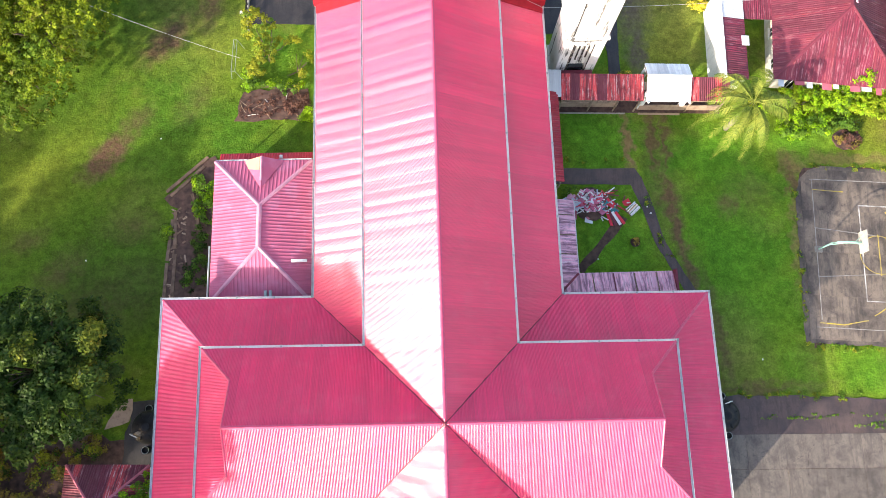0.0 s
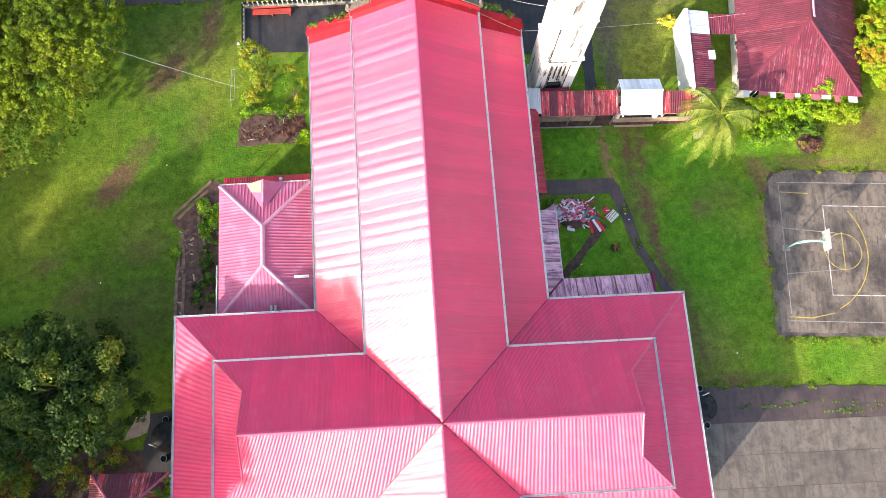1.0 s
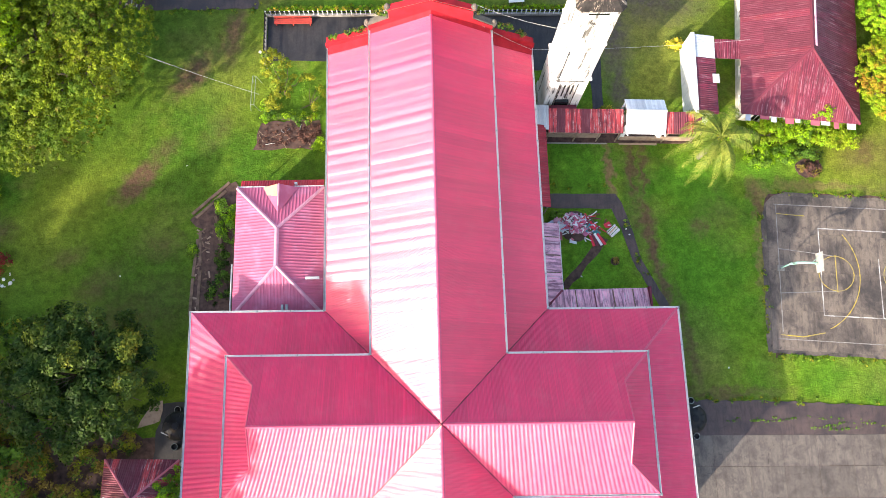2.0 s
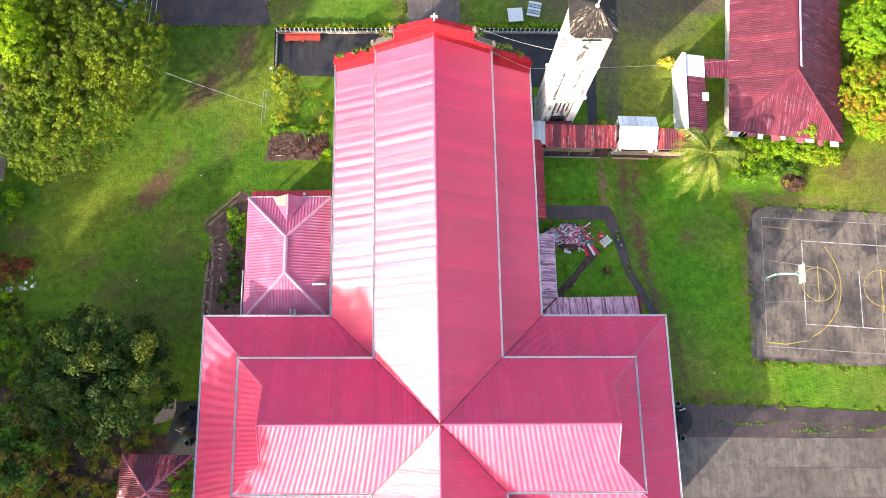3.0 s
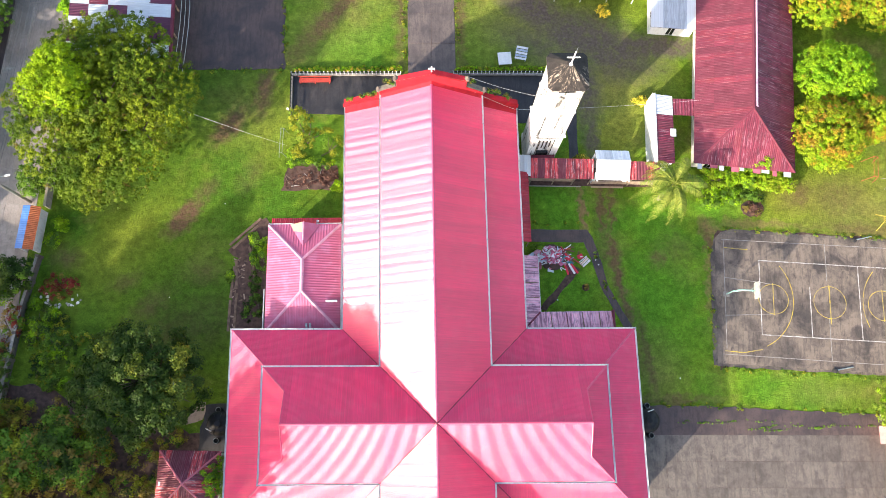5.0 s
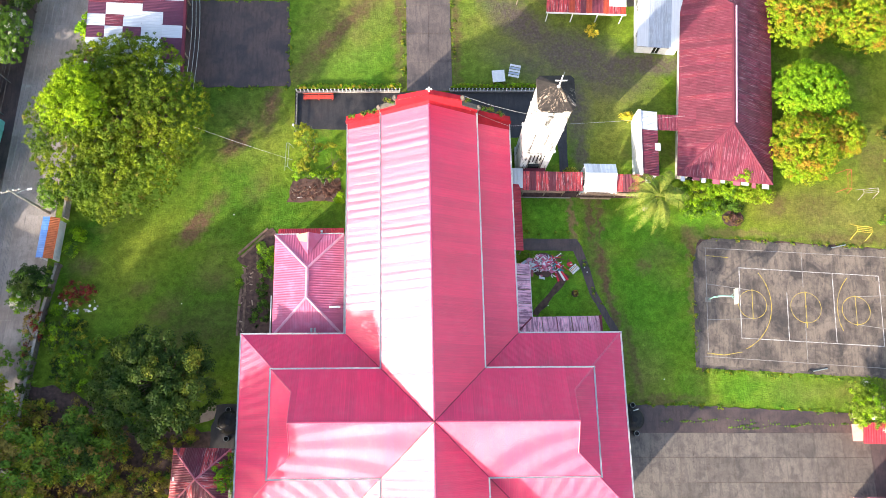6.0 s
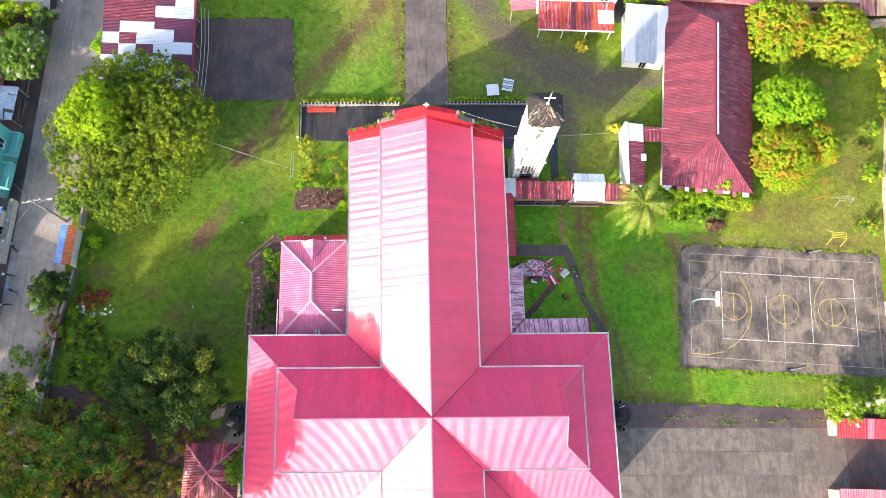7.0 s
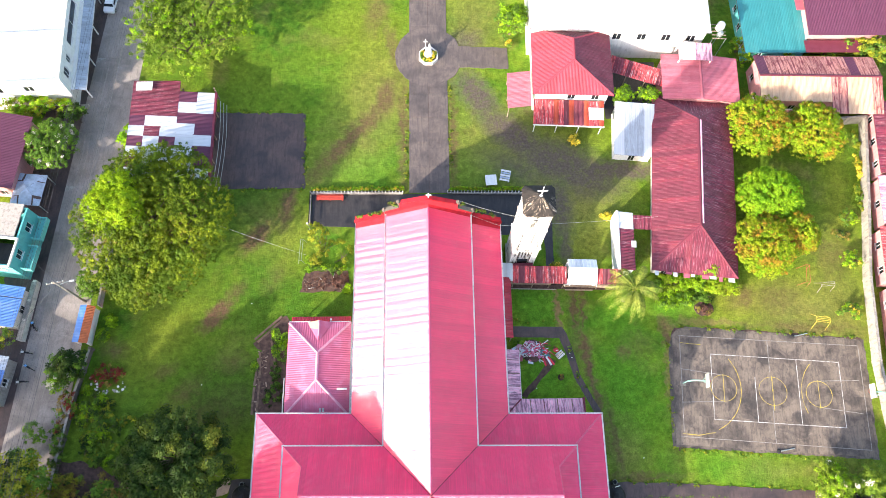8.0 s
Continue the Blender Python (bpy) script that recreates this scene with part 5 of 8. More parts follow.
    f = [tuple(range(8))[::-1]] + [(i, (i + 1) % 8, 8 + (i + 1) % 8, 8 + i) for i in range(8)] + [(8 + i, 8 + (i + 1) % 8, 16 + (i + 1) % 8, 16 + i) for i in range(8)] + [tuple(range(16, 24))]
    Shape().add(v, f).make("cap", CAP_DARK, t)
    Shape().lathe((0, 0, 21.85), [(0.2, 0), (0.18, 0.15), (0.1, 0.3)], 8).make("cross_base", STONE_WHITE, t)
    Shape().box(-0.055, 0.055, -0.055, 0.055, 21.9, 24.3).box(-0.62, 0.62, -0.05, 0.05, 23.2, 23.31).make("cross", WHITE_PAINT, t, "white metal cross", bevel=0.01)
    Shape().tube([(0.05, 0.0, 24.0), (0.05, 0.05, 25.0)], 0.02, 6).make("lightning_rod", METAL_GREY, t)
    Shape().box(-h - 0.4, h - 0.2, -h - 1.0, -h - 0.12, 2.9, 3.0).make("door_canopy", RED_DARK, t)
    return t


build_tower()


# ---- roofs on plain buildings ----
def hip_roof(t, hx, hy, ez, rz, ins, inn, mats, capmat, **k):
    """Ridge along y; ins and inn are the hip's run at the south and north end (0: gable). mats: west, east, south, north."""
    W, E, S, N = mats
    roof(t, [(-hx, -hy, ez), (-hx, hy, ez), (0, hy - inn, rz), (0, -hy + ins, rz)], W, **k)
    roof(t, [(hx, -hy, ez), (hx, hy, ez), (0, hy - inn, rz), (0, -hy + ins, rz)], E, **k)
    if ins:
        roof(t, [(-hx, -hy, ez), (hx, -hy, ez), (0, -hy + ins, rz)], S, **k)
        for m in (1, -1):
            cap(t, (m * hx, -hy, ez), (0, -hy + ins, rz), capmat, 0.16, 0.07, "hip_cap")
    if inn:
        roof(t, [(-hx, hy, ez), (hx, hy, ez), (0, hy - inn, rz)], N, **k)
        for m in (1, -1):
            cap(t, (m * hx, hy, ez), (0, hy - inn, rz), capmat, 0.16, 0.07, "hip_cap")
    cap(t, (0, -hy + ins, rz), (0, hy - inn, rz), capmat)


def house(name, label, at, turn, hx, hy, ez, rz, ins, inn, mats, wallmat, capmat, over=0.5, category="house", group="", win=(1.1, 0.9, 2.1), gap=3.0, **k):
    t = thing(name, label, category, at, turn, group)
    mats = mats if isinstance(mats, tuple) else (mats,) * 4
    hip_roof(t, hx, hy, ez, rz, ins, inn, mats, capmat, **k)
    ring_walls(t, -hx + over, hx - over, -hy + over, hy - over, ez - 0.15 + over * (rz - ez) / hx * 0.5, wallmat, 0.2, gap, win)
    for s, run in ((-1, ins), (1, inn)):
        if not run:
            y0, y1 = s * (hy - over) - 0.0, s * (hy - over - 0.2)
            z = ez - 0.15 + over * (rz - ez) / hx * 0.5
            a = hx - over
            pr = [(-a, z), (a, z), (0, rz - 0.2)]
            Shape().add([(x, y0, q) for x, q in pr] + [(x, y1, q) for x, q in pr], [(0, 1, 2), (5, 4, 3), (0, 3, 4, 1), (1, 4, 5, 2), (2, 5, 3, 0)]).make("gable_wall", wallmat, t)
    return t


def canopy(name, label, at, turn, pts, mats, posts, category="canopy", ridge=None, beam=WOOD, post_mat=None, pr=0.06, **k):
    """A roof on posts: pts is a list of slopes."""
    t = thing(name, label, category, at, turn)
    for p in pts:
        roof(t, p, mats, **k)
    for x, y, z in posts:
        Shape().box(x - pr, x + pr, y - pr, y + pr, -0.1, z).make("post", post_mat or WOOD, t, bevel=0.01)
    return t


# annex on the west side
ax = house("annex", "low annex with a faded pink hipped metal roof", (-14.7, 16.42, 0), 0, 4.15, 6.18, 3.8, 5.1, 4.4, 4.4, ANNEX_PINK, WALL_CREAM, ANNEX_CAP, 0.5, "annex", sheet=0.9, pitch=0.30, rib=0.026, bow=0.006, seg=8, crest=2.5)
# dormer on the annex's north hip
da, db_, dt, de = Vector((-1.7, 6.16, 3.86)), Vector((0.0, 3.35, 4.80)), Vector((0.0, 6.25, 4.78)), Vector((1.75, 6.16, 3.86))
Shape().add([da, de, dt, db_], [(0, 2, 1), (0, 3, 2), (1, 2, 3)]).make("dormer", ANNEX_PINK, ax)
up_face = (db_ - dt).cross(da - dt).normalized()
up_face = up_face if up_face.z > 0 else -up_face
pa = [da.lerp(dt, 0.08), da.lerp(dt, 0.90), dt.lerp(db_, 0.45).lerp(da, 0.08), da.lerp(db_, 0.30)]
Shape().add([q + 0.03 * up_face for q in pa] + [q + 0.005 * up_face for q in pa], [(0, 1, 2, 3), (4, 7, 6, 5), (0, 4, 5, 1), (1, 5, 6, 2), (2, 6, 7, 3), (3, 7, 4, 0)]).make("dormer_patch", TAN_SHEET, ax, "bare tan sheet")
cap(ax, dt + Vector((0, 0, 0.0)), dt.lerp(db_, 0.75), ANNEX_CAP, 0.10, 0.05)
gutter(ax, (-4.1, 6.28, 3.68), (-1.3, 6.28, 3.68), WHITE_PAINT, 0.14, 0.12)
gutter(ax, (1.3, 6.28, 3.68), (4.1, 6.28, 3.68), WHITE_PAINT, 0.14, 0.12)
gutter(ax, (4.25, -6.0, 3.65), (4.25, 6.0, 3.65), WHITE_PAINT, 0.12, 0.1)
for p, q in (((-4.5, -6.0), (-4.5, -1.2)),):
    Shape().tube([(p[0], p[1], 3.3), (q[0], q[1], 3.3)], 0.07, 8).make("downpipe", WHITE_PAINT, ax)
Shape().box(2.6, 3.9, -3.0, -2.75, 4.25, 4.4).make("vent_pipe", WHITE_PAINT, ax, bevel=0.02)
Shape().box(0.4, 0.62, -5.8, -5.3, 3.85, 4.3).make("vent_pipe", METAL_GREY, ax, bevel=0.02)
Shape().box(0.8, 1.02, -5.8, -5.3, 3.85, 4.3).make("vent_pipe", METAL_GREY, ax, bevel=0.02)
Shape().box(1.3, 1.55, 6.5, 6.75, 3.4, 3.75).make("vent_pipe", WHITE_PAINT, ax, bevel=0.02)
canopy("annex_porch", "dark red sheet porch along the annex", (-14.6, 22.5, 0), 0, [[(-4.0, 1.0, 3.2), (4.0, 1.0, 3.2), (4.0, -0.1, 3.6), (-4.0, -0.1, 3.6)]], PORCH_RED,
       [(-3.8, 0.8, 3.1), (0, 0.8, 3.1), (3.8, 0.8, 3.1)], "porch", sheet=0.9, pitch=0.2, rib=0.03)

# lean-to roofs and the covered way on the east side
canopy("lean_to", "dark red sheet lean-to along the church wall", (9.9, 0, 0), 0, [[(1.55, 20.4, 3.0), (1.55, 29.0, 3.0), (0.0, 29.0, 3.5), (0.0, 20.4, 3.5)]], RED_STRONG,
       [(1.4, 20.6, 2.9), (1.4, 24.6, 2.9), (1.4, 28.6, 2.9)], "lean-to", sheet=0.85, pitch=0.2, rib=0.035)
canopy("lean_to", "pale faded pink sheet lean-to in the church corner", (9.9, 9.9, 0), 0,
       [[(2.2, 2.2, 3.0), (2.2, 8.8, 3.0), (0.1, 8.8, 3.6), (0.1, 0.1, 3.6)], [(2.2, 2.2, 3.0), (10.4, 2.2, 3.0), (10.4, 0.1, 3.6), (0.1, 0.1, 3.6)]],
       PALE_PINK, [(2.1, 2.3, 2.9), (2.1, 5.4, 2.9), (2.1, 8.6, 2.9), (5.0, 2.1, 2.9), (8.0, 2.1, 2.9), (10.2, 2.1, 2.9)], "lean-to", sheet=0.78, pitch=0.26, rib=0.04, tilt=0.02)
gl = bpy.data.objects["lean_to.001"]
for s_ in (3.4, 5.2, 7.0, 8.9):
    Shape().sweep((s_, 2.15, 3.06), (s_, 0.15, 3.64), [(-0.05, 0.0), (0.05, 0.0), (0.05, 0.03), (-0.05, 0.03)]).make("batten", RED_DARK if s_ == 5.2 else OLD_PLANK, gl)
for s_ in (3.9, 5.6, 7.4):
    Shape().sweep((2.15, s_, 3.06), (0.15, s_, 3.64), [(-0.05, 0.0), (0.05, 0.0), (0.05, 0.03), (-0.05, 0.03)]).make("batten", OLD_PLANK, gl)
gutter(gl, (2.28, 8.8, 2.9), (2.28, 2.3, 2.9), WHITE_PAINT, 0.08, 0.08)
cap(gl, (2.2, 2.2, 3.02), (0.1, 0.1, 3.62), RED_DARK, 0.1, 0.05, "hip_cap")
Shape().box(10.38, 10.55, 0.05, 2.3, 2.95, 3.7).make("barge_board", RED_DARK, gl)

cw = thing("covered_way", "covered way with a rust-worn red corrugated roof", "covered way", (10.2, 28.4, 0), -1.6)
mixr = [(RED_WORN, 3), (RED_OLD, 2)]
roof(cw, [(1.6, 0, 2.75), (9.2, 0, 2.75), (9.2, 2.3, 3.35), (1.6, 2.3, 3.35)], mixr, sheet=0.8, pitch=0.2, rib=0.045, tilt=0.03)
roof(cw, [(13.6, 0, 2.75), (17.2, 0, 2.75), (17.2, 2.1, 3.3), (13.6, 2.1, 3.3)], mixr, sheet=0.8, pitch=0.2, rib=0.045, tilt=0.03)
roof(cw, [(-0.2, 0.2, 3.0), (1.6, 0.2, 3.0), (1.6, 2.7, 3.3), (-0.2, 2.7, 3.3)], WHITE_SHEET, sheet=0.9, pitch=0.2, rib=0.03)
for x in (1.8, 4.6, 7.0, 9.0, 13.9, 16.9):
    Shape().box(x - 0.06, x + 0.06, 0.1, 0.22, -0.1, 2.7).make("post", WOOD, cw)
    Shape().box(x - 0.06, x + 0.06, 2.0, 2.12, -0.1, 3.2).make("post", WOOD, cw)
Shape().box(1.6, 9.2, 0.02, 0.12, 2.5, 2.66).make("beam", WOOD, cw)
Shape().box(13.6, 17.2, 0.02, 0.12, 2.5, 2.66).make("beam", WOOD, cw)
Shape().box(1.6, 7.4, 0.55, 0.71, -0.1, 1.0).make("low_wall", TAN_WALL, cw, bevel=0.02)
Shape().box(9.4, 17.2, 0.30, 0.46, -0.1, 0.9).make("low_wall", TAN_WALL, cw, bevel=0.02)
Shape().box(1.4, 17.3, 0.0, 2.4, -0.1, 0.06).make("floor_slab", SOIL, cw, bevel=0.02)
Shape().box(1.5, 8.2, -0.14, -0.02, -0.1, 0.11).make("kerb", WALL_GREY, cw, bevel=0.02)
gh = thing("gate_house", "small white roofed gateway on white pillars", "gateway", (21.7, 29.8, 0), -2.0)
roof(gh, [(-2.05, -1.85, 2.85), (2.05, -1.85, 2.85), (2.05, 0.3, 3.75), (-2.05, 0.3, 3.75)], GATE_WHITE, sheet=1.0, pitch=0.2, rib=0.02)
roof(gh, [(-2.05, 1.75, 3.1), (2.05, 1.75, 3.1), (2.05, 0.3, 3.75), (-2.05, 0.3, 3.75)], GATE_WHITE, sheet=1.0, pitch=0.2, rib=0.02)
Shape().box(-2.0, 2.0, -1.9, 1.5, -0.1, 0.05).make("floor_slab", TAN_WALL, gh, bevel=0.02)
cap(gh, (-2.05, 0.3, 3.76), (2.05, 0.3, 3.76), WHITE_PAINT, 0.12, 0.05)
for x in (-1.9, 1.9):
    for y in (-1.2, 1.2):
        Shape().box(x - 0.2, x + 0.2, y - 0.2, y + 0.2, -0.1, 3.05).make("pillar", WALL_WHITE, gh, bevel=0.03)
        Shape().tube([(x, y, 2.3), (x, y - 0.9 if y < 0 else y + 0.5, 3.05)], 0.09, 6).make("brace", WHITE_PAINT, gh)

# low wing between covered way and hall
wg = thing("wing", "low wing with a worn red roof and white parapet", "outbuilding", (28.1, 34.4, 0), -3.0)
roof(wg, [(1.4, -4.4, 3.0), (1.4, 1.8, 3.0), (-0.7, 1.8, 3.3), (-0.7, -4.4, 3.3)], [(RED_DARK, 3), (RED_OLD, 1)], sheet=0.85, pitch=0.2, rib=0.04, rows=2, tilt=0.02)
roof(wg, [(1.4, 1.8, 3.0), (1.4, 4.4, 3.0), (-0.7, 4.4, 3.3), (-0.7, 1.8, 3.3)], WHITE_SHEET, sheet=1.3, pitch=0.2, rib=0.03)
Shape().box(-1.12, -0.72, -4.5, 4.5, -0.1, 3.45).make("parapet_wall", WALL_WHITE, wg, bevel=0.03)
Shape().box(-0.7, 1.2, 4.1, 4.3, -0.1, 2.9).make("wall", WALL_WHITE, wg)
Shape().box(-0.7, 1.2, -4.3, -4.1, -0.1, 2.9).make("wall", WALL_WHITE, wg)
Shape().box(1.05, 1.2, -4.1, 4.1, -0.1, 2.85).make("wall", WALL_WHITE, wg)
roof(wg, [(1.5, 2.0, 2.8), (5.2, 2.0, 2.8), (5.2, 4.0, 3.1), (1.5, 4.0, 3.1)], RED_DARK, sheet=0.8, pitch=0.2, rib=0.04)
Shape().box(1.0, 1.7, -1.0, 0.0, 3.13, 3.16).make("patch_sheet", WHITE_SHEET, wg)

# long hall
hall = house("hall", "long hall with a rust-streaked dark red hipped roof", (39.3, 43.5, 0), -6.6, 6.1, 14.35, 3.1, 5.9, 6.4, 5.2,
             ([(RED_OLD, 2), (HALL_RED, 1)], [(RED_DARK, 2), (RED_OLD, 1)], [(HALL_RED, 2), (RED_DARK, 2)], [(RED_DARK, 1)]), WALL_CREAM, RED_OLD, 0.7, "hall", sheet=0.85, pitch=0.2, rib=0.018, rows=3, tilt=0.02)
Shape().sweep((0.35, -7.6, 5.98), (0.35, 9.0, 5.98), [(-0.14, 0.0), (0.14, -0.12), (0.14, -0.08), (0, 0.06), (-0.14, 0.04)]).make("ridge_sheet", PALE_PINK, hall, "pale worn ridge sheet")
for i in range(9):
    x = -5.6 + i * 1.3 + RND.uniform(-0.2, 0.2)
    Shape().box(x, x + RND.uniform(0.5, 1.0), -14.75 - RND.uniform(0, 0.3), -14.2, 3.02, 3.06).make("eave_sheet", WHITE_SHEET if i % 2 == 0 else PINK_SHEET, hall)

# houses to the north-east
# slope shade put into colour: east and north sides take the darker red
house("red_house", "two-storey house with a faded red hipped roof", (22.2, 62.8, 0), -1.5, 6.1, 5.9, 5.7, 8.0, 4.6, 3.4, (HOUSE_RED, RED_OLD, HOUSE_RED, RED_OLD), WALL_WHITE, HOUSE_RED, 0.6, "house", win=(1.2, 3.4, 4.7), sheet=0.9, pitch=0.22, rib=0.035, rows=2)
canopy("porch_roof", "rust-streaked red porch roof before a house", (21.7, 55.3, 0), -2.5, [[(-5.4, -1.9, 2.7), (5.4, -1.9, 2.7), (5.4, 2.0, 3.5), (-5.4, 2.0, 3.5)]], [(RED_WORN, 2), (RED_OLD, 1), (ORANGE_RED, 1)],
       [(-5.1, -1.7, 2.6), (-1.7, -1.7, 2.6), (1.7, -1.7, 2.6), (5.1, -1.7, 2.6)], "porch", sheet=0.75, pitch=0.2, rib=0.04, tilt=0.03, post_mat=WHITE_PAINT)
pr_ = bpy.data.objects["porch_roof"]
Shape().box(-5.45, 5.45, -2.02, -1.9, 2.45, 2.72).make("fascia", WHITE_PAINT, pr_)
Shape().box(3.0, 5.3, -1.2, 0.9, 3.35, 3.40).make("patch_sheet", WHITE_SHEET, pr_)
canopy("side_roof", "faded pink sheet side roof of a house", (14.3, 59.3, 0), -1.5, [[(-1.8, -3.1, 3.0), (-1.8, 3.1, 3.0), (1.7, 3.1, 3.8), (1.7, -3.1, 3.8)]], PINK_SHEET,
       [(-1.6, -2.9, 2.9), (-1.6, 0, 2.9), (-1.6, 2.9, 2.9)], "porch", sheet=0.9, pitch=0.22, rib=0.03)
st = thing("store_shed", "white sheet-roofed shed beside the hall", "shed", (31.6, 52.7, 0), -5.0)
roof(st, [(-3.1, -4.5, 2.6), (3.0, -4.5, 2.6), (3.0, 4.2, 3.4), (-3.1, 4.2, 3.4)], [(WHITE_SHEET, 2), (GREY_SHEET, 1)], sheet=1.5, pitch=0.25, rib=0.02)
ring_walls(st, -2.8, 2.7, -4.0, 3.9, 2.45, WALL_WHITE, 0.2)
pk = house("pink_house", "house with a plain faded pink gable roof", (42.3, 60.7, 0), -4.0, 5.9, 4.0, 4.2, 4.8, 0, 0, PINK_SHEET, WALL_PINK, PINK_SHEET, 0.3, "house", sheet=0.95, pitch=0.22, rib=0.03, rows=2)
ln = thing("link_roof", "rust-worn red link roof on posts", "canopy", (33.1, 62.6, 0), -19.5)
roof(ln, [(-4.6, -1.3, 3.0), (4.6, -1.3, 3.0), (4.6, 1.3, 3.6), (-4.6, 1.3, 3.6)], [(RED_WORN, 2), (RED_DARK, 1)], sheet=0.7, pitch=0.2, rib=0.045, tilt=0.03)
for x in (-4.3, -1.5, 1.5, 4.3):
    Shape().box(x - 0.07, x + 0.07, -1.2, -1.06, -0.1, 2.95).make("post", WOOD, ln)
    Shape().box(x - 0.07, x + 0.07, 1.0, 1.14, -0.1, 3.4).make("post", WOOD, ln)
bw = thing("school_block", "large block with a bright white flat roof", "building", (30.0, 76.5, 0), -1.8)
roof(bw, [(-14.0, -9.5, 7.6), (14.0, -9.5, 7.6), (14.0, 9.5, 8.3), (-14.0, 9.5, 8.3)], WHITE_SHEET, sheet=1.4, pitch=0.28, rib=0.02, bow=0.004)
ring_walls(bw, -13.5, 13.5, -9.0, 9.0, 7.45, WALL_WHITE, 0.25, 3.4, (1.4, 4.6, 6.2))
sn = thing("water_tank_stand", "steel stand with a white water drum", "water tank", (46.0, 68.6, 0), -3)
for x in (-1.0, 1.0):
    for y in (-1.3, 1.3):
        Shape().tube([(x, y, -0.1), (x, y, 5.2)], 0.06, 6).make("leg", METAL_GREY, sn)
fr = Shape()
for y in (-1.3, -0.65, 0, 0.65, 1.3):
    fr.box(-1.1, 1.1, y - 0.06, y + 0.06, 5.2, 5.3)
fr.make("platform", WOOD, sn)
Shape().lathe((0.1, 0.5, 5.3), [(0.62, 0), (0.65, 0.3), (0.62, 1.1), (0.5, 1.3), (0.2, 1.42)], 16).make("drum", WHITE_PAINT, sn, smooth=True)
Shape().lathe((0.0, -0.75, 5.3), [(0.45, 0), (0.45, 0.7), (0.2, 0.85)], 14).make("drum", METAL_GREY, sn, smooth=True)
cb = thing("balcony_roof", "small pale pink flat roof over a stair", "canopy", (41.6, 64.6, 0), -3)
roof(cb, [(-2.6, -1.5, 5.6), (2.6, -1.5, 5.6), (2.6, 1.5, 5.8), (-2.6, 1.5, 5.8)], [(PALE_PINK, 2), (WHITE_SHEET, 1)], sheet=2.6, pitch=0.2, rib=0.02)
for x in (-2.4, 2.4):
    for y in (-1.3, 1.3):
        Shape().box(x - 0.08, x + 0.08, y - 0.08, y + 0.08, -0.1, 5.55).make("post", WHITE_PAINT, cb)
tl = thing("teal_house", "building with a teal ribbed metal roof", "building", (56.2, 74.0, 0), 0)
roof(tl, [(-5.4, -7.7, 3.0), (5.0, -7.7, 3.0), (5.4, 8.0, 4.3), (-5.8, 8.0, 4.3)], TEAL_SHEET, sheet=1.0, pitch=0.25, rib=0.012)
ring_walls(tl, -5.0, 4.6, -7.2, 7.6, 2.9, WALL_TEAL, 0.2)
tn = thing("workshop", "long workshop with tan and rust-striped sheets", "workshop", (60.6, 60.3, 0), -1.0)
roof(tn, [(-9.2, 4.6, 3.9), (9.9, 4.6, 3.9), (9.9, 0.4, 5.0), (-9.2, 0.4, 5.0)], [(RUST_STRIPE, 6), (PURPLE, 1.2), (TAN_SHEET, 1)], sheet=1.6, pitch=0.2, rib=0.04, tilt=0.02)
roof(tn, [(-9.2, -3.6, 4.0), (1.9, -3.6, 4.0), (1.9, 0.4, 5.0), (-9.2, 0.4, 5.0)], TAN_SHEET, sheet=0.9, pitch=0.2, rib=0.035)
roof(tn, [(1.9, -5.4, 3.55), (4.4, -5.4, 3.55), (4.4, 0.4, 5.0), (1.9, 0.4, 5.0)], [(RUST_STRIPE, 1)], sheet=0.85, pitch=0.2, rib=0.04)
roof(tn, [(4.4, -5.4, 3.55), (8.3, -5.4, 3.55), (8.3, 0.4, 5.0), (4.4, 0.4, 5.0)], TAN_SHEET, sheet=0.9, pitch=0.2, rib=0.035)
roof(tn, [(8.3, -5.4, 3.55), (9.9, -5.4, 3.55), (9.9, 0.4, 5.0), (8.3, 0.4, 5.0)], [(RUST_STRIPE, 1)], sheet=0.85, pitch=0.2, rib=0.04)
cap(tn, (-9.2, 0.4, 5.0), (9.9, 0.4, 5.0), RED_OLD)
ring_walls(tn, -8.8, 9.6, -3.2, 4.2, 3.75, WALL_PINK, 0.2)
up_ = thing("purple_house", "house with a dark purple-brown metal roof", "house", (68.5, 75.2, 0), 0)
roof(up_, [(-8.0, -7.0, 5.0), (10.0, -7.0, 5.0), (10.0, 8.0, 6.4), (-8.0, 8.0, 6.4)], PURPLE, sheet=1.0, pitch=0.25, rib=0.03)
ring_walls(up_, -7.6, 9.6, -6.6, 7.6, 4.85, WALL_PINK, 0.2)
Shape().box(-8.2, 0.5, -9.3, -7.1, 3.6, 3.7).make("side_roof", RED_OLD, up_)
Shape().box(-8.9, -6.9, -2.0, 3.2, 4.6, 4.75).make("side_roof", PINK_SHEET, up_)

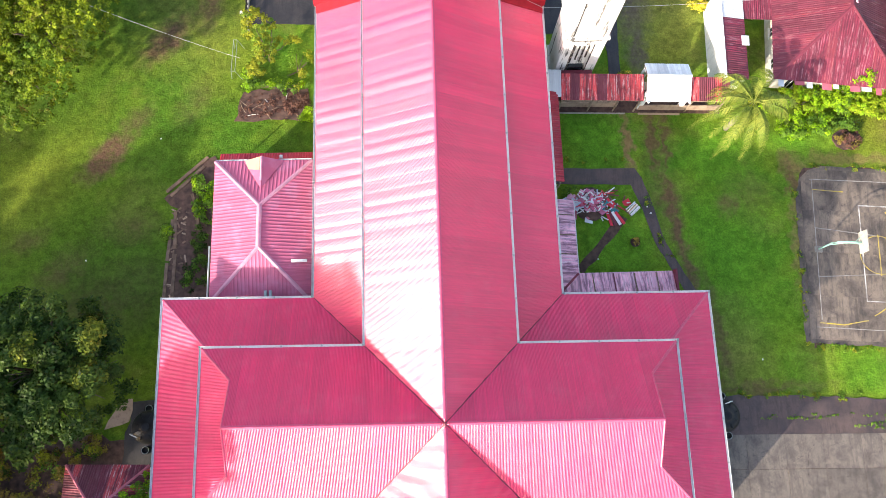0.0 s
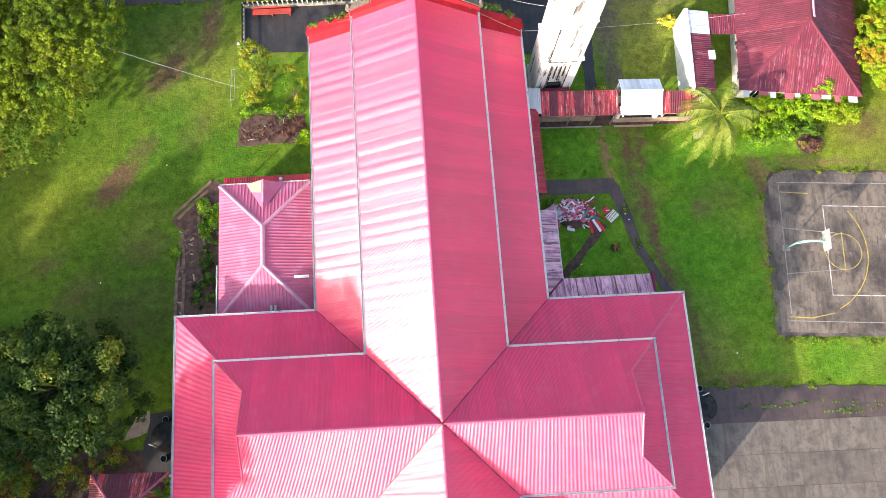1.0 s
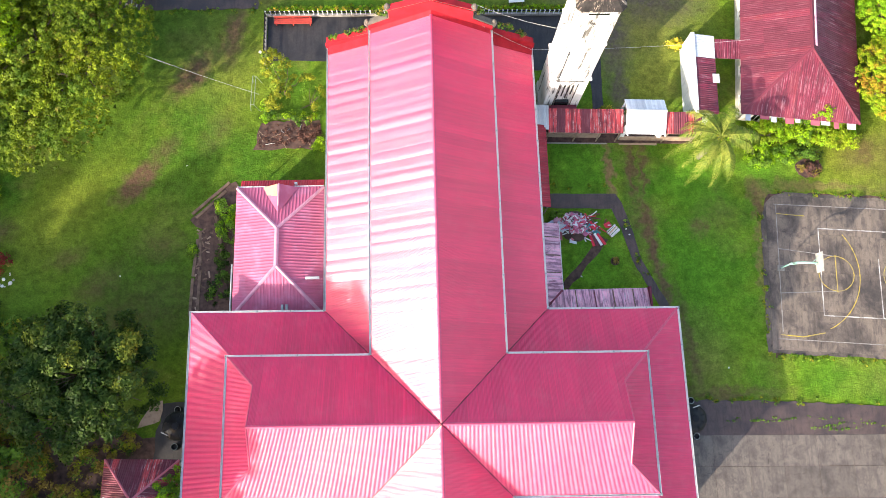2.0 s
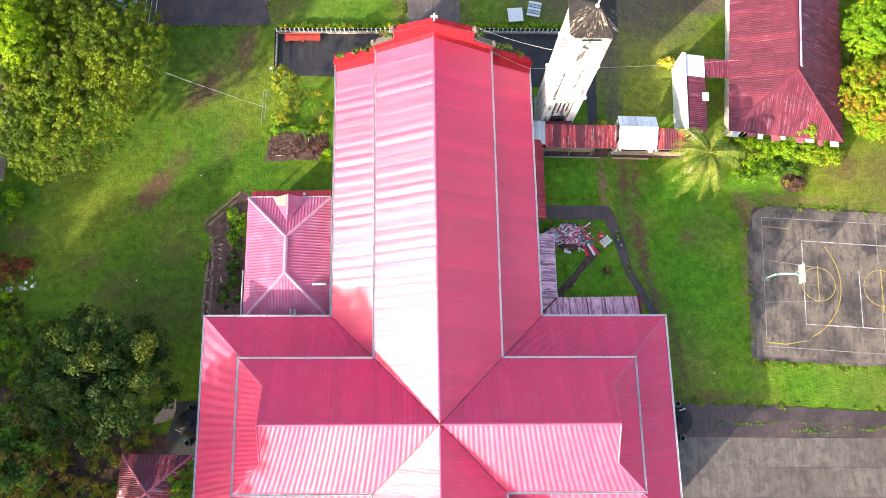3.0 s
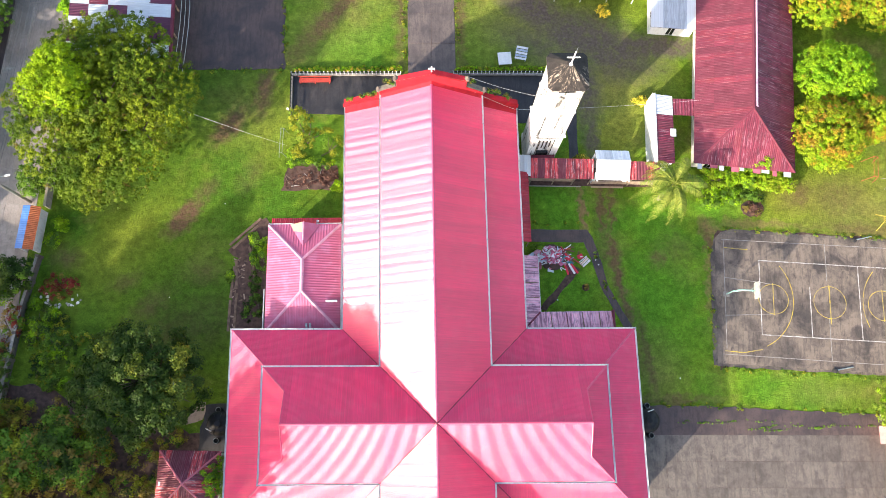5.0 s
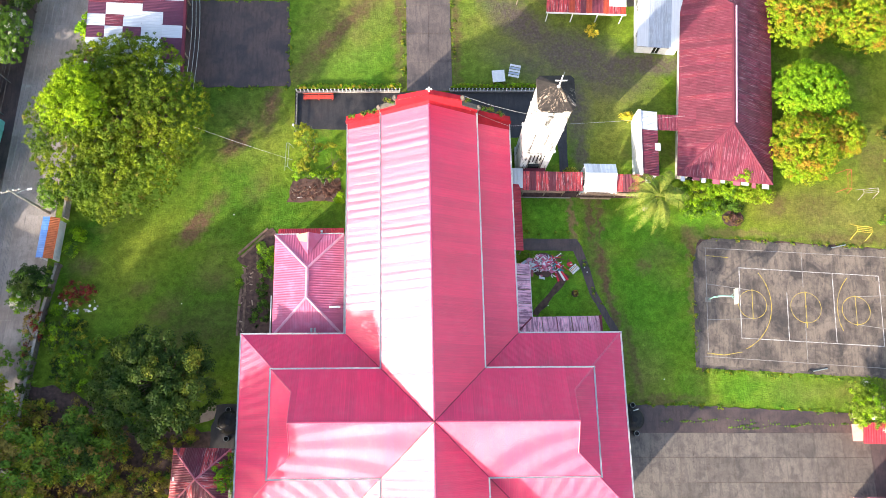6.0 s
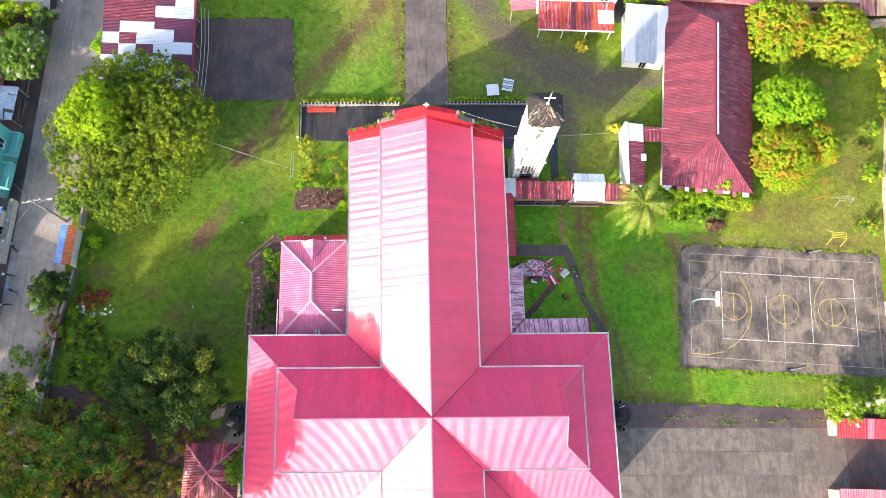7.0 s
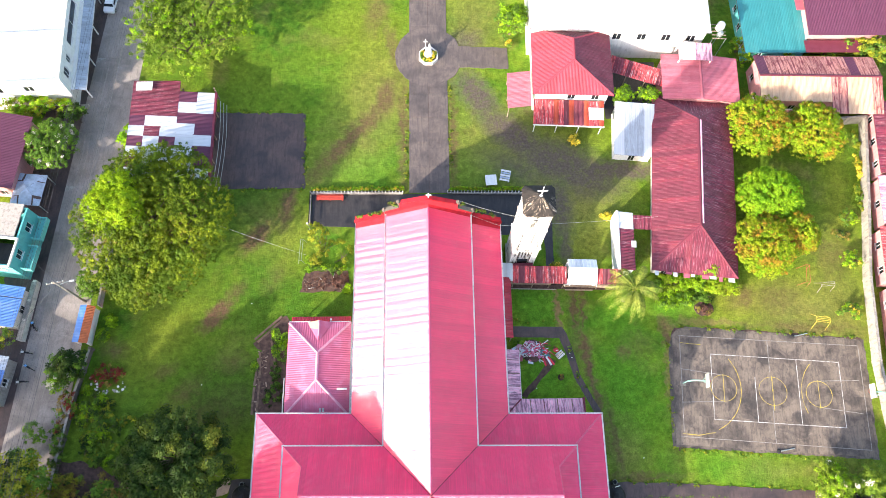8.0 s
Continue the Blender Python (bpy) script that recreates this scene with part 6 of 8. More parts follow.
# row of buildings along the east boundary
for y0, y1, x0, m, nm, lb in ((44.4, 57.0, 68.0, RED_DARK, "row_house", "low row house with a dark red rusted roof"), (36.2, 44.2, 66.4, PALE_PINK, "row_house", "low row house with a pale pink roof"),
                             (27.4, 36.0, 64.8, RED_WORN, "row_house", "low row house with a worn red roof"), (14.0, 27.2, 63.9, PINK_SHEET, "row_house", "low row house with a faded pink roof")):
    t = thing(nm, lb, "house", (x0 + 4.5, (y0 + y1) / 2, 0), -6.0, "row houses")
    hy = (y1 - y0) / 2 - 0.1
    roof(t, [(-4.0, -hy, 3.2), (-4.0, hy, 3.2), (3.5, hy, 4.6), (3.5, -hy, 4.6)], m, sheet=0.85, pitch=0.2, rib=0.04, rows=2)
    ring_walls(t, -3.6, 3.2, -hy + 0.2, hy - 0.2, 3.05, WALL_PINK, 0.2)


def boundary(name, pts, h, material, label, thick=0.2):
    """A free-standing wall with a coping and piers."""
    t = thing(name, label, "wall", (0, 0, 0), 0, "", "structure")
    for (ax_, ay), (bx, by) in zip(pts, pts[1:]):
        d = math.dist((ax_, ay), (bx, by))
        m = pose(ax_, ay, 0, 0, 0, math.degrees(math.atan2(by - ay, bx - ax_)))
        Shape().box(0, d, -thick / 2, thick / 2, -0.2, h, m).make("wall_panel", material, t)
        Shape().box(0, d, -thick / 2 - 0.05, thick / 2 + 0.05, h, h + 0.09, m).make("coping", KERB, t)
        n = max(1, round(d / 3.2))
        for i in range(n):
            Shape().box(i * d / n - 0.17, i * d / n + 0.17, -0.2, 0.2, -0.2, h + 0.18, m).make("pier", material, t, bevel=0.02)
    return t


boundary("boundary_wall_east", [(68.6, 55.2), (66.0, 41.0), (63.6, 29.0), (62.3, 17.0), (62.2, 4.0)], 1.8, WALL_GREY, "tall grey stained boundary wall", 0.3)
boundary("boundary_wall_north_east", [(62.4, 54.7), (68.6, 55.2)], 2.2, WALL_GREY, "grey rendered wall beside the workshop")
boundary("boundary_wall_west", [(-45.4, 40.0), (-45.9, 26.0)], 1.3, WALL_GREY, "low grey boundary wall beside the road")
boundary("boundary_wall_south_west", [(-46.2, 20.0), (-47.4, 14.0), (-48.4, 5.0), (-49.6, -12.0)], 1.1, FRONT_DARK, "low dark boundary wall beside the road")
se = thing("guard_shed", "small shed with a bright red roof", "shed", (54.6, -2.4, 0), -3)
roof(se, [(-4.0, -1.2, 2.7), (4.5, -1.2, 2.7), (4.5, 1.2, 3.2), (-4.0, 1.2, 3.2)], [(RED_STRONG, 2), (PINK_SHEET, 1)], sheet=0.8, pitch=0.2, rib=0.04)
ring_walls(se, -3.7, 4.2, -1.0, 1.0, 2.6, WALL_PINK, 0.2)
s2 = thing("guard_shed", "small shed with a faded red roof", "shed", (54.0, -12.2, 0), -3)
roof(s2, [(-4.6, -2.6, 2.7), (5, -2.6, 2.7), (5, 2.6, 3.5), (-4.6, 2.6, 3.5)], PINK_SHEET, sheet=0.8, pitch=0.2, rib=0.04)
ring_walls(s2, -4.3, 4.7, -2.3, 2.3, 2.6, WALL_PINK, 0.2)

# pavilion by the thicket
pv = thing("pavilion", "small pavilion with a rusted red pyramid roof", "pavilion", (-26.5, -5.6, 0), -2)
hx = 3.25
for a, b in (((-hx, -hx), (hx, -hx)), ((hx, -hx), (hx, hx)), ((hx, hx), (-hx, hx)), ((-hx, hx), (-hx, -hx))):
    roof(pv, [(*a, 3.2), (*b, 3.2), (0, 0, 5.1)], [(RED_WORN, 1), (RED_DARK, 2), (RED_OLD, 1)], sheet=0.75, pitch=0.19, rib=0.04, tilt=0.03)
    cap(pv, (*a, 3.2), (0, 0, 5.1), PINK_SHEET, 0.10, 0.05, "hip_cap")
    Shape().box(a[0] * 0.9 - 0.09, a[0] * 0.9 + 0.09, a[1] * 0.9 - 0.09, a[1] * 0.9 + 0.09, -0.1, 3.25).make("post", WALL_WHITE, pv)
Shape().box(-3.0, -1.9, -0.3, 0.1, 3.45, 3.5).make("loose_sheet", WHITE_SHEET, pv, "loose white sheet")
Shape().box(-2.9, 2.9, -2.9, 2.9, -0.1, 0.12).make("floor_slab", KERB, pv)

# ---- west side of the site ----
sh_ = thing("open_shed", "long open shed roofed with patched sheets", "shed", (-37.7, 51.9, 0), 1.0)
roof(sh_, [(5.7, -8.0, 3.5), (5.7, 6.6, 3.5), (0.6, 6.6, 4.2), (0.6, -8.0, 4.2)], [(WHITE_SHEET, 6), (PURPLE, 4), (GREY_SHEET, 1)], sheet=1.75, pitch=0.22, rib=0.03, rows=2, tilt=0.05, patch=True)
roof(sh_, [(-6.0, -8.0, 5.0), (-6.0, 2.2, 5.0), (0.62, 2.2, 4.22), (0.62, -8.0, 4.22)], [(WHITE_SHEET, 6), (PURPLE, 4), (RED_DARK, 1)], sheet=1.75, pitch=0.22, rib=0.03, rows=3, tilt=0.05, patch=True)
roof(sh_, [(-6.0, 2.2, 5.0), (-6.0, 8.0, 5.0), (0.62, 8.4, 4.22), (0.62, 2.2, 4.22)], [(RED_OLD, 3), (ORANGE_RED, 0.6), (RED_DARK, 3)], sheet=0.9, pitch=0.2, rib=0.04, rows=1, tilt=0.03)
Shape().box(5.7, 6.0, -8.1, 6.7, 3.1, 3.6).make("fascia", RED_DARK, sh_)
for y in (-7.5, -3.5, 0.5, 4.5, 7.6):
    for x in (-5.7, 0.6, 5.4):
        Shape().box(x - 0.09, x + 0.09, y - 0.09, y + 0.09, -0.1, 3.35).make("post", WOOD, sh_)
for i in range(3):
    Shape().tube([(6.3 + 0.35 * i + (0.4 * math.sin((y + 8) / 15 * math.pi)), y, 2.9 - 0.5 * i) for y in (-9.0, -6, -3, 0, 3, 5.5)], 0.04, 6).make("rail", METAL_GREY, sh_)
Shape().box(-5.6, -3.2, 6.3, 7.8, 5.02, 5.06).make("patch_sheet", WHITE_SHEET, sh_)

# village side of the road
wb = thing("white_block", "white rendered block with a flat roof", "building", (-53.9, 58.7, 0), 3.8)
wall(wb, (-17, 0), (0, 0), -0.05, 6.7, 0.3, WALL_WHITE, [(2.0, 3.4, 4.2, 5.6), (6.5, 7.9, 4.2, 5.6), (11.0, 12.4, 4.2, 5.6)])
wall(wb, (0, 0.3), (0, 25.7), -0.05, 6.7, 0.3, WALL_WHITE, [(1.6, 3.0, 4.0, 5.9), (4.2, 5.3, 4.2, 5.7), (7.2, 15.2, 4.4, 6.1), (16.2, 24.2, 4.4, 6.1)])
wall(wb, (0, 26), (-17, 26), -0.05, 6.7, 0.3, WALL_WHITE)
wall(wb, (-17, 25.7), (-17, 0.3), -0.05, 6.7, 0.3, WALL_WHITE)
Shape().box(-17.1, 0.1, -0.1, 26.1, 6.7, 6.95).make("roof_slab", WALL_WHITE, wb, bevel=0.04)
for x0, x1, y0, y1 in ((-17.1, 0.1, -0.1, 0.12), (-0.15, 0.1, 0.13, 26.1), (-12.4, -12.1, 8.5, 26.0), (-12.1, -0.2, 8.4, 8.6)):
    Shape().box(x0, x1, y0, y1, 6.955, 7.3 if x1 - x0 < 1 or y0 > 1 else 7.2).make("parapet", WALL_WHITE, wb, bevel=0.03)
Shape().box(0.02, 0.55, 0.6, 25.8, 3.25, 3.42).make("ledge", WALL_WHITE, wb, bevel=0.02)
roof(wb, [(1.9, 0.8, 2.75), (1.9, 25.8, 2.75), (0.5, 25.8, 3.15), (0.5, 0.8, 3.15)], GREY_SHEET, sheet=1.4, pitch=0.28, rib=0.012)
gutter(wb, (2.0, 0.8, 2.62), (2.0, 25.8, 2.62), WHITE_PAINT, 0.14, 0.12)
for y in (1.2, 7.0, 13.0, 19.0, 25.2):
    Shape().box(1.7, 1.85, y - 0.08, y + 0.08, -0.1, 2.7).make("post", WALL_WHITE, wb)
Shape().box(0.4, 1.5, -0.9, -0.2, -0.1, 0.5).make("step", KERB, wb, bevel=0.02)
p1 = thing("village_house", "village house with a dark purple-brown roof", "house", (-63.0, 48.8, 0), -5, "village houses")
roof(p1, [(4.4, -6.0, 4.4), (4.4, 5.6, 4.4), (-5.0, 5.6, 6.2), (-5.0, -6.0, 6.2)], PURPLE, sheet=1.0, pitch=0.25, rib=0.03)
ring_walls(p1, -4.6, 4.0, -5.6, 5.2, 4.2, WALL_PINK, 0.2)
tt = thing("market_tent", "small square tent with a grey-blue tarpaulin", "tent", (-57.6, 43.0, 0), -5)
for a, b in (((-2.1, -2.4), (2.1, -2.4)), ((2.1, -2.4), (2.1, 2.4)), ((2.1, 2.4), (-2.1, 2.4)), ((-2.1, 2.4), (-2.1, -2.4))):
    roof(tt, [(*a, 2.8), (*b, 2.8), (0, 0, 3.5)], TARP, sheet=2.2, pitch=1.1, rib=0.05, bow=-0.05, deck=False)
    Shape().box(a[0] * 0.95 - 0.05, a[0] * 0.95 + 0.05, a[1] * 0.95 - 0.05, a[1] * 0.95 + 0.05, -0.1, 2.75).make("pole", METAL_GREY, tt)
te = thing("village_house", "two-storey house with teal walls and balconies", "house", (-59.3, 35.0, 0), -7, "village houses")
ring_walls(te, -5.0, 3.4, -4.4, 4.2, 5.9, WALL_TEAL, 0.25, 2.6, (1.3, 3.6, 5.0), False)
Shape().box(-5.2, 2.9, -0.3, 4.6, 5.9, 6.1).make("roof_slab", ROOF_SLAB, te, bevel=0.03)
# near-black floor paints the dark interior of the open frame
Shape().box(-4.7, 3.1, -4.1, -0.35, 2.75, 2.95).make("floor_slab", YARD, te)
for x0, x1, y0, y1 in ((-5.2, 3.6, -4.7, -4.38), (-5.2, 3.6, -0.62, -0.32), (-1.2, -0.9, -4.37, -0.63), (3.3, 3.6, -4.37, -0.63), (-5.2, -4.9, -4.37, -0.63)):
    Shape().box(x0, x1, y0, y1, 5.91, 6.18).make("roof_beam", STONE_WHITE, te, bevel=0.02)
for x0, y0, ln2, a in ((-3.6, 2.2, 2.6, -55), (-4.2, 0.8, 1.4, 5), (-2.0, 3.4, 1.8, 20)):
    for k2 in range(3):
        Shape().box(-ln2 / 2, ln2 / 2, -0.06 + 0.16 * k2, 0.06 + 0.16 * k2, 6.1, 6.2, pose(x0, y0, 0.02, 0, 0, a)).make("roof_lumber", OLD_PLANK, te)
for y0, y1 in ((-3.9, -0.4), (0.6, 3.9)):
    Shape().box(3.66, 5.1, y0, y1, 2.7, 2.85).make("balcony", WALL_TEAL, te)
    Shape().box(4.98, 5.1, y0, y1, 2.85, 3.7).make("balustrade", WALL_TEAL, te)
    Shape().box(3.66, 4.98, y0, y0 + 0.12, 2.85, 3.7).make("balustrade", WALL_TEAL, te)
    Shape().box(3.66, 4.98, y1 - 0.12, y1, 2.85, 3.7).make("balustrade", WALL_TEAL, te)
bl = thing("village_house", "low house with a bright blue sheet roof", "house", (-59.6, 25.6, 0), -7, "village houses")
roof(bl, [(3.9, -2.6, 2.9), (3.9, 1.4, 2.9), (-4, 1.4, 3.8), (-4, -2.6, 3.8)], BLUE_SHEET, sheet=0.9, pitch=0.2, rib=0.03)
roof(bl, [(3.9, 1.5, 2.9), (3.9, 3.1, 2.9), (-4, 3.1, 3.8), (-4, 1.5, 3.8)], [(BLUE_SHEET, 1), (PALE_PINK, 1), (GREY_SHEET, 1)], sheet=0.8, pitch=0.2, rib=0.03)
ring_walls(bl, -3.7, 3.6, -2.3, 2.8, 2.8, WALL_CREAM, 0.2)
b2 = thing("village_house", "low house with a grey zinc roof", "house", (-60.0, 16.5, 0), -7, "village houses")
roof(b2, [(3.9, -4.0, 2.9), (3.9, 2.6, 2.9), (-4, 2.6, 3.8), (-4, -4.0, 3.8)], [(GREY_SHEET, 3), (BLUE_SHEET, 1)], sheet=0.9, pitch=0.2, rib=0.03, rows=2)
ring_walls(b2, -3.7, 3.6, -3.7, 2.3, 2.8, WALL_GREY, 0.2)
boundary("roadside_wall", [(-55.2, 29.6), (-55.9, 21.2)], 1.2, WALL_CREAM, "low cream wall along the road", 0.6)
ks = thing("waiting_shed", "roadside shed roofed in blue and orange", "shed", (-47.0, 23.1, 0), -4.5)
roof(ks, [(-0.95, -2.6, 2.35), (-0.95, 2.6, 2.35), (0, 2.6, 2.6), (0, -2.6, 2.6)], BLUE_SHEET, sheet=0.9, pitch=0.2, rib=0.02)
roof(ks, [(1.0, -2.6, 2.2), (1.0, 2.6, 2.2), (0, 2.6, 2.6), (0, -2.6, 2.6)], TERRACOTTA, sheet=0.9, pitch=0.22, rib=0.05)
Shape().box(0.55, 0.75, -2.5, 2.5, -0.1, 2.2).make("back_wall", WALL_WHITE, ks)
for y in (-2.4, 2.4):
    Shape().box(-0.85, -0.7, y - 0.07, y + 0.07, -0.1, 2.3).make("post", WHITE_PAINT, ks)


# ---- trees ----
def lobes_round(r, h, n, seed, base=0.0, core=0.62):
    """Lobes filling a broad crown of radius r (x, y) between base and h."""
    g = random.Random(seed)
    out = [((0, 0, base + (h - base) * 0.55), (r[0] * core, r[1] * core, (h - base) * 0.45))]
    for i in range(n):
        a = 2 * math.pi * (i + g.uniform(-0.25, 0.25)) / n
        q = g.uniform(0.52, 0.66)
        s = g.uniform(0.40, 0.52)
        out.append(((r[0] * q * math.cos(a), r[1] * q * math.sin(a), base + (h - base) * g.uniform(0.35, 0.55)), (r[0] * s, r[1] * s, (h - base) * g.uniform(0.30, 0.40))))
    return out


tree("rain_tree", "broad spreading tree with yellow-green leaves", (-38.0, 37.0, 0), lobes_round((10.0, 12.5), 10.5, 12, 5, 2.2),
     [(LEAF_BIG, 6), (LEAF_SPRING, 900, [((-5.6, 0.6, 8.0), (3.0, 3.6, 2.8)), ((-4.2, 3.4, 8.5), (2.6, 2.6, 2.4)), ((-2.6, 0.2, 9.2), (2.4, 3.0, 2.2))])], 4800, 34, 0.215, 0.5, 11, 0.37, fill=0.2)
tree("rain_tree", "open spreading tree with pale green leaves", (-36.2, 69.6, 0), lobes_round((9.2, 9.2), 10.0, 12, 6, 2.5, 0.5),
     [(LEAF_OPEN, 4), (LEAF_LIME, 0.7)], 800, 55, 0.25, 0.4, 12, 0.55, fill=0.35)
# the dark tree's sunlit clumps are painted with lighter leaves on chosen lobes
tree("shade_tree", "dense dark green tree beside the lawn", (-31.6, 4.9, 0), lobes_round((7.0, 6.7), 9.0, 13, 7, 1.8, 0.5),
     [(LEAF_DARK, 6), (LEAF_SUNLIT, 34, [((4.2, 2.6, 6.6), (1.0, 1.0, 0.7)), ((4.5, -0.4, 6.2), (1.3, 0.9, 0.7)), ((0.6, 1.6, 8.2), (0.9, 0.7, 0.5)), ((-1.6, -2.6, 6.6), (1.0, 0.7, 0.5)), ((-3.6, 3.8, 6.4), (0.7, 0.7, 0.5))])], 330, 95, 0.36, 0.35, 13, 0.78, fill=0.15, low_clump=0.45)
tree("flowering_tree", "round flowering tree with pale blossoms", (-55.4, 50.2, 0), lobes_round((4.0, 3.9), 5.6, 8, 8, 1.2, 0.78),
     [(LEAF_MID, 6), (PETAL_PALE, 0.28)], 620, 55, 0.17, 0.2, 14, 0.36, fill=0.1)
for i, (x, y, rx, ry, h, flush) in enumerate(((50.4, 52.6, 4.8, 4.9, 7.2, 0.9), (58.7, 51.5, 4.4, 4.8, 7.0, 0.9), (50.0, 41.0, 5.0, 4.2, 7.2, 0.2), (48.2, 33.3, 4.4, 4.5, 7.0, 1.5), (53.2, 35.4, 3.2, 3.3, 6.2, 0.9))):
    tree("mango_tree", "round mango tree with orange young leaves" if flush > 1 else "round mango tree with bright green leaves", (x, y, 0), lobes_round((rx, ry), h, 11, 40 + i, 0.9, 0.84),
         [(LEAF_MANGO if flush > 0.5 else LEAF_MANGO_GREEN, 4), (LEAF_LIME, 0.6)], 1500, 52, 0.155, 0.25, 50 + i, 0.33, group="mango trees", fill=0.05)
tree("shade_tree", "tall dark tree in the thicket", (-47.5, -4.5, 0), lobes_round((5.5, 5.0), 7.0, 7, 9, 1.4), [(LEAF_OLIVE, 2), (LEAF_BROWN, 1), (LEAF_MID, 2)], 210, 65, 0.38, 0.28, 61, 0.85)
tree("shade_tree", "dark ragged tree in the thicket", (-40.5, -2.4, 0), lobes_round((4.6, 4.2), 6.0, 7, 10, 1.2), [(LEAF_MID, 3), (LEAF_BROWN, 1), (LEAF_DARK, 1)], 170, 65, 0.36, 0.25, 62, 0.8)
tree("shade_tree", "olive green tree beside the road", (-52.0, 3.0, 0), lobes_round((4.2, 3.6), 5.5, 6, 11, 1.0), [(LEAF_OLIVE, 2), (LEAF_MID, 1), (LEAF_DARK, 1)], 130, 50, 0.36, 0.22, 63, 0.75)
# unseen tall trees south-west of the site, added to shade the west lawn and transept
for i, (x, y, h, r) in enumerate(((-62, -12, 20, 6.3), (-53, -17, 18, 8.0), (-35, -15.8, 22, 5.5), (-72, -6, 18, 7.0))):
    tree("unseen_tall_tree", "tall dark broad tree out of view, there for its shade", (x, y, 0), lobes_round((r, r), h, 8, 80 + i, 4.0), [(LEAF_DARK, 3), (LEAF_MID, 1)], 480, 50, 0.6, 0.5, 90 + i, 1.1, group="tall trees")
tree("small_tree", "small round green tree by the shed", (30.4, 58.6, 0), lobes_round((1.8, 1.7), 4.2, 5, 12, 1.4), [(LEAF_LIME, 2), (LEAF_MID, 2)], 150, 50, 0.16, 0.12, 64, 0.34)
tree("small_tree", "small leafy green tree by the shed", (34.3, 58.7, 0), lobes_round((1.9, 1.4), 4.2, 5, 13, 1.6), [(LEAF_LIME, 2), (LEAF_MID, 2)], 140, 50, 0.16, 0.12, 65, 0.34)
tree("small_tree", "bright green tree beside a house", (13.7, 72.0, 0), lobes_round((2.9, 3.4), 5.6, 6, 14, 1.2), [(LEAF_LIME, 2), (LEAF_MID, 2)], 110, 50, 0.28, 0.18, 66, 0.6)
tree("small_tree", "spreading olive tree behind the workshop", (71.5, 67.0, 0), lobes_round((4.4, 3.2), 5.0, 6, 15, 1.0), [(LEAF_OLIVE, 2), (LEAF_MID, 2)], 130, 50, 0.3, 0.18, 67, 0.65)
tree("small_tree", "pale round tree by the driveway", (52.2, 1.0, 0), lobes_round((2.9, 3.4), 4.6, 6, 16, 0.8), [(LEAF_OPEN, 3), (LEAF_LIME, 1), (PETAL_PALE, 0.15)], 420, 50, 0.17, 0.15, 68, 0.4)
tree("small_tree", "green round tree by the driveway", (57.4, 0.9, 0), lobes_round((2.5, 2.6), 4.0, 6, 17, 0.8), [(LEAF_OPEN, 3), (LEAF_MID, 1), (PETAL_PALE, 0.12)], 340, 50, 0.17, 0.15, 69, 0.4)
tree("small_tree", "dark bushy tree at the roadside", (-48.0, 17.4, 0), lobes_round((2.7, 2.5), 4.6, 6, 18, 0.8), [(LEAF_DARK, 3), (LEAF_MID, 1)], 95, 55, 0.3, 0.15, 70, 0.6)
tree("small_tree", "pale green feathery tree at the roadside", (-49.4, 15.6, 0), lobes_round((1.9, 1.7), 3.8, 5, 19, 0.9), [(LEAF_MID, 1), (PETAL_PALE, 0.35), (LEAF_LIME, 1)], 60, 50, 0.24, 0.1, 71, 0.5)
tree("small_tree", "grey-green tree below the big crown", (-46.8, 28.6, 0), lobes_round((1.9, 2.3), 4.5, 5, 20, 1.0), [(LEAF_MID, 3)], 60, 50, 0.26, 0.12, 72, 0.5)
tree("small_tree", "round shrub tree beside the pavilion", (-23.9, -5.2, 0), lobes_round((1.5, 2.4), 5.0, 6, 21, 0.6), [(LEAF_MID, 3), (LEAF_LIME, 1.5)], 190, 50, 0.17, 0.1, 73, 0.36)
tree("small_tree", "leafy tree beside the open shed", (-43.9, 51.0, 0), lobes_round((1.5, 2.2), 5.4, 4, 22, 2.0), [(LEAF_LIME, 3)], 40, 50, 0.34, 0.12, 74, 0.5)
tree("small_tree", "tall pale trees beside the white block", (-59.5, 57.0, 0), lobes_round((5.5, 1.9), 4.5, 7, 23, 0.8), [(LEAF_LIME, 2), (LEAF_OLIVE, 1.4)], 130, 50, 0.26, 0.15, 75, 0.5)
tree("small_tree", "dark green tree below the white block", (-53.2, 55.6, 0), lobes_round((1.9, 1.8), 4.2, 5, 24, 0.8), [(LEAF_DARK, 2), (LEAF_MID, 1)], 50, 50, 0.26, 0.12, 76, 0.5)
tree("small_tree", "drooping yellow-green tree in the garden plot", (-15.2, 34.2, 0), [((-0.6, 1.2, 4.4), (1.1, 1.5, 1.4)), ((0.2, -0.8, 3.4), (1.0, 1.5, 1.2)), ((2.2, 0.2, 3.2), (1.3, 0.35, 0.5)), ((-0.7, -2.2, 2.6), (0.8, 1.0, 1.0)), ((0.8, 1.6, 3.8), (0.7, 0.5, 0.6))],
     [(LEAF_OLIVE, 3), (LEAF_OPEN, 1.2)], 170, 46, 0.16, 0.12, 77, 0.30)


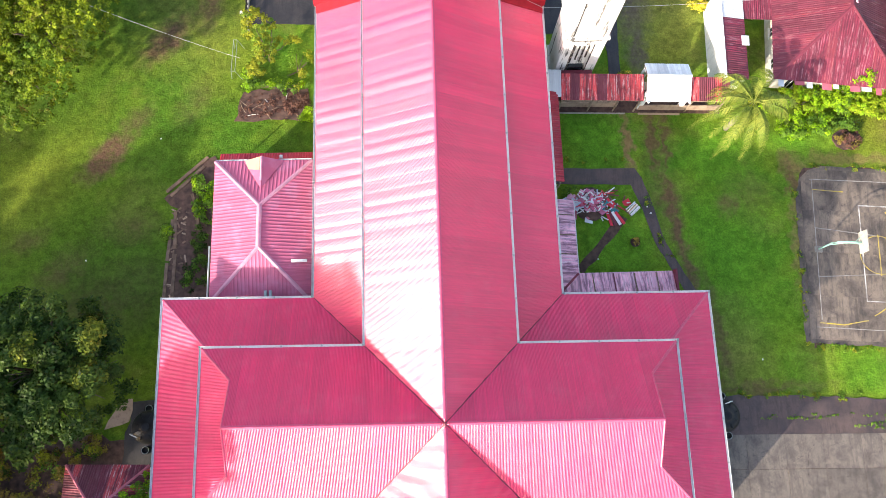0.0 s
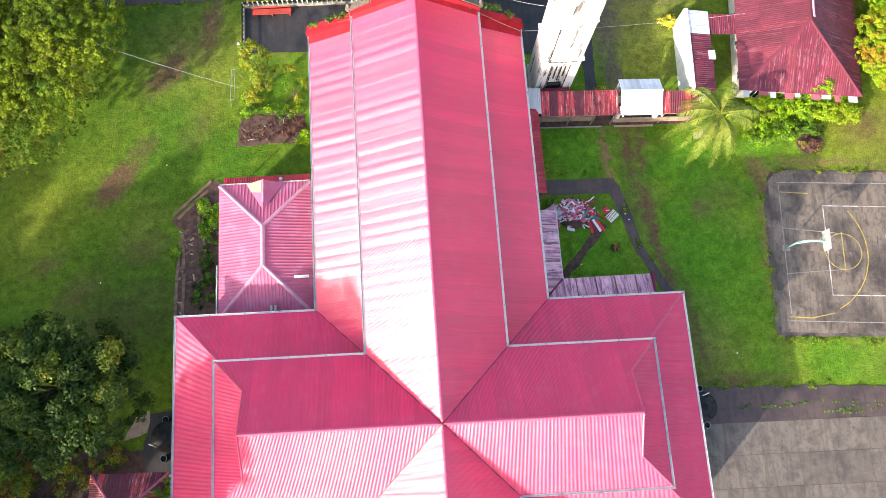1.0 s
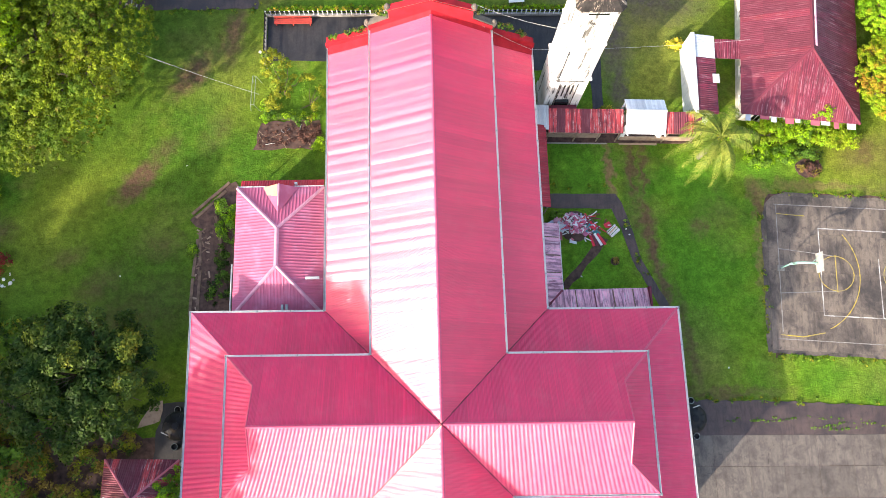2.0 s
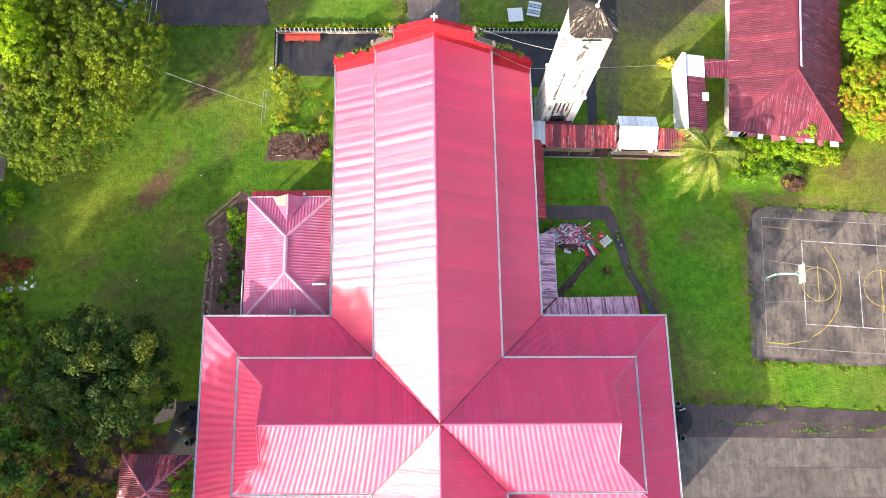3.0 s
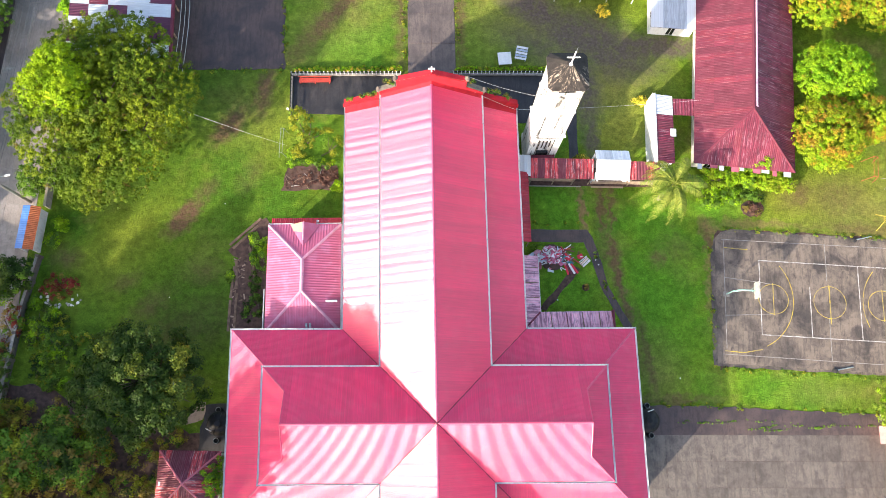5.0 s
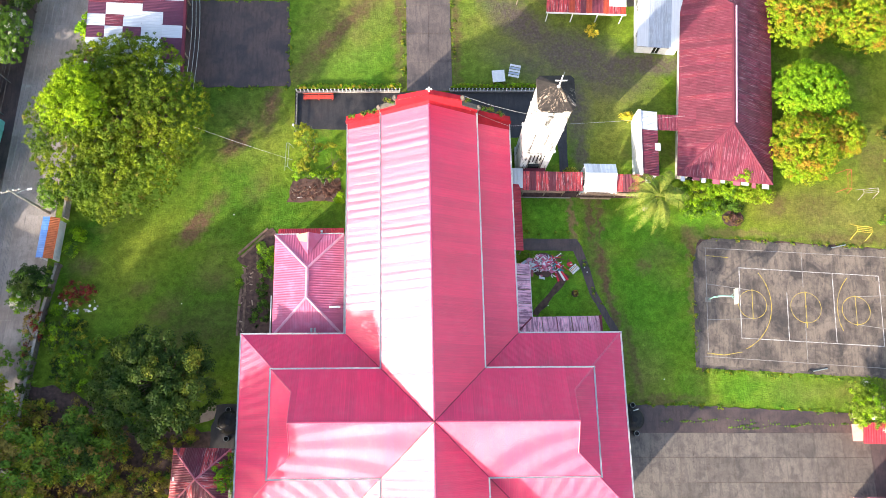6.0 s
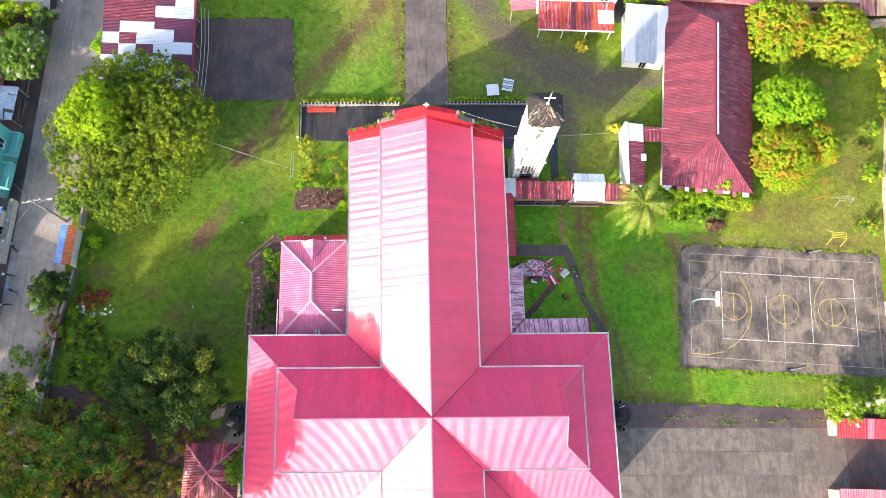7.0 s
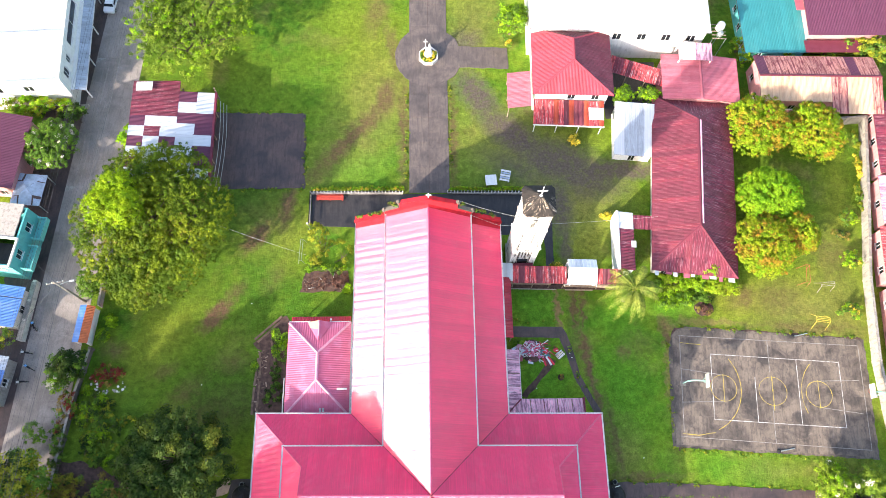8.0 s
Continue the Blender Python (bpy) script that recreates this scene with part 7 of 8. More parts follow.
def palm(at, h, seed):
    t = thing("coconut_palm", "coconut palm with long drooping pale fronds", "palm", at)
    g = random.Random(seed)
    n = 9
    Shape().tube([(0.25 * math.sin(i * 0.22), 0.1 * i / n, h * i / n) for i in range(n + 1)], [0.26 - 0.011 * i for i in range(n + 1)], 10).make("trunk", PALM_BARK, t, smooth=True)
    top = Vector((0.25 * math.sin(n * 0.22), 0.1, h))
    for k in range(21):
        a = k * 2.399 + g.uniform(-0.2, 0.2)
        rise = 0.95 - 1.35 * (k / 21) + g.uniform(-0.12, 0.12)
        length = g.uniform(4.0, 5.0)
        out = Vector((math.cos(a), math.sin(a), 0))
        side = Vector((-out.y, out.x, 0))
        pts = []
        for i in range(13):
            s = i / 12
            pts.append(top + out * (length * s * (1 - 0.12 * s * s)) + Vector((0, 0, length * (rise * s * 0.75 - 0.85 * s * s * s * (1.15 - rise * 0.4)))))
        fr_ = Shape().tube(pts, [0.045 * (1 - 0.85 * i / 12) for i in range(13)], 5)
        rib = fr_.make("frond", LEAF_PALM, t)
        lf = Shape()
        for i in range(64):
            s = 0.14 + 0.84 * i / 64
            j = min(11, int(s * 12))
            p = pts[j].lerp(pts[j + 1], s * 12 - j)
            d = (pts[j + 1] - pts[j]).normalized()
            wlen = (0.78 * math.sin(math.pi * min(1, s * 0.85 + 0.12)) + 0.18) * g.uniform(0.8, 1.1)
            for m in (1, -1):
                if g.random() < 0.12:
                    continue
                q = (side * m * 0.85 + d * 0.55 + Vector((0, 0, -0.25 - 0.25 * g.random()))).normalized()
                e = p + q * wlen + Vector((0, 0, -0.28 * wlen * wlen))
                mid = p + q * wlen * 0.5
                w = d * 0.025
                lf.add([p - w, p + w, mid + w, mid - w, e], [(0, 1, 2, 3), (3, 2, 4)])
        tagged(lf.make("leaf_blade", LEAF_PALM, rib, fix=False), kind="stuff")
    for k in range(5):
        a = k * 1.3
        Shape().lathe((top.x + 0.28 * math.cos(a), top.y + 0.28 * math.sin(a), h - 0.45), [(0.03, 0), (0.12, 0.06), (0.14, 0.17), (0.08, 0.28)], 8).make("coconut", LEAF_OLIVE, t)
    return t


palm((27.9, 26.4, 0), 5.6, 4)

# ---- shrubs ----
SHRUBS = [
    ("shrub", "bright lime shrub by the hall", (35.4, 28.8), (2.4, 1.6, 1.2), [(LEAF_GOLD, 2), (LEAF_LIME, 2)], 110),
    ("shrub", "bright green shrub by the hall", (38.4, 28.6), (2.4, 1.5, 1.4), [(LEAF_LIME, 3), (LEAF_MID, 1)], 110),
    ("shrub", "golden green creeper shrub by the hall", (41.6, 28.3), (2.5, 1.6, 1.3), [(LEAF_GOLD, 3), (LEAF_LIME, 1)], 130),
    ("shrub", "golden green low shrub by the hall", (43.6, 28.0), (1.6, 1.2, 0.8), [(LEAF_GOLD, 2), (LEAF_LIME, 1)], 60),
    ("shrub", "low green shrub below the palm", (34.6, 26.2), (2.0, 1.3, 0.6), [(LEAF_LIME, 2), (LEAF_MID, 1)], 60),
    ("shrub", "low green shrub below the palm", (37.0, 26.4), (1.8, 1.1, 0.6), [(LEAF_MID, 2), (LEAF_LIME, 1)], 50),
    ("shrub", "low green shrub below the palm", (32.2, 28.2), (1.4, 1.1, 0.9), [(LEAF_MID, 2), (LEAF_LIME, 1)], 40),
    ("shrub", "tall leafy shrub climbing the hall corner", (40.2, 29.9), (1.7, 0.9, 2.3), [(LEAF_LIME, 3), (LEAF_MID, 1)], 90),
    ("shrub", "tall leafy shrub climbing the hall corner", (38.6, 29.9), (1.2, 0.8, 1.9), [(LEAF_LIME, 2), (LEAF_MID, 2)], 60),
    ("shrub", "dark low grass clump beside the leaf heap", (39.6, 26.6), (1.5, 0.8, 0.35), [(LEAF_MID, 2), (LEAF_DARK, 1)], 36),
    ("shrub", "low weeds by the debris pile", (12.6, 20.4), (0.8, 0.5, 0.3), [(LEAF_MID, 1), (LEAF_LIME, 0.5)], 16),
    ("shrub", "low weeds in the earth bed", (-21.2, 19.6), (0.8, 0.9, 0.35), [(LEAF_MID, 1), (LEAF_LIME, 0.4)], 16),
    ("shrub", "low weeds in the earth bed", (-20.4, 21.2), (0.8, 0.9, 0.4), [(LEAF_MID, 1), (LEAF_LIME, 0.6)], 20),
    ("shrub", "low weeds in the earth bed", (-20.9, 16.6), (0.8, 1.4, 0.2), [(LEAF_MID, 1), (LEAF_DARK, 1)], 16),
    ("shrub", "low weeds in the earth bed", (-21.6, 13.2), (0.8, 1.4, 0.2), [(LEAF_MID, 1), (LEAF_DARK, 1)], 14),
    ("shrub", "grass growing over the plank edge", (-24.0, 17.6), (0.5, 0.8, 0.25), [(LEAF_MID, 1), (LEAF_LIME, 1)], 18),
    ("flower_shrub", "yellow croton shrub by the wing", (26.6, 39.4), (0.75, 0.7, 0.7), [(PETAL_YELLOW, 2), (LEAF_OLIVE, 1)], 24),
    ("flower_shrub", "yellow croton shrub by the gateway", (18.3, 31.2), (0.9, 0.6, 0.9), [(LEAF_OLIVE, 2), (PETAL_YELLOW, 1)], 24),
    ("flower_shrub", "yellow croton shrub by the porch", (22.8, 52.0), (0.85, 0.8, 0.9), [(PETAL_YELLOW, 2), (LEAF_OLIVE, 1)], 26),
    ("shrub", "green shrub by the boundary wall", (62.8, 38.8), (1.3, 1.2, 0.9), [(LEAF_MID, 2), (LEAF_LIME, 1)], 26),
    ("shrub", "dark dry shrub by the boundary wall", (62.2, 36.4), (1.5, 0.9, 0.4), [(LEAF_BROWN, 1), (LEAF_DARK, 1)], 20),
    ("flower_shrub", "yellow-green flower bed shrub by the wall", (62.0, 32.0), (1.7, 1.5, 0.9), [(LEAF_LIME, 2), (PETAL_YELLOW, 0.5), (LEAF_MID, 1)], 36),
    ("flower_shrub", "pale flowering shrub by the court", (60.4, 24.4), (1.8, 1.2, 0.8), [(LEAF_MID, 2), (LEAF_LIME, 1), (PETAL_YELLOW, 0.4)], 34),
    ("flower_shrub", "yellow flowering hedge shrub", (66.4, 47.6), (0.55, 2.2, 0.6), [(PETAL_YELLOW, 1), (LEAF_OLIVE, 1)], 30),
    ("shrub", "green hedge shrub in a planter", (65.6, 42.0), (0.5, 2.2, 0.6), [(LEAF_MID, 1), (LEAF_OLIVE, 1)], 26),
    ("shrub", "green hedge shrub in a planter", (67.0, 51.6), (0.5, 1.7, 0.6), [(LEAF_MID, 1), (LEAF_OLIVE, 1)], 22),
    ("shrub", "small banana shrub by the teal roof", (50.6, 68.4), (1.5, 1.5, 1.8), [(LEAF_LIME, 2), (LEAF_OLIVE, 1)], 30),
    ("shrub", "green shrub by the workshop", (51.4, 66.2), (1.3, 1.0, 1.8), [(LEAF_LIME, 2)], 26),
    ("shrub", "round green shrub by the workshop", (58.2, 67.0), (1.3, 1.1, 2.0), [(LEAF_MID, 2), (LEAF_LIME, 1)], 26),
    ("shrub", "round green shrub by the workshop", (64.6, 66.4), (1.4, 1.2, 2.2), [(LEAF_LIME, 1), (LEAF_MID, 1)], 26),
    ("shrub", "small green shrub on the lawn", (-45.0, 22.0), (1.1, 1.0, 0.8), [(LEAF_MID, 1), (LEAF_LIME, 1)], 22),
    ("flower_shrub", "red-leaved shrub in a stone bed", (-43.5, 16.6), (2.1, 1.6, 0.6), [(LEAF_RED, 3), (LEAF_BROWN, 1)], 42),
    ("shrub", "green ground shrub by the wall", (-45.4, 11.5), (2.2, 2.6, 0.6), [(LEAF_DARK, 2), (LEAF_MID, 1)], 40),
    ("shrub", "green ground shrub by the wall", (-43.0, 9.0), (2.2, 2.2, 0.6), [(LEAF_MID, 2), (LEAF_DARK, 1)], 36),
    ("shrub", "brown-green shrub on the wall", (-48.8, 11.2), (0.7, 3.2, 1.3), [(LEAF_BROWN, 2), (LEAF_MID, 1), (LEAF_RED, 0.4)], 36),
    ("shrub", "grey-green shrub at the road's edge", (-51.6, 8.6), (1.9, 1.6, 1.2), [(LEAF_MID, 2)], 34),
    ("shrub", "reddish wild hedge on the roadside wall", (-47.6, 12.6), (0.6, 1.8, 1.3), [(LEAF_RED, 1), (LEAF_MID, 1), (LEAF_BROWN, 1)], 36),
    ("shrub", "dark wild hedge on the roadside wall", (-48.4, 6.6), (1.0, 3.0, 1.2), [(LEAF_DARK, 2), (LEAF_MID, 1)], 50),
    ("shrub", "dark wild hedge on the roadside wall", (-49.0, 1.2), (1.1, 3.2, 1.3), [(LEAF_MID, 2), (LEAF_BROWN, 1)], 50),
    ("shrub", "yellow-green leafy shrub beside the road", (-52.6, 5.4), (1.6, 1.5, 2.0), [(LEAF_GOLD, 2), (LEAF_MID, 1)], 50),
    ("shrub", "bright round shrub behind the shed", (-44.2, 23.8), (1.0, 1.0, 0.8), [(LEAF_LIME, 1)], 30),
    ("shrub", "green garden plot plants", (-12.6, 33.0), (1.5, 2.4, 0.4), [(LEAF_OLIVE, 1), (LEAF_MID, 1)], 16),
    ("shrub", "green garden plot plants", (-16.8, 32.4), (0.8, 1.9, 0.6), [(LEAF_LIME, 1), (LEAF_MID, 1)], 24),
    ("shrub", "green garden plot plants", (-14.0, 31.2), (2.8, 0.6, 0.5), [(LEAF_MID, 2), (LEAF_LIME, 1)], 20),
    ("shrub", "small bright green bush by the church", (-11.4, 28.3), (0.8, 0.7, 0.7), [(LEAF_LIME, 1)], 18),
    ("shrub", "low weeds in the earth bed", (-20.2, 19.0), (0.8, 1.8, 0.35), [(LEAF_MID, 1), (LEAF_LIME, 0.5)], 26),
    ("shrub", "low weeds in the earth bed", (-20.6, 14.5), (0.8, 2.0, 0.3), [(LEAF_DARK, 1), (LEAF_MID, 0.6)], 26),
    ("shrub", "low weeds in the earth bed", (-21.4, 22.0), (0.6, 0.8, 0.35), [(LEAF_MID, 1), (LEAF_LIME, 0.5)], 16),
    ("shrub", "green shrub beside the blue roof", (-58.2, 21.6), (1.6, 1.8, 1.8), [(LEAF_MID, 1), (LEAF_OLIVE, 1)], 34),
    ("flower_shrub", "yellow flower shrub in a yard bed", (13.6, 69.6), (0.5, 0.9, 0.5), [(PETAL_YELLOW, 1), (LEAF_MID, 1)], 16),
]
for i, (nm, lb, (x, y), r, m, c) in enumerate(SHRUBS):
    bush(nm, lb, (x, y, 0), r, m, 300 + i, c, 44, 0.2, "shrub")
tagged(Shape().prism(jagged([(39.4 + 1.4 * math.cos(a), 25.0 + 1.1 * math.sin(a)) for a in [i * 0.628 for i in range(10)]], 0.4, 0.15, 5), -0.1, 0.10).make("mulch_heap", SOIL), "heap of dry burnt leaves on the lawn", "leaf heap", "", "stuff")
bush("dry_leaves", "dry reddish plants on the leaf heap", (39.4, 25.0, 0.05), (1.2, 0.9, 0.3), [(LITTER, 2), (LEAF_BROWN, 1)], 399, 20, 40, 0.2, "shrub")


# low wild weeds at the lawn's south-west edge
gw = random.Random(55)
for i in range(26):
    x, y = gw.uniform(-47.0, -37.5), gw.uniform(4.5, 15.0)
    if (x + 37.0) * 0.9 + (y - 5.0) > 4.5:
        continue
    r_ = gw.uniform(0.6, 1.4)
    bush("weed_clump", "low wild green weeds on the lawn's edge", (x, y, 0), (r_, r_ * gw.uniform(0.7, 1.1), gw.uniform(0.25, 0.55)),
         [(gw.choice([LEAF_MID, LEAF_DARK, LEAF_LIME]), 2), (gw.choice([LEAF_MID, LEAF_OLIVE]), 1)], 700 + i, 20, 40, 0.2, "weeds", "wild weeds")


# undergrowth of the thicket: many small clumps
def undergrowth():
    g = random.Random(31)
    lobes = []
    while len(lobes) < 210:
        x, y = g.uniform(-56, -28.5), g.uniform(-18, 3.5)
        if y > 1.5 - 0.35 * (x + 56) * 0.2 and x > -42 or -30.5 < x < -22 and y < -1.5:
            continue
        s = g.uniform(0.7, 1.5)
        lobes.append(((x, y, s * 0.4), (s, s, s * g.uniform(0.5, 1.0))))
    t = thing("undergrowth", "tangled brown-green undergrowth", "undergrowth", (0, 0, 0), 0, "", "stuff")
    for m, n, sd in ((LEAF_BROWN, 1300, 1), (LEAF_MID, 260, 2), (LEAF_DARK, 160, 3), (LEAF_OLIVE, 560, 4)):
        v, f = leaf_cloud(lobes, n, 45, 0.20, 900 + sd, 0.5)
        tagged(quads("leaf_mass", v, f, m, t), kind="stuff")


undergrowth()
slab("thicket_soil", "brown leaf litter under the thicket", "soil", [(-49.0, -20), (-22.5, -20), (-22.5, -0.8), (-30, -0.2), (-36, 0.6), (-43, 4.5), (-48.4, 5.5)], 0.02, SOIL, 0.4, 44)

# weeds on paving edges
def weeds():
    lobes = []
    g = random.Random(8)
    for i in range(26):
        lobes.append(((g.uniform(36, 58), -0.9 - 0.05 * (i % 5) + g.uniform(-0.15, 0.15) - 0.02 * i, 0.02), (0.7, 0.12, 0.06)))
    for i in range(18):
        lobes.append(((g.uniform(28, 40), -0.4 + g.uniform(-0.2, 0.2), 0.02), (0.5, 0.10, 0.05)))
    t = thing("weeds", "moss and weeds in the asphalt cracks", "weeds", (0, 0, 0), 0, "", "stuff")
    v, f = leaf_cloud(lobes, 240, 22, 0.09, 77, 0.15)
    tagged(quads("leaf_mass", v, f, LEAF_MID, t), kind="stuff")


weeds()


# grass tufts along the edges of paving, taller than the lawn
def tufts():
    g = random.Random(12)
    lobes = []
    rims = [((33.0, 5.6), (60.5, 3.5)), ((33.4, 22.6), (61.6, 20.6)), ((32.8, 6.0), (33.8, 22.0)), ((-33.5, 44.1), (-18.4, 44.0)), ((-33.5, 57.5), (-18.8, 57.2)),
            ((-18.4, 44.2), (-18.8, 57.0)), ((-3.1, 44), (-3.1, 62)), ((3.7, 44), (3.7, 62)), ((23.5, 1.9), (58, -0.2)), ((12, 23.6), (18, 23.4)), ((19.5, 20), (21.2, 14))]
    for (ax_, ay), (bx, by) in rims:
        n = int(math.dist((ax_, ay), (bx, by)) * 1.3)
        for i in range(n):
            s = g.random()
            lobes.append(((ax_ + (bx - ax_) * s + g.uniform(-0.15, 0.15), ay + (by - ay) * s + g.uniform(-0.15, 0.15), 0.02), (0.35, 0.35, 0.10)))
    t = thing("grass_tufts", "longer grass tufts along the paving edges", "grass", (0, 0, 0), 0, "", "stuff")
    v, f = leaf_cloud(lobes, 300, 24, 0.12, 78, 0.22)
    tagged(quads("leaf_mass", v, f, LEAF_OLIVE, t), kind="stuff")
    v, f = leaf_cloud(lobes, 420, 24, 0.12, 79, 0.25)
    tagged(quads("leaf_mass", v, f, LEAF_MID, t), kind="stuff")


tufts()


# ---- fences and front yard ----
def fence(label, p, q, h=0.95, tip=WHITE_PAINT):
    t = thing("fence", label, "fence", (*p, 0), math.degrees(math.atan2(q[1] - p[1], q[0] - p[0])), "front fences")
    d = math.dist(p, q)
    Shape().box(0, d, -0.12, 0.12, -0.1, 0.35).make("base_wall", WALL_GREY, t, bevel=0.02)
    Shape().box(0, d, -0.05, 0.05, 0.8, 0.9).make("rail", BLACK_PLASTIC, t)
    n = round(d / 0.5)
    proto = None
    for i in range(n + 1):
        if proto is None:
            proto = Shape().box(-0.045, 0.045, -0.045, 0.045, 0.35, h).add([(-0.075, -0.075, h), (0.075, -0.075, h), (0.075, 0.075, h), (-0.075, 0.075, h), (0, 0, h + 0.12)], [(3, 2, 1, 0), (0, 1, 4), (1, 2, 4), (2, 3, 4), (3, 0, 4)]).make("baluster", tip, t)
            ob = proto
        else:
            ob = new("baluster", proto.data)
            ob.parent = t
        ob.location = (i * d / n, 0, 0)
    return t


fence("dark fence with small white balusters", (-17.4, 43.35), (-3.7, 43.3))
fence("dark fence with small white balusters", (3.0, 43.3), (15.2, 43.2))
fence("dark painted fence with small balusters", (-17.45, 37.4), (-17.45, 43.1), 0.95, BLACK_PLASTIC)
for i in range(30):
    x = -17.0 + i * 0.46 if i < 29 else -3.9
    bush("flower_shrub", "low yellow-green border plant by the fence", (x + RND.uniform(-0.1, 0.1), 44.0 + RND.uniform(-0.12, 0.12), 0), (0.36, 0.3, RND.uniform(0.25, 0.45)),
         [(LEAF_LIME, 2), (PETAL_YELLOW if i < 6 or RND.random() < 0.3 else LEAF_OLIVE, 1)], 500 + i, 7, 26, 0.17, "shrub", "fence border plants", 0.22)
for i in range(26):
    bush("flower_shrub", "low yellow-green border plant by the fence", (3.5 + i * 0.45, 43.95 + RND.uniform(-0.12, 0.12), 0), (0.34, 0.28, RND.uniform(0.25, 0.4)),
         [(LEAF_LIME, 2), (LEAF_OLIVE, 1)], 540 + i, 7, 26, 0.17, "shrub", "fence border plants", 0.22)

bn = thing("bench", "long red-painted wooden bench", "bench", (-14.5, 42.45, 0.045))
for y in (-0.22, 0.0, 0.22):
    Shape().box(-2.0, 2.0, y - 0.09, y + 0.09, 0.42, 0.47).make("seat_plank", RED_PAINT, bn, bevel=0.008)
Shape().box(-2.0, 2.0, 0.33, 0.37, 0.62, 0.82).make("backrest", RED_PAINT, bn, bevel=0.008)
for x in (-1.8, 0, 1.8):
    Shape().box(x - 0.05, x + 0.05, -0.28, 0.34, 0.0, 0.42).make("leg", RED_PAINT, bn)
    Shape().box(x - 0.04, x + 0.04, 0.30, 0.34, 0.42, 0.8).make("back_post", RED_PAINT, bn)
wt = thing("table", "white board table standing on the lawn", "table", (9.6, 45.2, 0), 4)
Shape().box(-0.85, 0.85, -0.85, 0.85, 0.68, 0.74).make("tabletop", WHITE_PAINT, wt, bevel=0.01)
for x in (-0.7, 0.7):
    for y in (-0.7, 0.7):
        Shape().box(x - 0.04, x + 0.04, y - 0.04, y + 0.04, -0.02, 0.68).make("leg", WOOD, wt)
w2 = thing("slatted_bench", "pale slatted lawn bench", "bench", (11.8, 46.0, 0), -12)
for i in range(5):
    Shape().box(-0.75, 0.75, -0.85 + i * 0.36, -0.57 + i * 0.36, 0.45 + 0.05 * i, 0.49 + 0.05 * i).make("slat", WHITE_PAINT if i % 2 == 0 else TARP, w2)
for x in (-0.65, 0.65):
    Shape().box(x - 0.04, x + 0.04, -0.8, 0.8, 0.36, 0.44).make("rail", METAL_GREY, w2)
    for y in (-0.75, 0.75):
        Shape().box(x - 0.04, x + 0.04, y - 0.04, y + 0.04, -0.02, 0.36).make("leg", METAL_GREY, w2)

# plants on the church front
for i, (x, z, r) in enumerate(((-9.2, 6.95, 0.5), (-7.6, 7.7, 0.7), (-6.6, 8.2, 0.6), (-4.7, 11.0, 0.55), (-4.2, 11.3, 0.5), (4.4, 11.2, 0.5), (6.3, 8.8, 0.6), (7.4, 8.3, 0.6), (8.8, 7.4, 0.45))):
    bush("wall_plant", "green weeds rooted on the church front", (x, 36.6, z), (r, 0.35, r * 0.7), [(LEAF_MID, 2), (LEAF_DARK, 1.5), (LEAF_BROWN, 1)], 600 + i, 12, 26, 0.15, "weeds", "wall plants", 0.22)


# ---- monument ----
mo = thing("monument", "white statue group on an octagonal flower planter", "monument", (0.35, 67.4, 0.08))
oct_ = [(1.65 * math.cos(math.pi / 8 + i * math.pi / 4), 1.65 * math.sin(math.pi / 8 + i * math.pi / 4)) for i in range(8)]
inn = [(x * 0.86, y * 0.86) for x, y in oct_]
for i in range(8):
    a, b, c, d = oct_[i], oct_[(i + 1) % 8], inn[(i + 1) % 8], inn[i]
    Shape().prism([a, b, c, d], -0.05, 0.62).make("planter_side", STONE_WHITE, mo, bevel=0.015)
Shape().prism(inn, -0.05, 0.5).make("planter_soil", SOIL, mo)
Shape().lathe((0, 0.1, 0.45), [(0.75, 0), (0.7, 0.5), (0.5, 0.6), (0.48, 1.1), (0.55, 1.15), (0.55, 1.25)], 8).make("pedestal", STONE_WHITE, mo, bevel=0.0)
v, f = leaf_cloud([((0, -0.75, 0.6), (0.9, 0.5, 0.3)), ((-0.85, 0.2, 0.6), (0.45, 0.7, 0.3)), ((0.85, 0.2, 0.6), (0.45, 0.7, 0.3))], 46, 30, 0.15, 41, 0.22)
quads("flowers", v, f, PETAL_YELLOW, mo)
v, f = leaf_cloud([((0, -0.75, 0.55), (1.0, 0.55, 0.3)), ((-0.9, 0.2, 0.55), (0.5, 0.75, 0.3)), ((0.9, 0.2, 0.55), (0.5, 0.75, 0.3))], 60, 30, 0.16, 42, 0.25)
quads("planting", v, f, LEAF_MID, mo)
sta = Shape().lathe((0.18, 0.1, 1.68), [(0.30, 0), (0.27, 0.4), (0.18, 0.95), (0.24, 1.1), (0.22, 1.3), (0.09, 1.42), (0.12, 1.55), (0.1, 1.72)], 12)
sta.lathe((-0.3, 0.0, 1.68), [(0.2, 0), (0.17, 0.3), (0.12, 0.6), (0.16, 0.72), (0.07, 0.85), (0.09, 0.97)], 10)
ob = sta.make("statue", STONE_WHITE, None, "white stone statue group on a pedestal", smooth=True)
ob.matrix_basis = pose(0.35, 67.4, 0.08)
tagged(ob, "white stone statue group on the planter pedestal", "statue")
Shape().box(-0.52, -0.42, 0.35, 0.45, 0.5, 4.2).box(-0.85, -0.1, 0.36, 0.44, 3.5, 3.6).make("standing_cross", STONE_WHITE, mo)


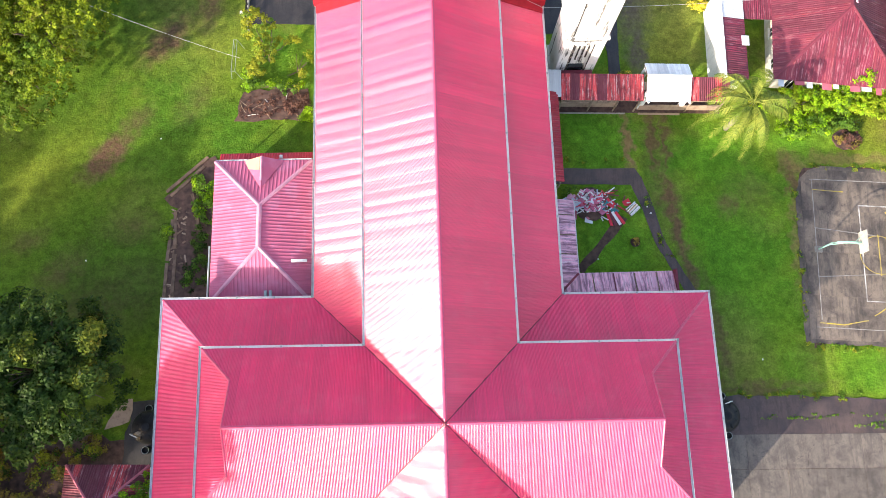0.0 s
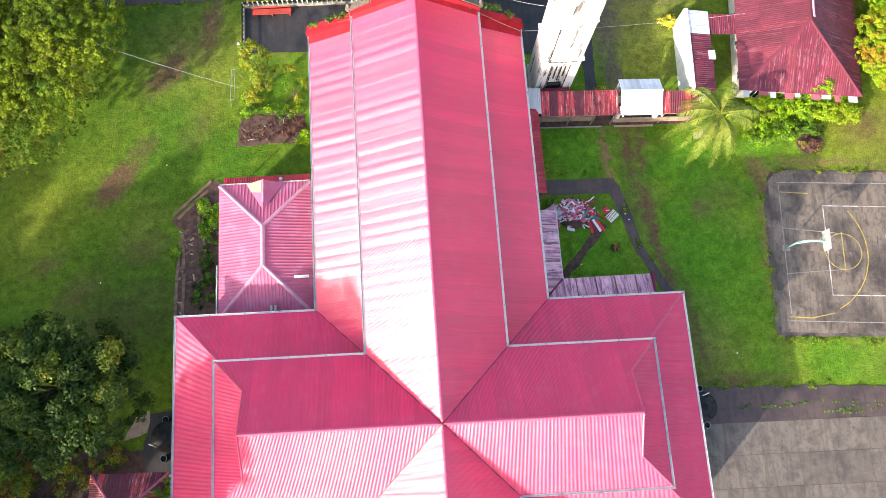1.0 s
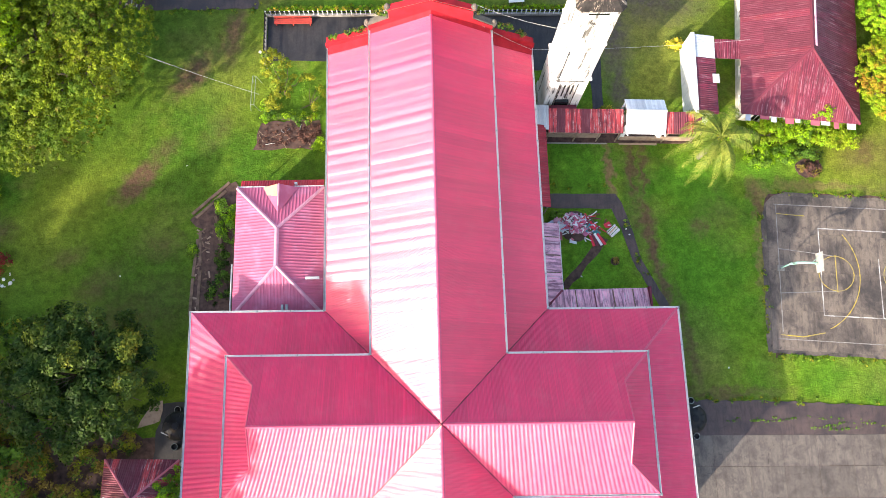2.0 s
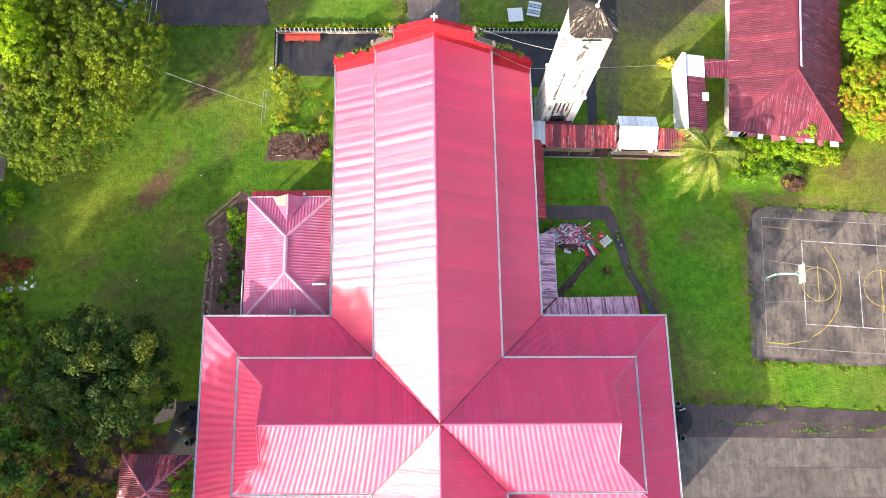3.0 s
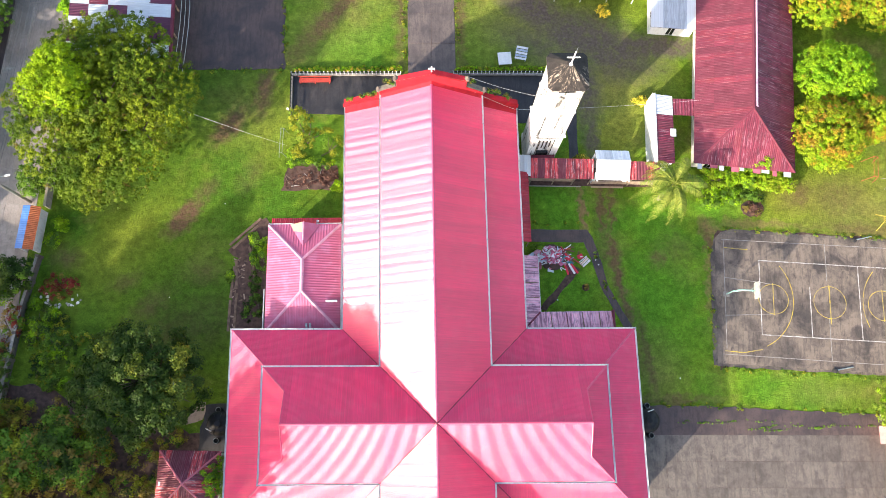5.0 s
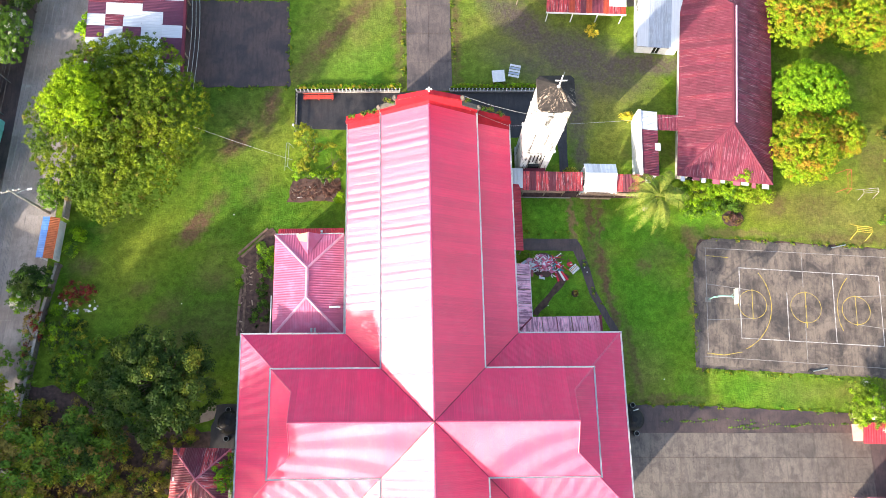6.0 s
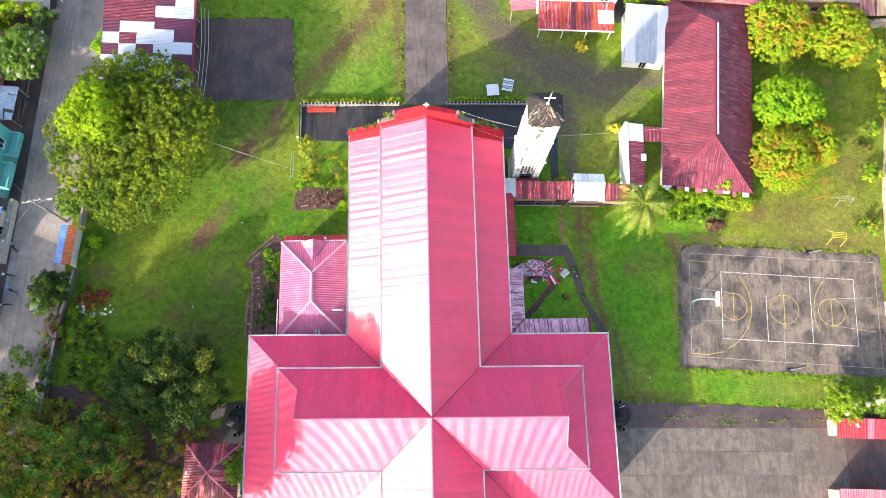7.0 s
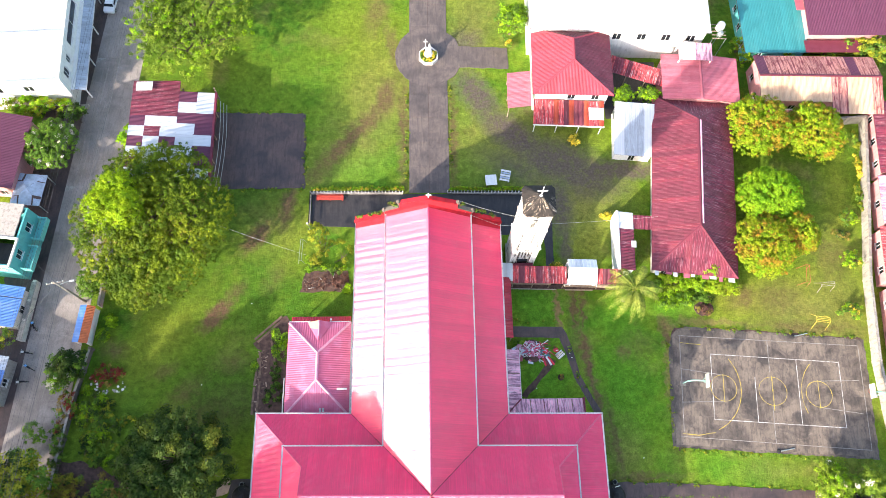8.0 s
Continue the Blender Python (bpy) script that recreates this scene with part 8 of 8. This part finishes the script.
# ---- yard things ----
def water_tank(at, turn):
    t = thing("water_tank", "black plastic water tank beside the church", "water tank", at, turn, "black water tanks")
    rows = [(1.25, 0.0)]
    for i in range(7):
        z = 0.12 + i * 0.27
        rows += [(1.28, z), (1.34, z + 0.07), (1.28, z + 0.16)]
    rows += [(1.2, 2.1), (0.75, 2.3), (0.35, 2.38), (0.33, 2.45)]
    Shape().lathe((0, 0, 0), rows, 28).make("body", BLACK_PLASTIC, t, smooth=True)
    Shape().lathe((0, 0, 2.45), [(0.36, 0), (0.36, 0.06), (0.2, 0.1)], 14).make("lid", BLACK_PLASTIC, t)
    for a in range(8):
        b = a * math.pi / 4
        Shape().box(0.45, 1.10, -0.02, 0.02, 2.12, 2.32, pose(0, 0, 0, 0, 0, math.degrees(b))).make("rib", BLACK_PLASTIC, t)
    Shape().tube([(0.9, 0.9, 0.0), (0.9, 0.9, 2.5), (0.2, 0.95, 2.6)], 0.04, 8).make("pipe", WHITE_PAINT, t, smooth=True)
    return t


water_tank((23.75, -0.1, 0.05), 20)
water_tank((-23.95, 0.5, 0.03), 160)
for x, y, z in ((24.1, 1.55, 0.05), (24.3, -1.75, 0.05), (-24.3, 2.0, 0.0), (-24.4, -1.35, 0.02)):
    dm = thing("drum", "dark plastic drum with a pale rim", "drum", (x, y, z), 0, "plastic drums")
    Shape().lathe((0, 0, 0), [(0.30, 0), (0.32, 0.1), (0.32, 0.8), (0.29, 0.88), (0.25, 0.88), (0.25, 0.80)], 16).make("body", BLACK_PLASTIC, dm, smooth=True)
    Shape().tube([(0.29 * math.cos(i * 0.393), 0.29 * math.sin(i * 0.393), 0.89) for i in range(17)], 0.025, 6, False).make("rim", METAL_GREY, dm)
slab("west_pad", "dark paving below the west tank", "paving", [(-26.8, -3.2), (-22.0, -3.2), (-22.0, 2.6), (-26.0, 2.6)], 0.03, YARD, 0.15, 51)
# small tan slab on the ground west of the tank
slab("tan_patch", "pale tan patch beside the tank", "rubble", [(-28.2, 0.4), (-26.2, 1.0), (-26.0, 2.9), (-27.0, 2.8)], 0.06, TAN_WALL, 0.15, 52)

db = thing("debris_pile", "pile of broken boards and red sheet scraps", "debris pile", (14.2, 19.2, 0))
g = random.Random(19)
for i in range(240):
    r = abs(g.gauss(0, 1)) * 0.8
    a = g.uniform(0, 6.28)
    x, y = r * 1.8 * math.cos(a), r * 0.8 * math.sin(a)
    z = max(0.05, 0.85 - 0.40 * r + g.uniform(-0.1, 0.1))
    ln_ = g.uniform(0.4, 1.7)
    m = pose(x + 0.25, y, z, g.uniform(-25, 25), g.uniform(-22, 22), g.gauss(-10, 45))
    if i % 3 == 0:
        Shape().box(-ln_ * 0.38, ln_ * 0.38, -0.3, 0.3, -0.012, 0.012, m).make("sheet_scrap", g.choice([PINK_SHEET, ANNEX_PINK, WHITE_SHEET, PALE_PINK, ANNEX_PINK, TARP] if x < 0.8 else [RED_OLD, PORCH_RED, PINK_SHEET, TEAL_SHEET]), db)
    else:
        Shape().box(-ln_ / 2, ln_ / 2, -0.055, 0.055, -0.02, 0.02, m).make("board", g.choice([WHITE_PAINT, STONE_WHITE, TARP, OLD_PLANK, WHITE_SHEET, RED_OLD, OLD_PLANK, PORCH_RED]), db)
Shape().lathe((0.2, 0, -0.05), [(1.7, 0), (1.4, 0.3), (0.8, 0.55), (0.2, 0.7)], 14).make("rubble_core", SOIL, db)
for k_ in range(4):
    Shape().box(-0.13, 0.13, -0.9, 0.5, 0.1, 0.14, pose(1.7 + 0.3 * k_, -1.3, 0.12 + 0.03 * k_, 6, 0, 18 + 6 * k_)).make("sheet_scrap", (PORCH_RED, RED_OLD, WHITE_PAINT, PORCH_RED)[k_], db)
cy = thing("fallen_crate", "broken white crate lying on the grass", "crate", (18.2, 18.6, 0), 40)
for i in range(6):
    Shape().box(-0.58, 0.58, -0.40 + i * 0.135, -0.30 + i * 0.135, 0.32, 0.35, pose(0, 0, 0, g.uniform(-5, 5), g.uniform(-6, 6), g.uniform(-6, 6))).make("slat", (STONE_WHITE, WHITE_SHEET, STONE_WHITE, TAN_SHEET)[i % 4], cy)
for x in (-0.52, 0.0, 0.52):
    Shape().box(x - 0.05, x + 0.05, -0.42, 0.42, -0.02, 0.30).make("batten", WOOD, cy)
Shape().box(-0.56, 0.56, -0.44, -0.40, 0.0, 0.32).make("side", STONE_WHITE, cy)

# earth bed west of the annex, edged with old planks
slab("earth_bed", "bare earth bed beside the annex", "soil", [(-23.6, 10.8), (-19.2, 10.6), (-19.0, 23.4), (-20.0, 24.6), (-24.4, 20.6), (-23.0, 19.6), (-23.6, 17.0)], 0.05, SOIL, 0.25, 53)
for x0, y0, x1, y1 in ((-23.9, 10.9, -23.8, 14.6), (-23.8, 14.8, -23.5, 18.6), (-24.2, 21.2, -20.6, 24.5), (-23.3, 19.4, -23.15, 15.9), (-21.4, 19.0, -21.0, 16.8), (-23.1, 15.4, -23.2, 11.4), (-23.8, 20.8, -20.9, 23.6), (-21.9, 21.0, -21.2, 18.8)):
    d = math.dist((x0, y0), (x1, y1))
    m = pose(x0, y0, 0.08, 0, 0, math.degrees(math.atan2(y1 - y0, x1 - x0)))
    tagged(Shape().box(0, d, -0.15, 0.15, -0.1, 0.05, m).make("edging_plank", OLD_PLANK, None, bevel=0.02), "weathered plank edging an earth bed", "plank", "bed edging planks")
gb = random.Random(91)
for i in range(34):
    x, y = gb.uniform(-23.7, -22.2), gb.uniform(11.2, 19.6)
    m = pose(x, y, 0.07, gb.uniform(-6, 6), gb.uniform(-6, 6), gb.uniform(0, 180))
    ln_ = gb.uniform(0.2, 0.7)
    tagged(Shape().box(-ln_ / 2, ln_ / 2, -0.07, 0.07, -0.04, 0.04, m).make("plank_scrap", OLD_PLANK if i % 3 else TAN_WALL, None, bevel=0.01), "broken plank scrap on the earth bed", "plank", "bed plank scraps")
lv, lf_ = leaf_cloud([((-14.6, 29.5, -0.15), (3.4, 1.5, 0.35)), ((-12.6, 29.8, -0.1), (1.4, 1.4, 0.4)), ((-16.9, 28.7, -0.1), (1.3, 0.6, 0.3))], 150, 30, 0.16, 871, 0.35)
lt = thing("leaf_litter", "reddish brown dead leaves on the soil bed", "leaf litter", (0, 0, 0), 0, "", "stuff")
tagged(quads("leaf_mass", lv, lf_, LITTER, lt), kind="stuff")
slab("compost_bed", "dark leaf litter bed in the garden plot", "soil", [(-18.4, 28.0), (-10.9, 27.9), (-11.6, 31.2), (-17.6, 30.9)], 0.08, SOIL, 0.25, 54)
for i in range(14):
    a = RND.uniform(0, 3.14)
    m = pose(RND.uniform(-17.6, -11.8), RND.uniform(28.4, 30.6), 0.12, RND.uniform(-8, 8), RND.uniform(-8, 8), math.degrees(a))
    ln_ = RND.uniform(0.4, 1.3)
    tagged(Shape().tube([m @ Vector((-ln_ / 2, 0, 0)), m @ Vector((0, 0.05, 0.02)), m @ Vector((ln_ / 2, 0, 0))], [0.03, 0.025, 0.012], 6).make("dry_branch", STONE_WHITE if i % 4 == 0 else WOOD), "dry fallen branch on a soil bed", "branch", "dry branches")
for i in range(30):
    x, y = -43.4 + 2.2 * math.cos(i * 0.092 + 3.2) + RND.uniform(-0.45, 0.45), 15.8 + 1.6 * math.sin(i * 0.092 + 3.2) + RND.uniform(-0.45, 0.45)
    r = RND.uniform(0.07, 0.20)
    sh = Shape().lathe((0, 0, -0.05), [(r * 0.9, 0), (r * 1.05, r * 0.5), (r * 0.7, r * 0.95), (r * 0.2, r * 1.1)], 7)
    sh.v = [(px * RND.uniform(0.8, 1.2), py * RND.uniform(0.8, 1.2), pz) for px, py, pz in sh.v]
    ob = tagged(sh.make("stone", STONE_WHITE if i % 3 else WALL_GREY, bevel=0.0), "pale rough stone edging a plant bed", "stone", "bed stones")
    ob.matrix_basis = pose(x, y, 0)


# playground frames
def frame_stand(name, label, at, turn, mat, w, d, h, rungs):
    t = thing(name, label, "play frame", at, turn)
    for x in (-w / 2, w / 2):
        Shape().tube([(x, -d / 2, -0.1), (x, -d / 6, h)], 0.028, 6).make("leg", mat, t)
        Shape().tube([(x, d / 2, -0.1), (x, d / 6, h)], 0.028, 6).make("leg", mat, t)
        Shape().tube([(x, -d / 6, h), (x, d / 6, h)], 0.026, 6).make("rail", mat, t)
    for i in range(rungs):
        y = -d / 6 + d / 3 * i / max(1, rungs - 1)
        Shape().tube([(-w / 2, y, h), (w / 2, y, h)], 0.026, 6).make("rung", mat, t)
    return t


frame_stand("climbing_frame", "yellow-orange metal climbing frame", (55.6, 22.9, 0), -8, YELLOW_PAINT, 1.9, 2.2, 1.6, 4)
frame_stand("swing_frame", "red metal swing frame on the lawn", (54.5, 29.6, 0), 82, RED_PAINT, 2.6, 1.5, 2.0, 2)
frame_stand("swing_frame", "blue-grey metal swing frame", (57.3, 28.1, 0), 5, WALL_GREY, 2.0, 1.5, 1.6, 3)
frame_stand("garden_gate", "thin steel gate beside the garden plot", (-18.2, 33.9, 0), 88, METAL_GREY, 3.2, 1.0, 1.6, 2)
for x, y, a in ((47.8, 5.3, 8), (52.5, 21.0, 10)):
    t = thing("fallen_post", "grey fallen post lying on the court edge", "post", (x, y, 0.06), a, "fallen posts")
    Shape().tube([(-1.0, 0, 0.08), (1.2, 0.05, 0.08)], 0.07, 8).make("pipe", METAL_GREY, t)
    Shape().lathe((-1.0, 0, -0.02), [(0.32, 0), (0.3, 0.14), (0.15, 0.2)], 10).make("base", RUBBER, t)
pt = thing("planter_pot", "old dark pot with a plant on the grass", "flower pot", (18.1, 15.4, 0))
Shape().lathe((0, 0, -0.02), [(0.3, 0), (0.42, 0.35), (0.45, 0.4), (0.38, 0.4), (0.3, 0.2)], 12).make("pot", SOIL, pt, smooth=True)
v, f = leaf_cloud([((0, 0, 0.45), (0.35, 0.35, 0.25))], 10, 22, 0.14, 91, 0.18)
quads("plant", v, f, LEAF_BROWN, pt)
for i, (x, y) in enumerate(((19.9, 18.2), (19.6, 18.8), (28.5, 4.6), (-30.9, 15.0), (14.7, 14.0), (-25.0, 26.4))):
    t = Shape().box(-0.08, 0.08, -0.05, 0.05, 0.0, 0.03, pose(0, 0, 0, 0, 0, 40 * i)).make("litter", WHITE_PAINT)
    t.matrix_basis = pose(x, y, 0.03)
    tagged(t, "scrap of white litter on the grass", "litter", "litter")


# ---- poles and wires ----
def wire(label, p, q, sag, r, mat, group=""):
    p, q = Vector(p), Vector(q)
    pts = [p.lerp(q, i / 14) - Vector((0, 0, 4 * sag * (i / 14) * (1 - i / 14))) for i in range(15)]
    return tagged(Shape().tube(pts, r, 5).make("cable", mat), label, "cable", group)


wire("thin pale cable hung across the lawn", (-29.0, 35.5, 7.6), (-16.9, 32.0, 4.6), 0.3, 0.015, WIRE)
wire("thin pale cable from church to hall", (9.8, 35.4, 6.6), (33.0, 37.6, 4.2), 0.5, 0.015, WIRE)
wire("thin pale cable on the church front", (0.2, 36.5, 14.4), (9.8, 35.4, 6.7), 0.6, 0.015, WIRE)
wire("thin pale cable from church to tower", (3.9, 36.5, 12.9), (11.6, 34.5, 12.0), 0.4, 0.015, WIRE)
gp = thing("lamp_pole", "thin pale pole in the garden plot", "pole", (-17.2, 37.2, 0))
Shape().tube([(0, 0, -0.1), (0, 0, 3.4)], 0.05, 8).make("shaft", METAL_GREY, gp)
Shape().lathe((0, 0, 3.35), [(0.1, 0), (0.16, 0.12), (0.1, 0.26)], 10).make("lamp", WHITE_PAINT, gp)


def power_pole(at, h, turn):
    t = thing("utility_pole", "concrete utility pole with crossarm and wires", "utility pole", at, turn)
    Shape().tube([(0, 0, -0.2), (0, 0, h)], [0.19, 0.11], 10).make("shaft", KERB, t, smooth=True)
    Shape().box(-1.1, 1.1, -0.06, 0.06, h - 0.6, h - 0.48).make("crossarm", WALL_GREY, t)
    for x in (-1.0, -0.35, 0.35, 1.0):
        Shape().lathe((x, 0, h - 0.48), [(0.05, 0), (0.08, 0.06), (0.05, 0.12), (0.07, 0.17), (0.03, 0.24)], 8).make("insulator", STONE_WHITE, t)
    Shape().tube([(0, 0, h - 1.6), (0.9, 0.1, h - 1.3), (1.6, 0.15, h - 1.35)], 0.035, 6).make("lamp_arm", METAL_GREY, t)
    Shape().box(1.4, 2.0, 0.05, 0.28, h - 1.45, h - 1.33).make("lamp_head", WHITE_PAINT, t, bevel=0.03)
    return t


power_pole((-48.3, 26.9, 0), 9.5, 12)
power_pole((-51.6, -14.0, 0), 9.5, 3)
power_pole((-44.6, 76.0, 0), 9.5, 3)
for x0, z in ((-1.0, 9.35), (-0.35, 9.35), (0.35, 9.35), (1.0, 9.35), (0.0, 7.9), (0.0, 7.4)):
    wire("dark power cable along the road", (-48.3 + x0, 26.9, z), (-51.6 + x0, -14.0, z), 0.7, 0.015, DARK_WIRE, "road cables")
    wire("dark power cable along the road", (-48.3 + x0, 26.9, z), (-44.6 + x0, 76.0, z), 0.8, 0.015, DARK_WIRE, "road cables")
for dx, z in ((-5.2, 6.0), (-6.0, 5.6), (-6.6, 5.2)):
    wire("dark power cable along the road", (-48.3 + dx, 27.2, z), (-51.6 + dx, -14.0, z), 0.7, 0.015, DARK_WIRE, "road cables")
    wire("dark power cable along the road", (-48.3 + dx, 27.2, z), (-45.6 + dx, 76.0, z), 0.8, 0.015, DARK_WIRE, "road cables")
wire("dark service cable across the road", (-48.3, 26.9, 8.6), (-56.0, 22.0, 3.2), 0.3, 0.02, DARK_WIRE, "road cables")
wire("dark service cable across the road", (-48.3, 26.9, 8.6), (-55.8, 33.0, 5.4), 0.3, 0.02, DARK_WIRE, "road cables")


def car(at, turn):
    t = thing("car", "white saloon car parked on the road", "car", at, turn)
    secs = [(-2.1, 0.45, 0.75, 0.72), (-1.95, 0.3, 0.95, 0.82), (-1.2, 0.28, 1.0, 0.86), (-0.9, 0.28, 1.38, 0.80), (0.5, 0.28, 1.42, 0.80), (1.05, 0.28, 0.98, 0.86), (1.9, 0.3, 0.85, 0.8), (2.1, 0.45, 0.65, 0.7)]
    sh = Shape()
    v = []
    for y, lo, hi, w in secs:
        top = w * (0.78 if hi > 1.2 else 0.95)
        v += [(-w, y, lo), (-w, y, min(hi, 0.85)), (-top, y, hi), (top, y, hi), (w, y, min(hi, 0.85)), (w, y, lo)]
    f = [tuple(range(6)), tuple(range(len(v) - 6, len(v)))]
    for i in range(len(secs) - 1):
        f += [(i * 6 + j, i * 6 + (j + 1) % 6, i * 6 + 6 + (j + 1) % 6, i * 6 + 6 + j) for j in range(6)]
    sh.add(v, f).make("body", CAR_WHITE, t, bevel=0.03)
    Shape().add([(-0.66, 0.55, 1.42), (0.66, 0.55, 1.42), (0.78, 1.02, 1.03), (-0.78, 1.02, 1.03)], [(0, 1, 2, 3)]).make("windscreen", GLASS_DARK, t)
    Shape().add([(-0.66, -0.94, 1.40), (0.66, -0.94, 1.40), (0.78, -1.2, 1.04), (-0.78, -1.2, 1.04)], [(3, 2, 1, 0)]).make("rear_window", GLASS_DARK, t)
    for x in (-0.82, 0.82):
        Shape().box(x - 0.03, x + 0.03, -0.85, 0.5, 0.95, 1.3).make("side_window", GLASS_DARK, t)
        for y in (-1.35, 1.35):
            w = Shape().tube([(x - 0.1, y, 0.31), (x + 0.1, y, 0.31)], 0.31, 16).make("wheel", RUBBER, t)
            Shape().tube([(x - 0.11, y, 0.31), (x + 0.11, y, 0.31)], 0.17, 12).make("rim", METAL_GREY, w)
    return t


car((-51.5, 77.6, 0.03), -3)
for i, (x, y, a) in enumerate(((-54.6, 23.4, 30), (-55.0, 19.6, 80), (-54.3, 17.6, 60), (-54.9, 15.6, 95))):
    t = thing("motorcycle", "parked motorcycle at the roadside", "motorcycle", (x, y, 0.03), a, "motorcycles")
    for yy in (-0.6, 0.6):
        w = Shape().tube([(-0.05, yy, 0.3), (0.05, yy, 0.3)], 0.3, 14).make("wheel", RUBBER, t)
        Shape().tube([(-0.055, yy, 0.3), (0.055, yy, 0.3)], 0.18, 10).make("rim", METAL_GREY, w)
    Shape().tube([(0, -0.6, 0.32), (0, -0.2, 0.6), (0, 0.3, 0.7), (0, 0.6, 0.32)], 0.07, 8).make("frame", BLACK_PLASTIC, t)
    Shape().box(-0.12, 0.12, -0.55, 0.15, 0.68, 0.82).make("seat", BLACK_PLASTIC, t, bevel=0.04)
    Shape().tube([(-0.35, 0.42, 1.0), (0, 0.5, 0.95), (0.35, 0.42, 1.0)], 0.025, 6).make("handlebar", METAL_GREY, t)
    Shape().box(-0.15, 0.15, 0.2, 0.5, 0.6, 0.88).make("fairing", WHITE_PAINT if i % 2 else BLUE_PAINT, t, bevel=0.05)
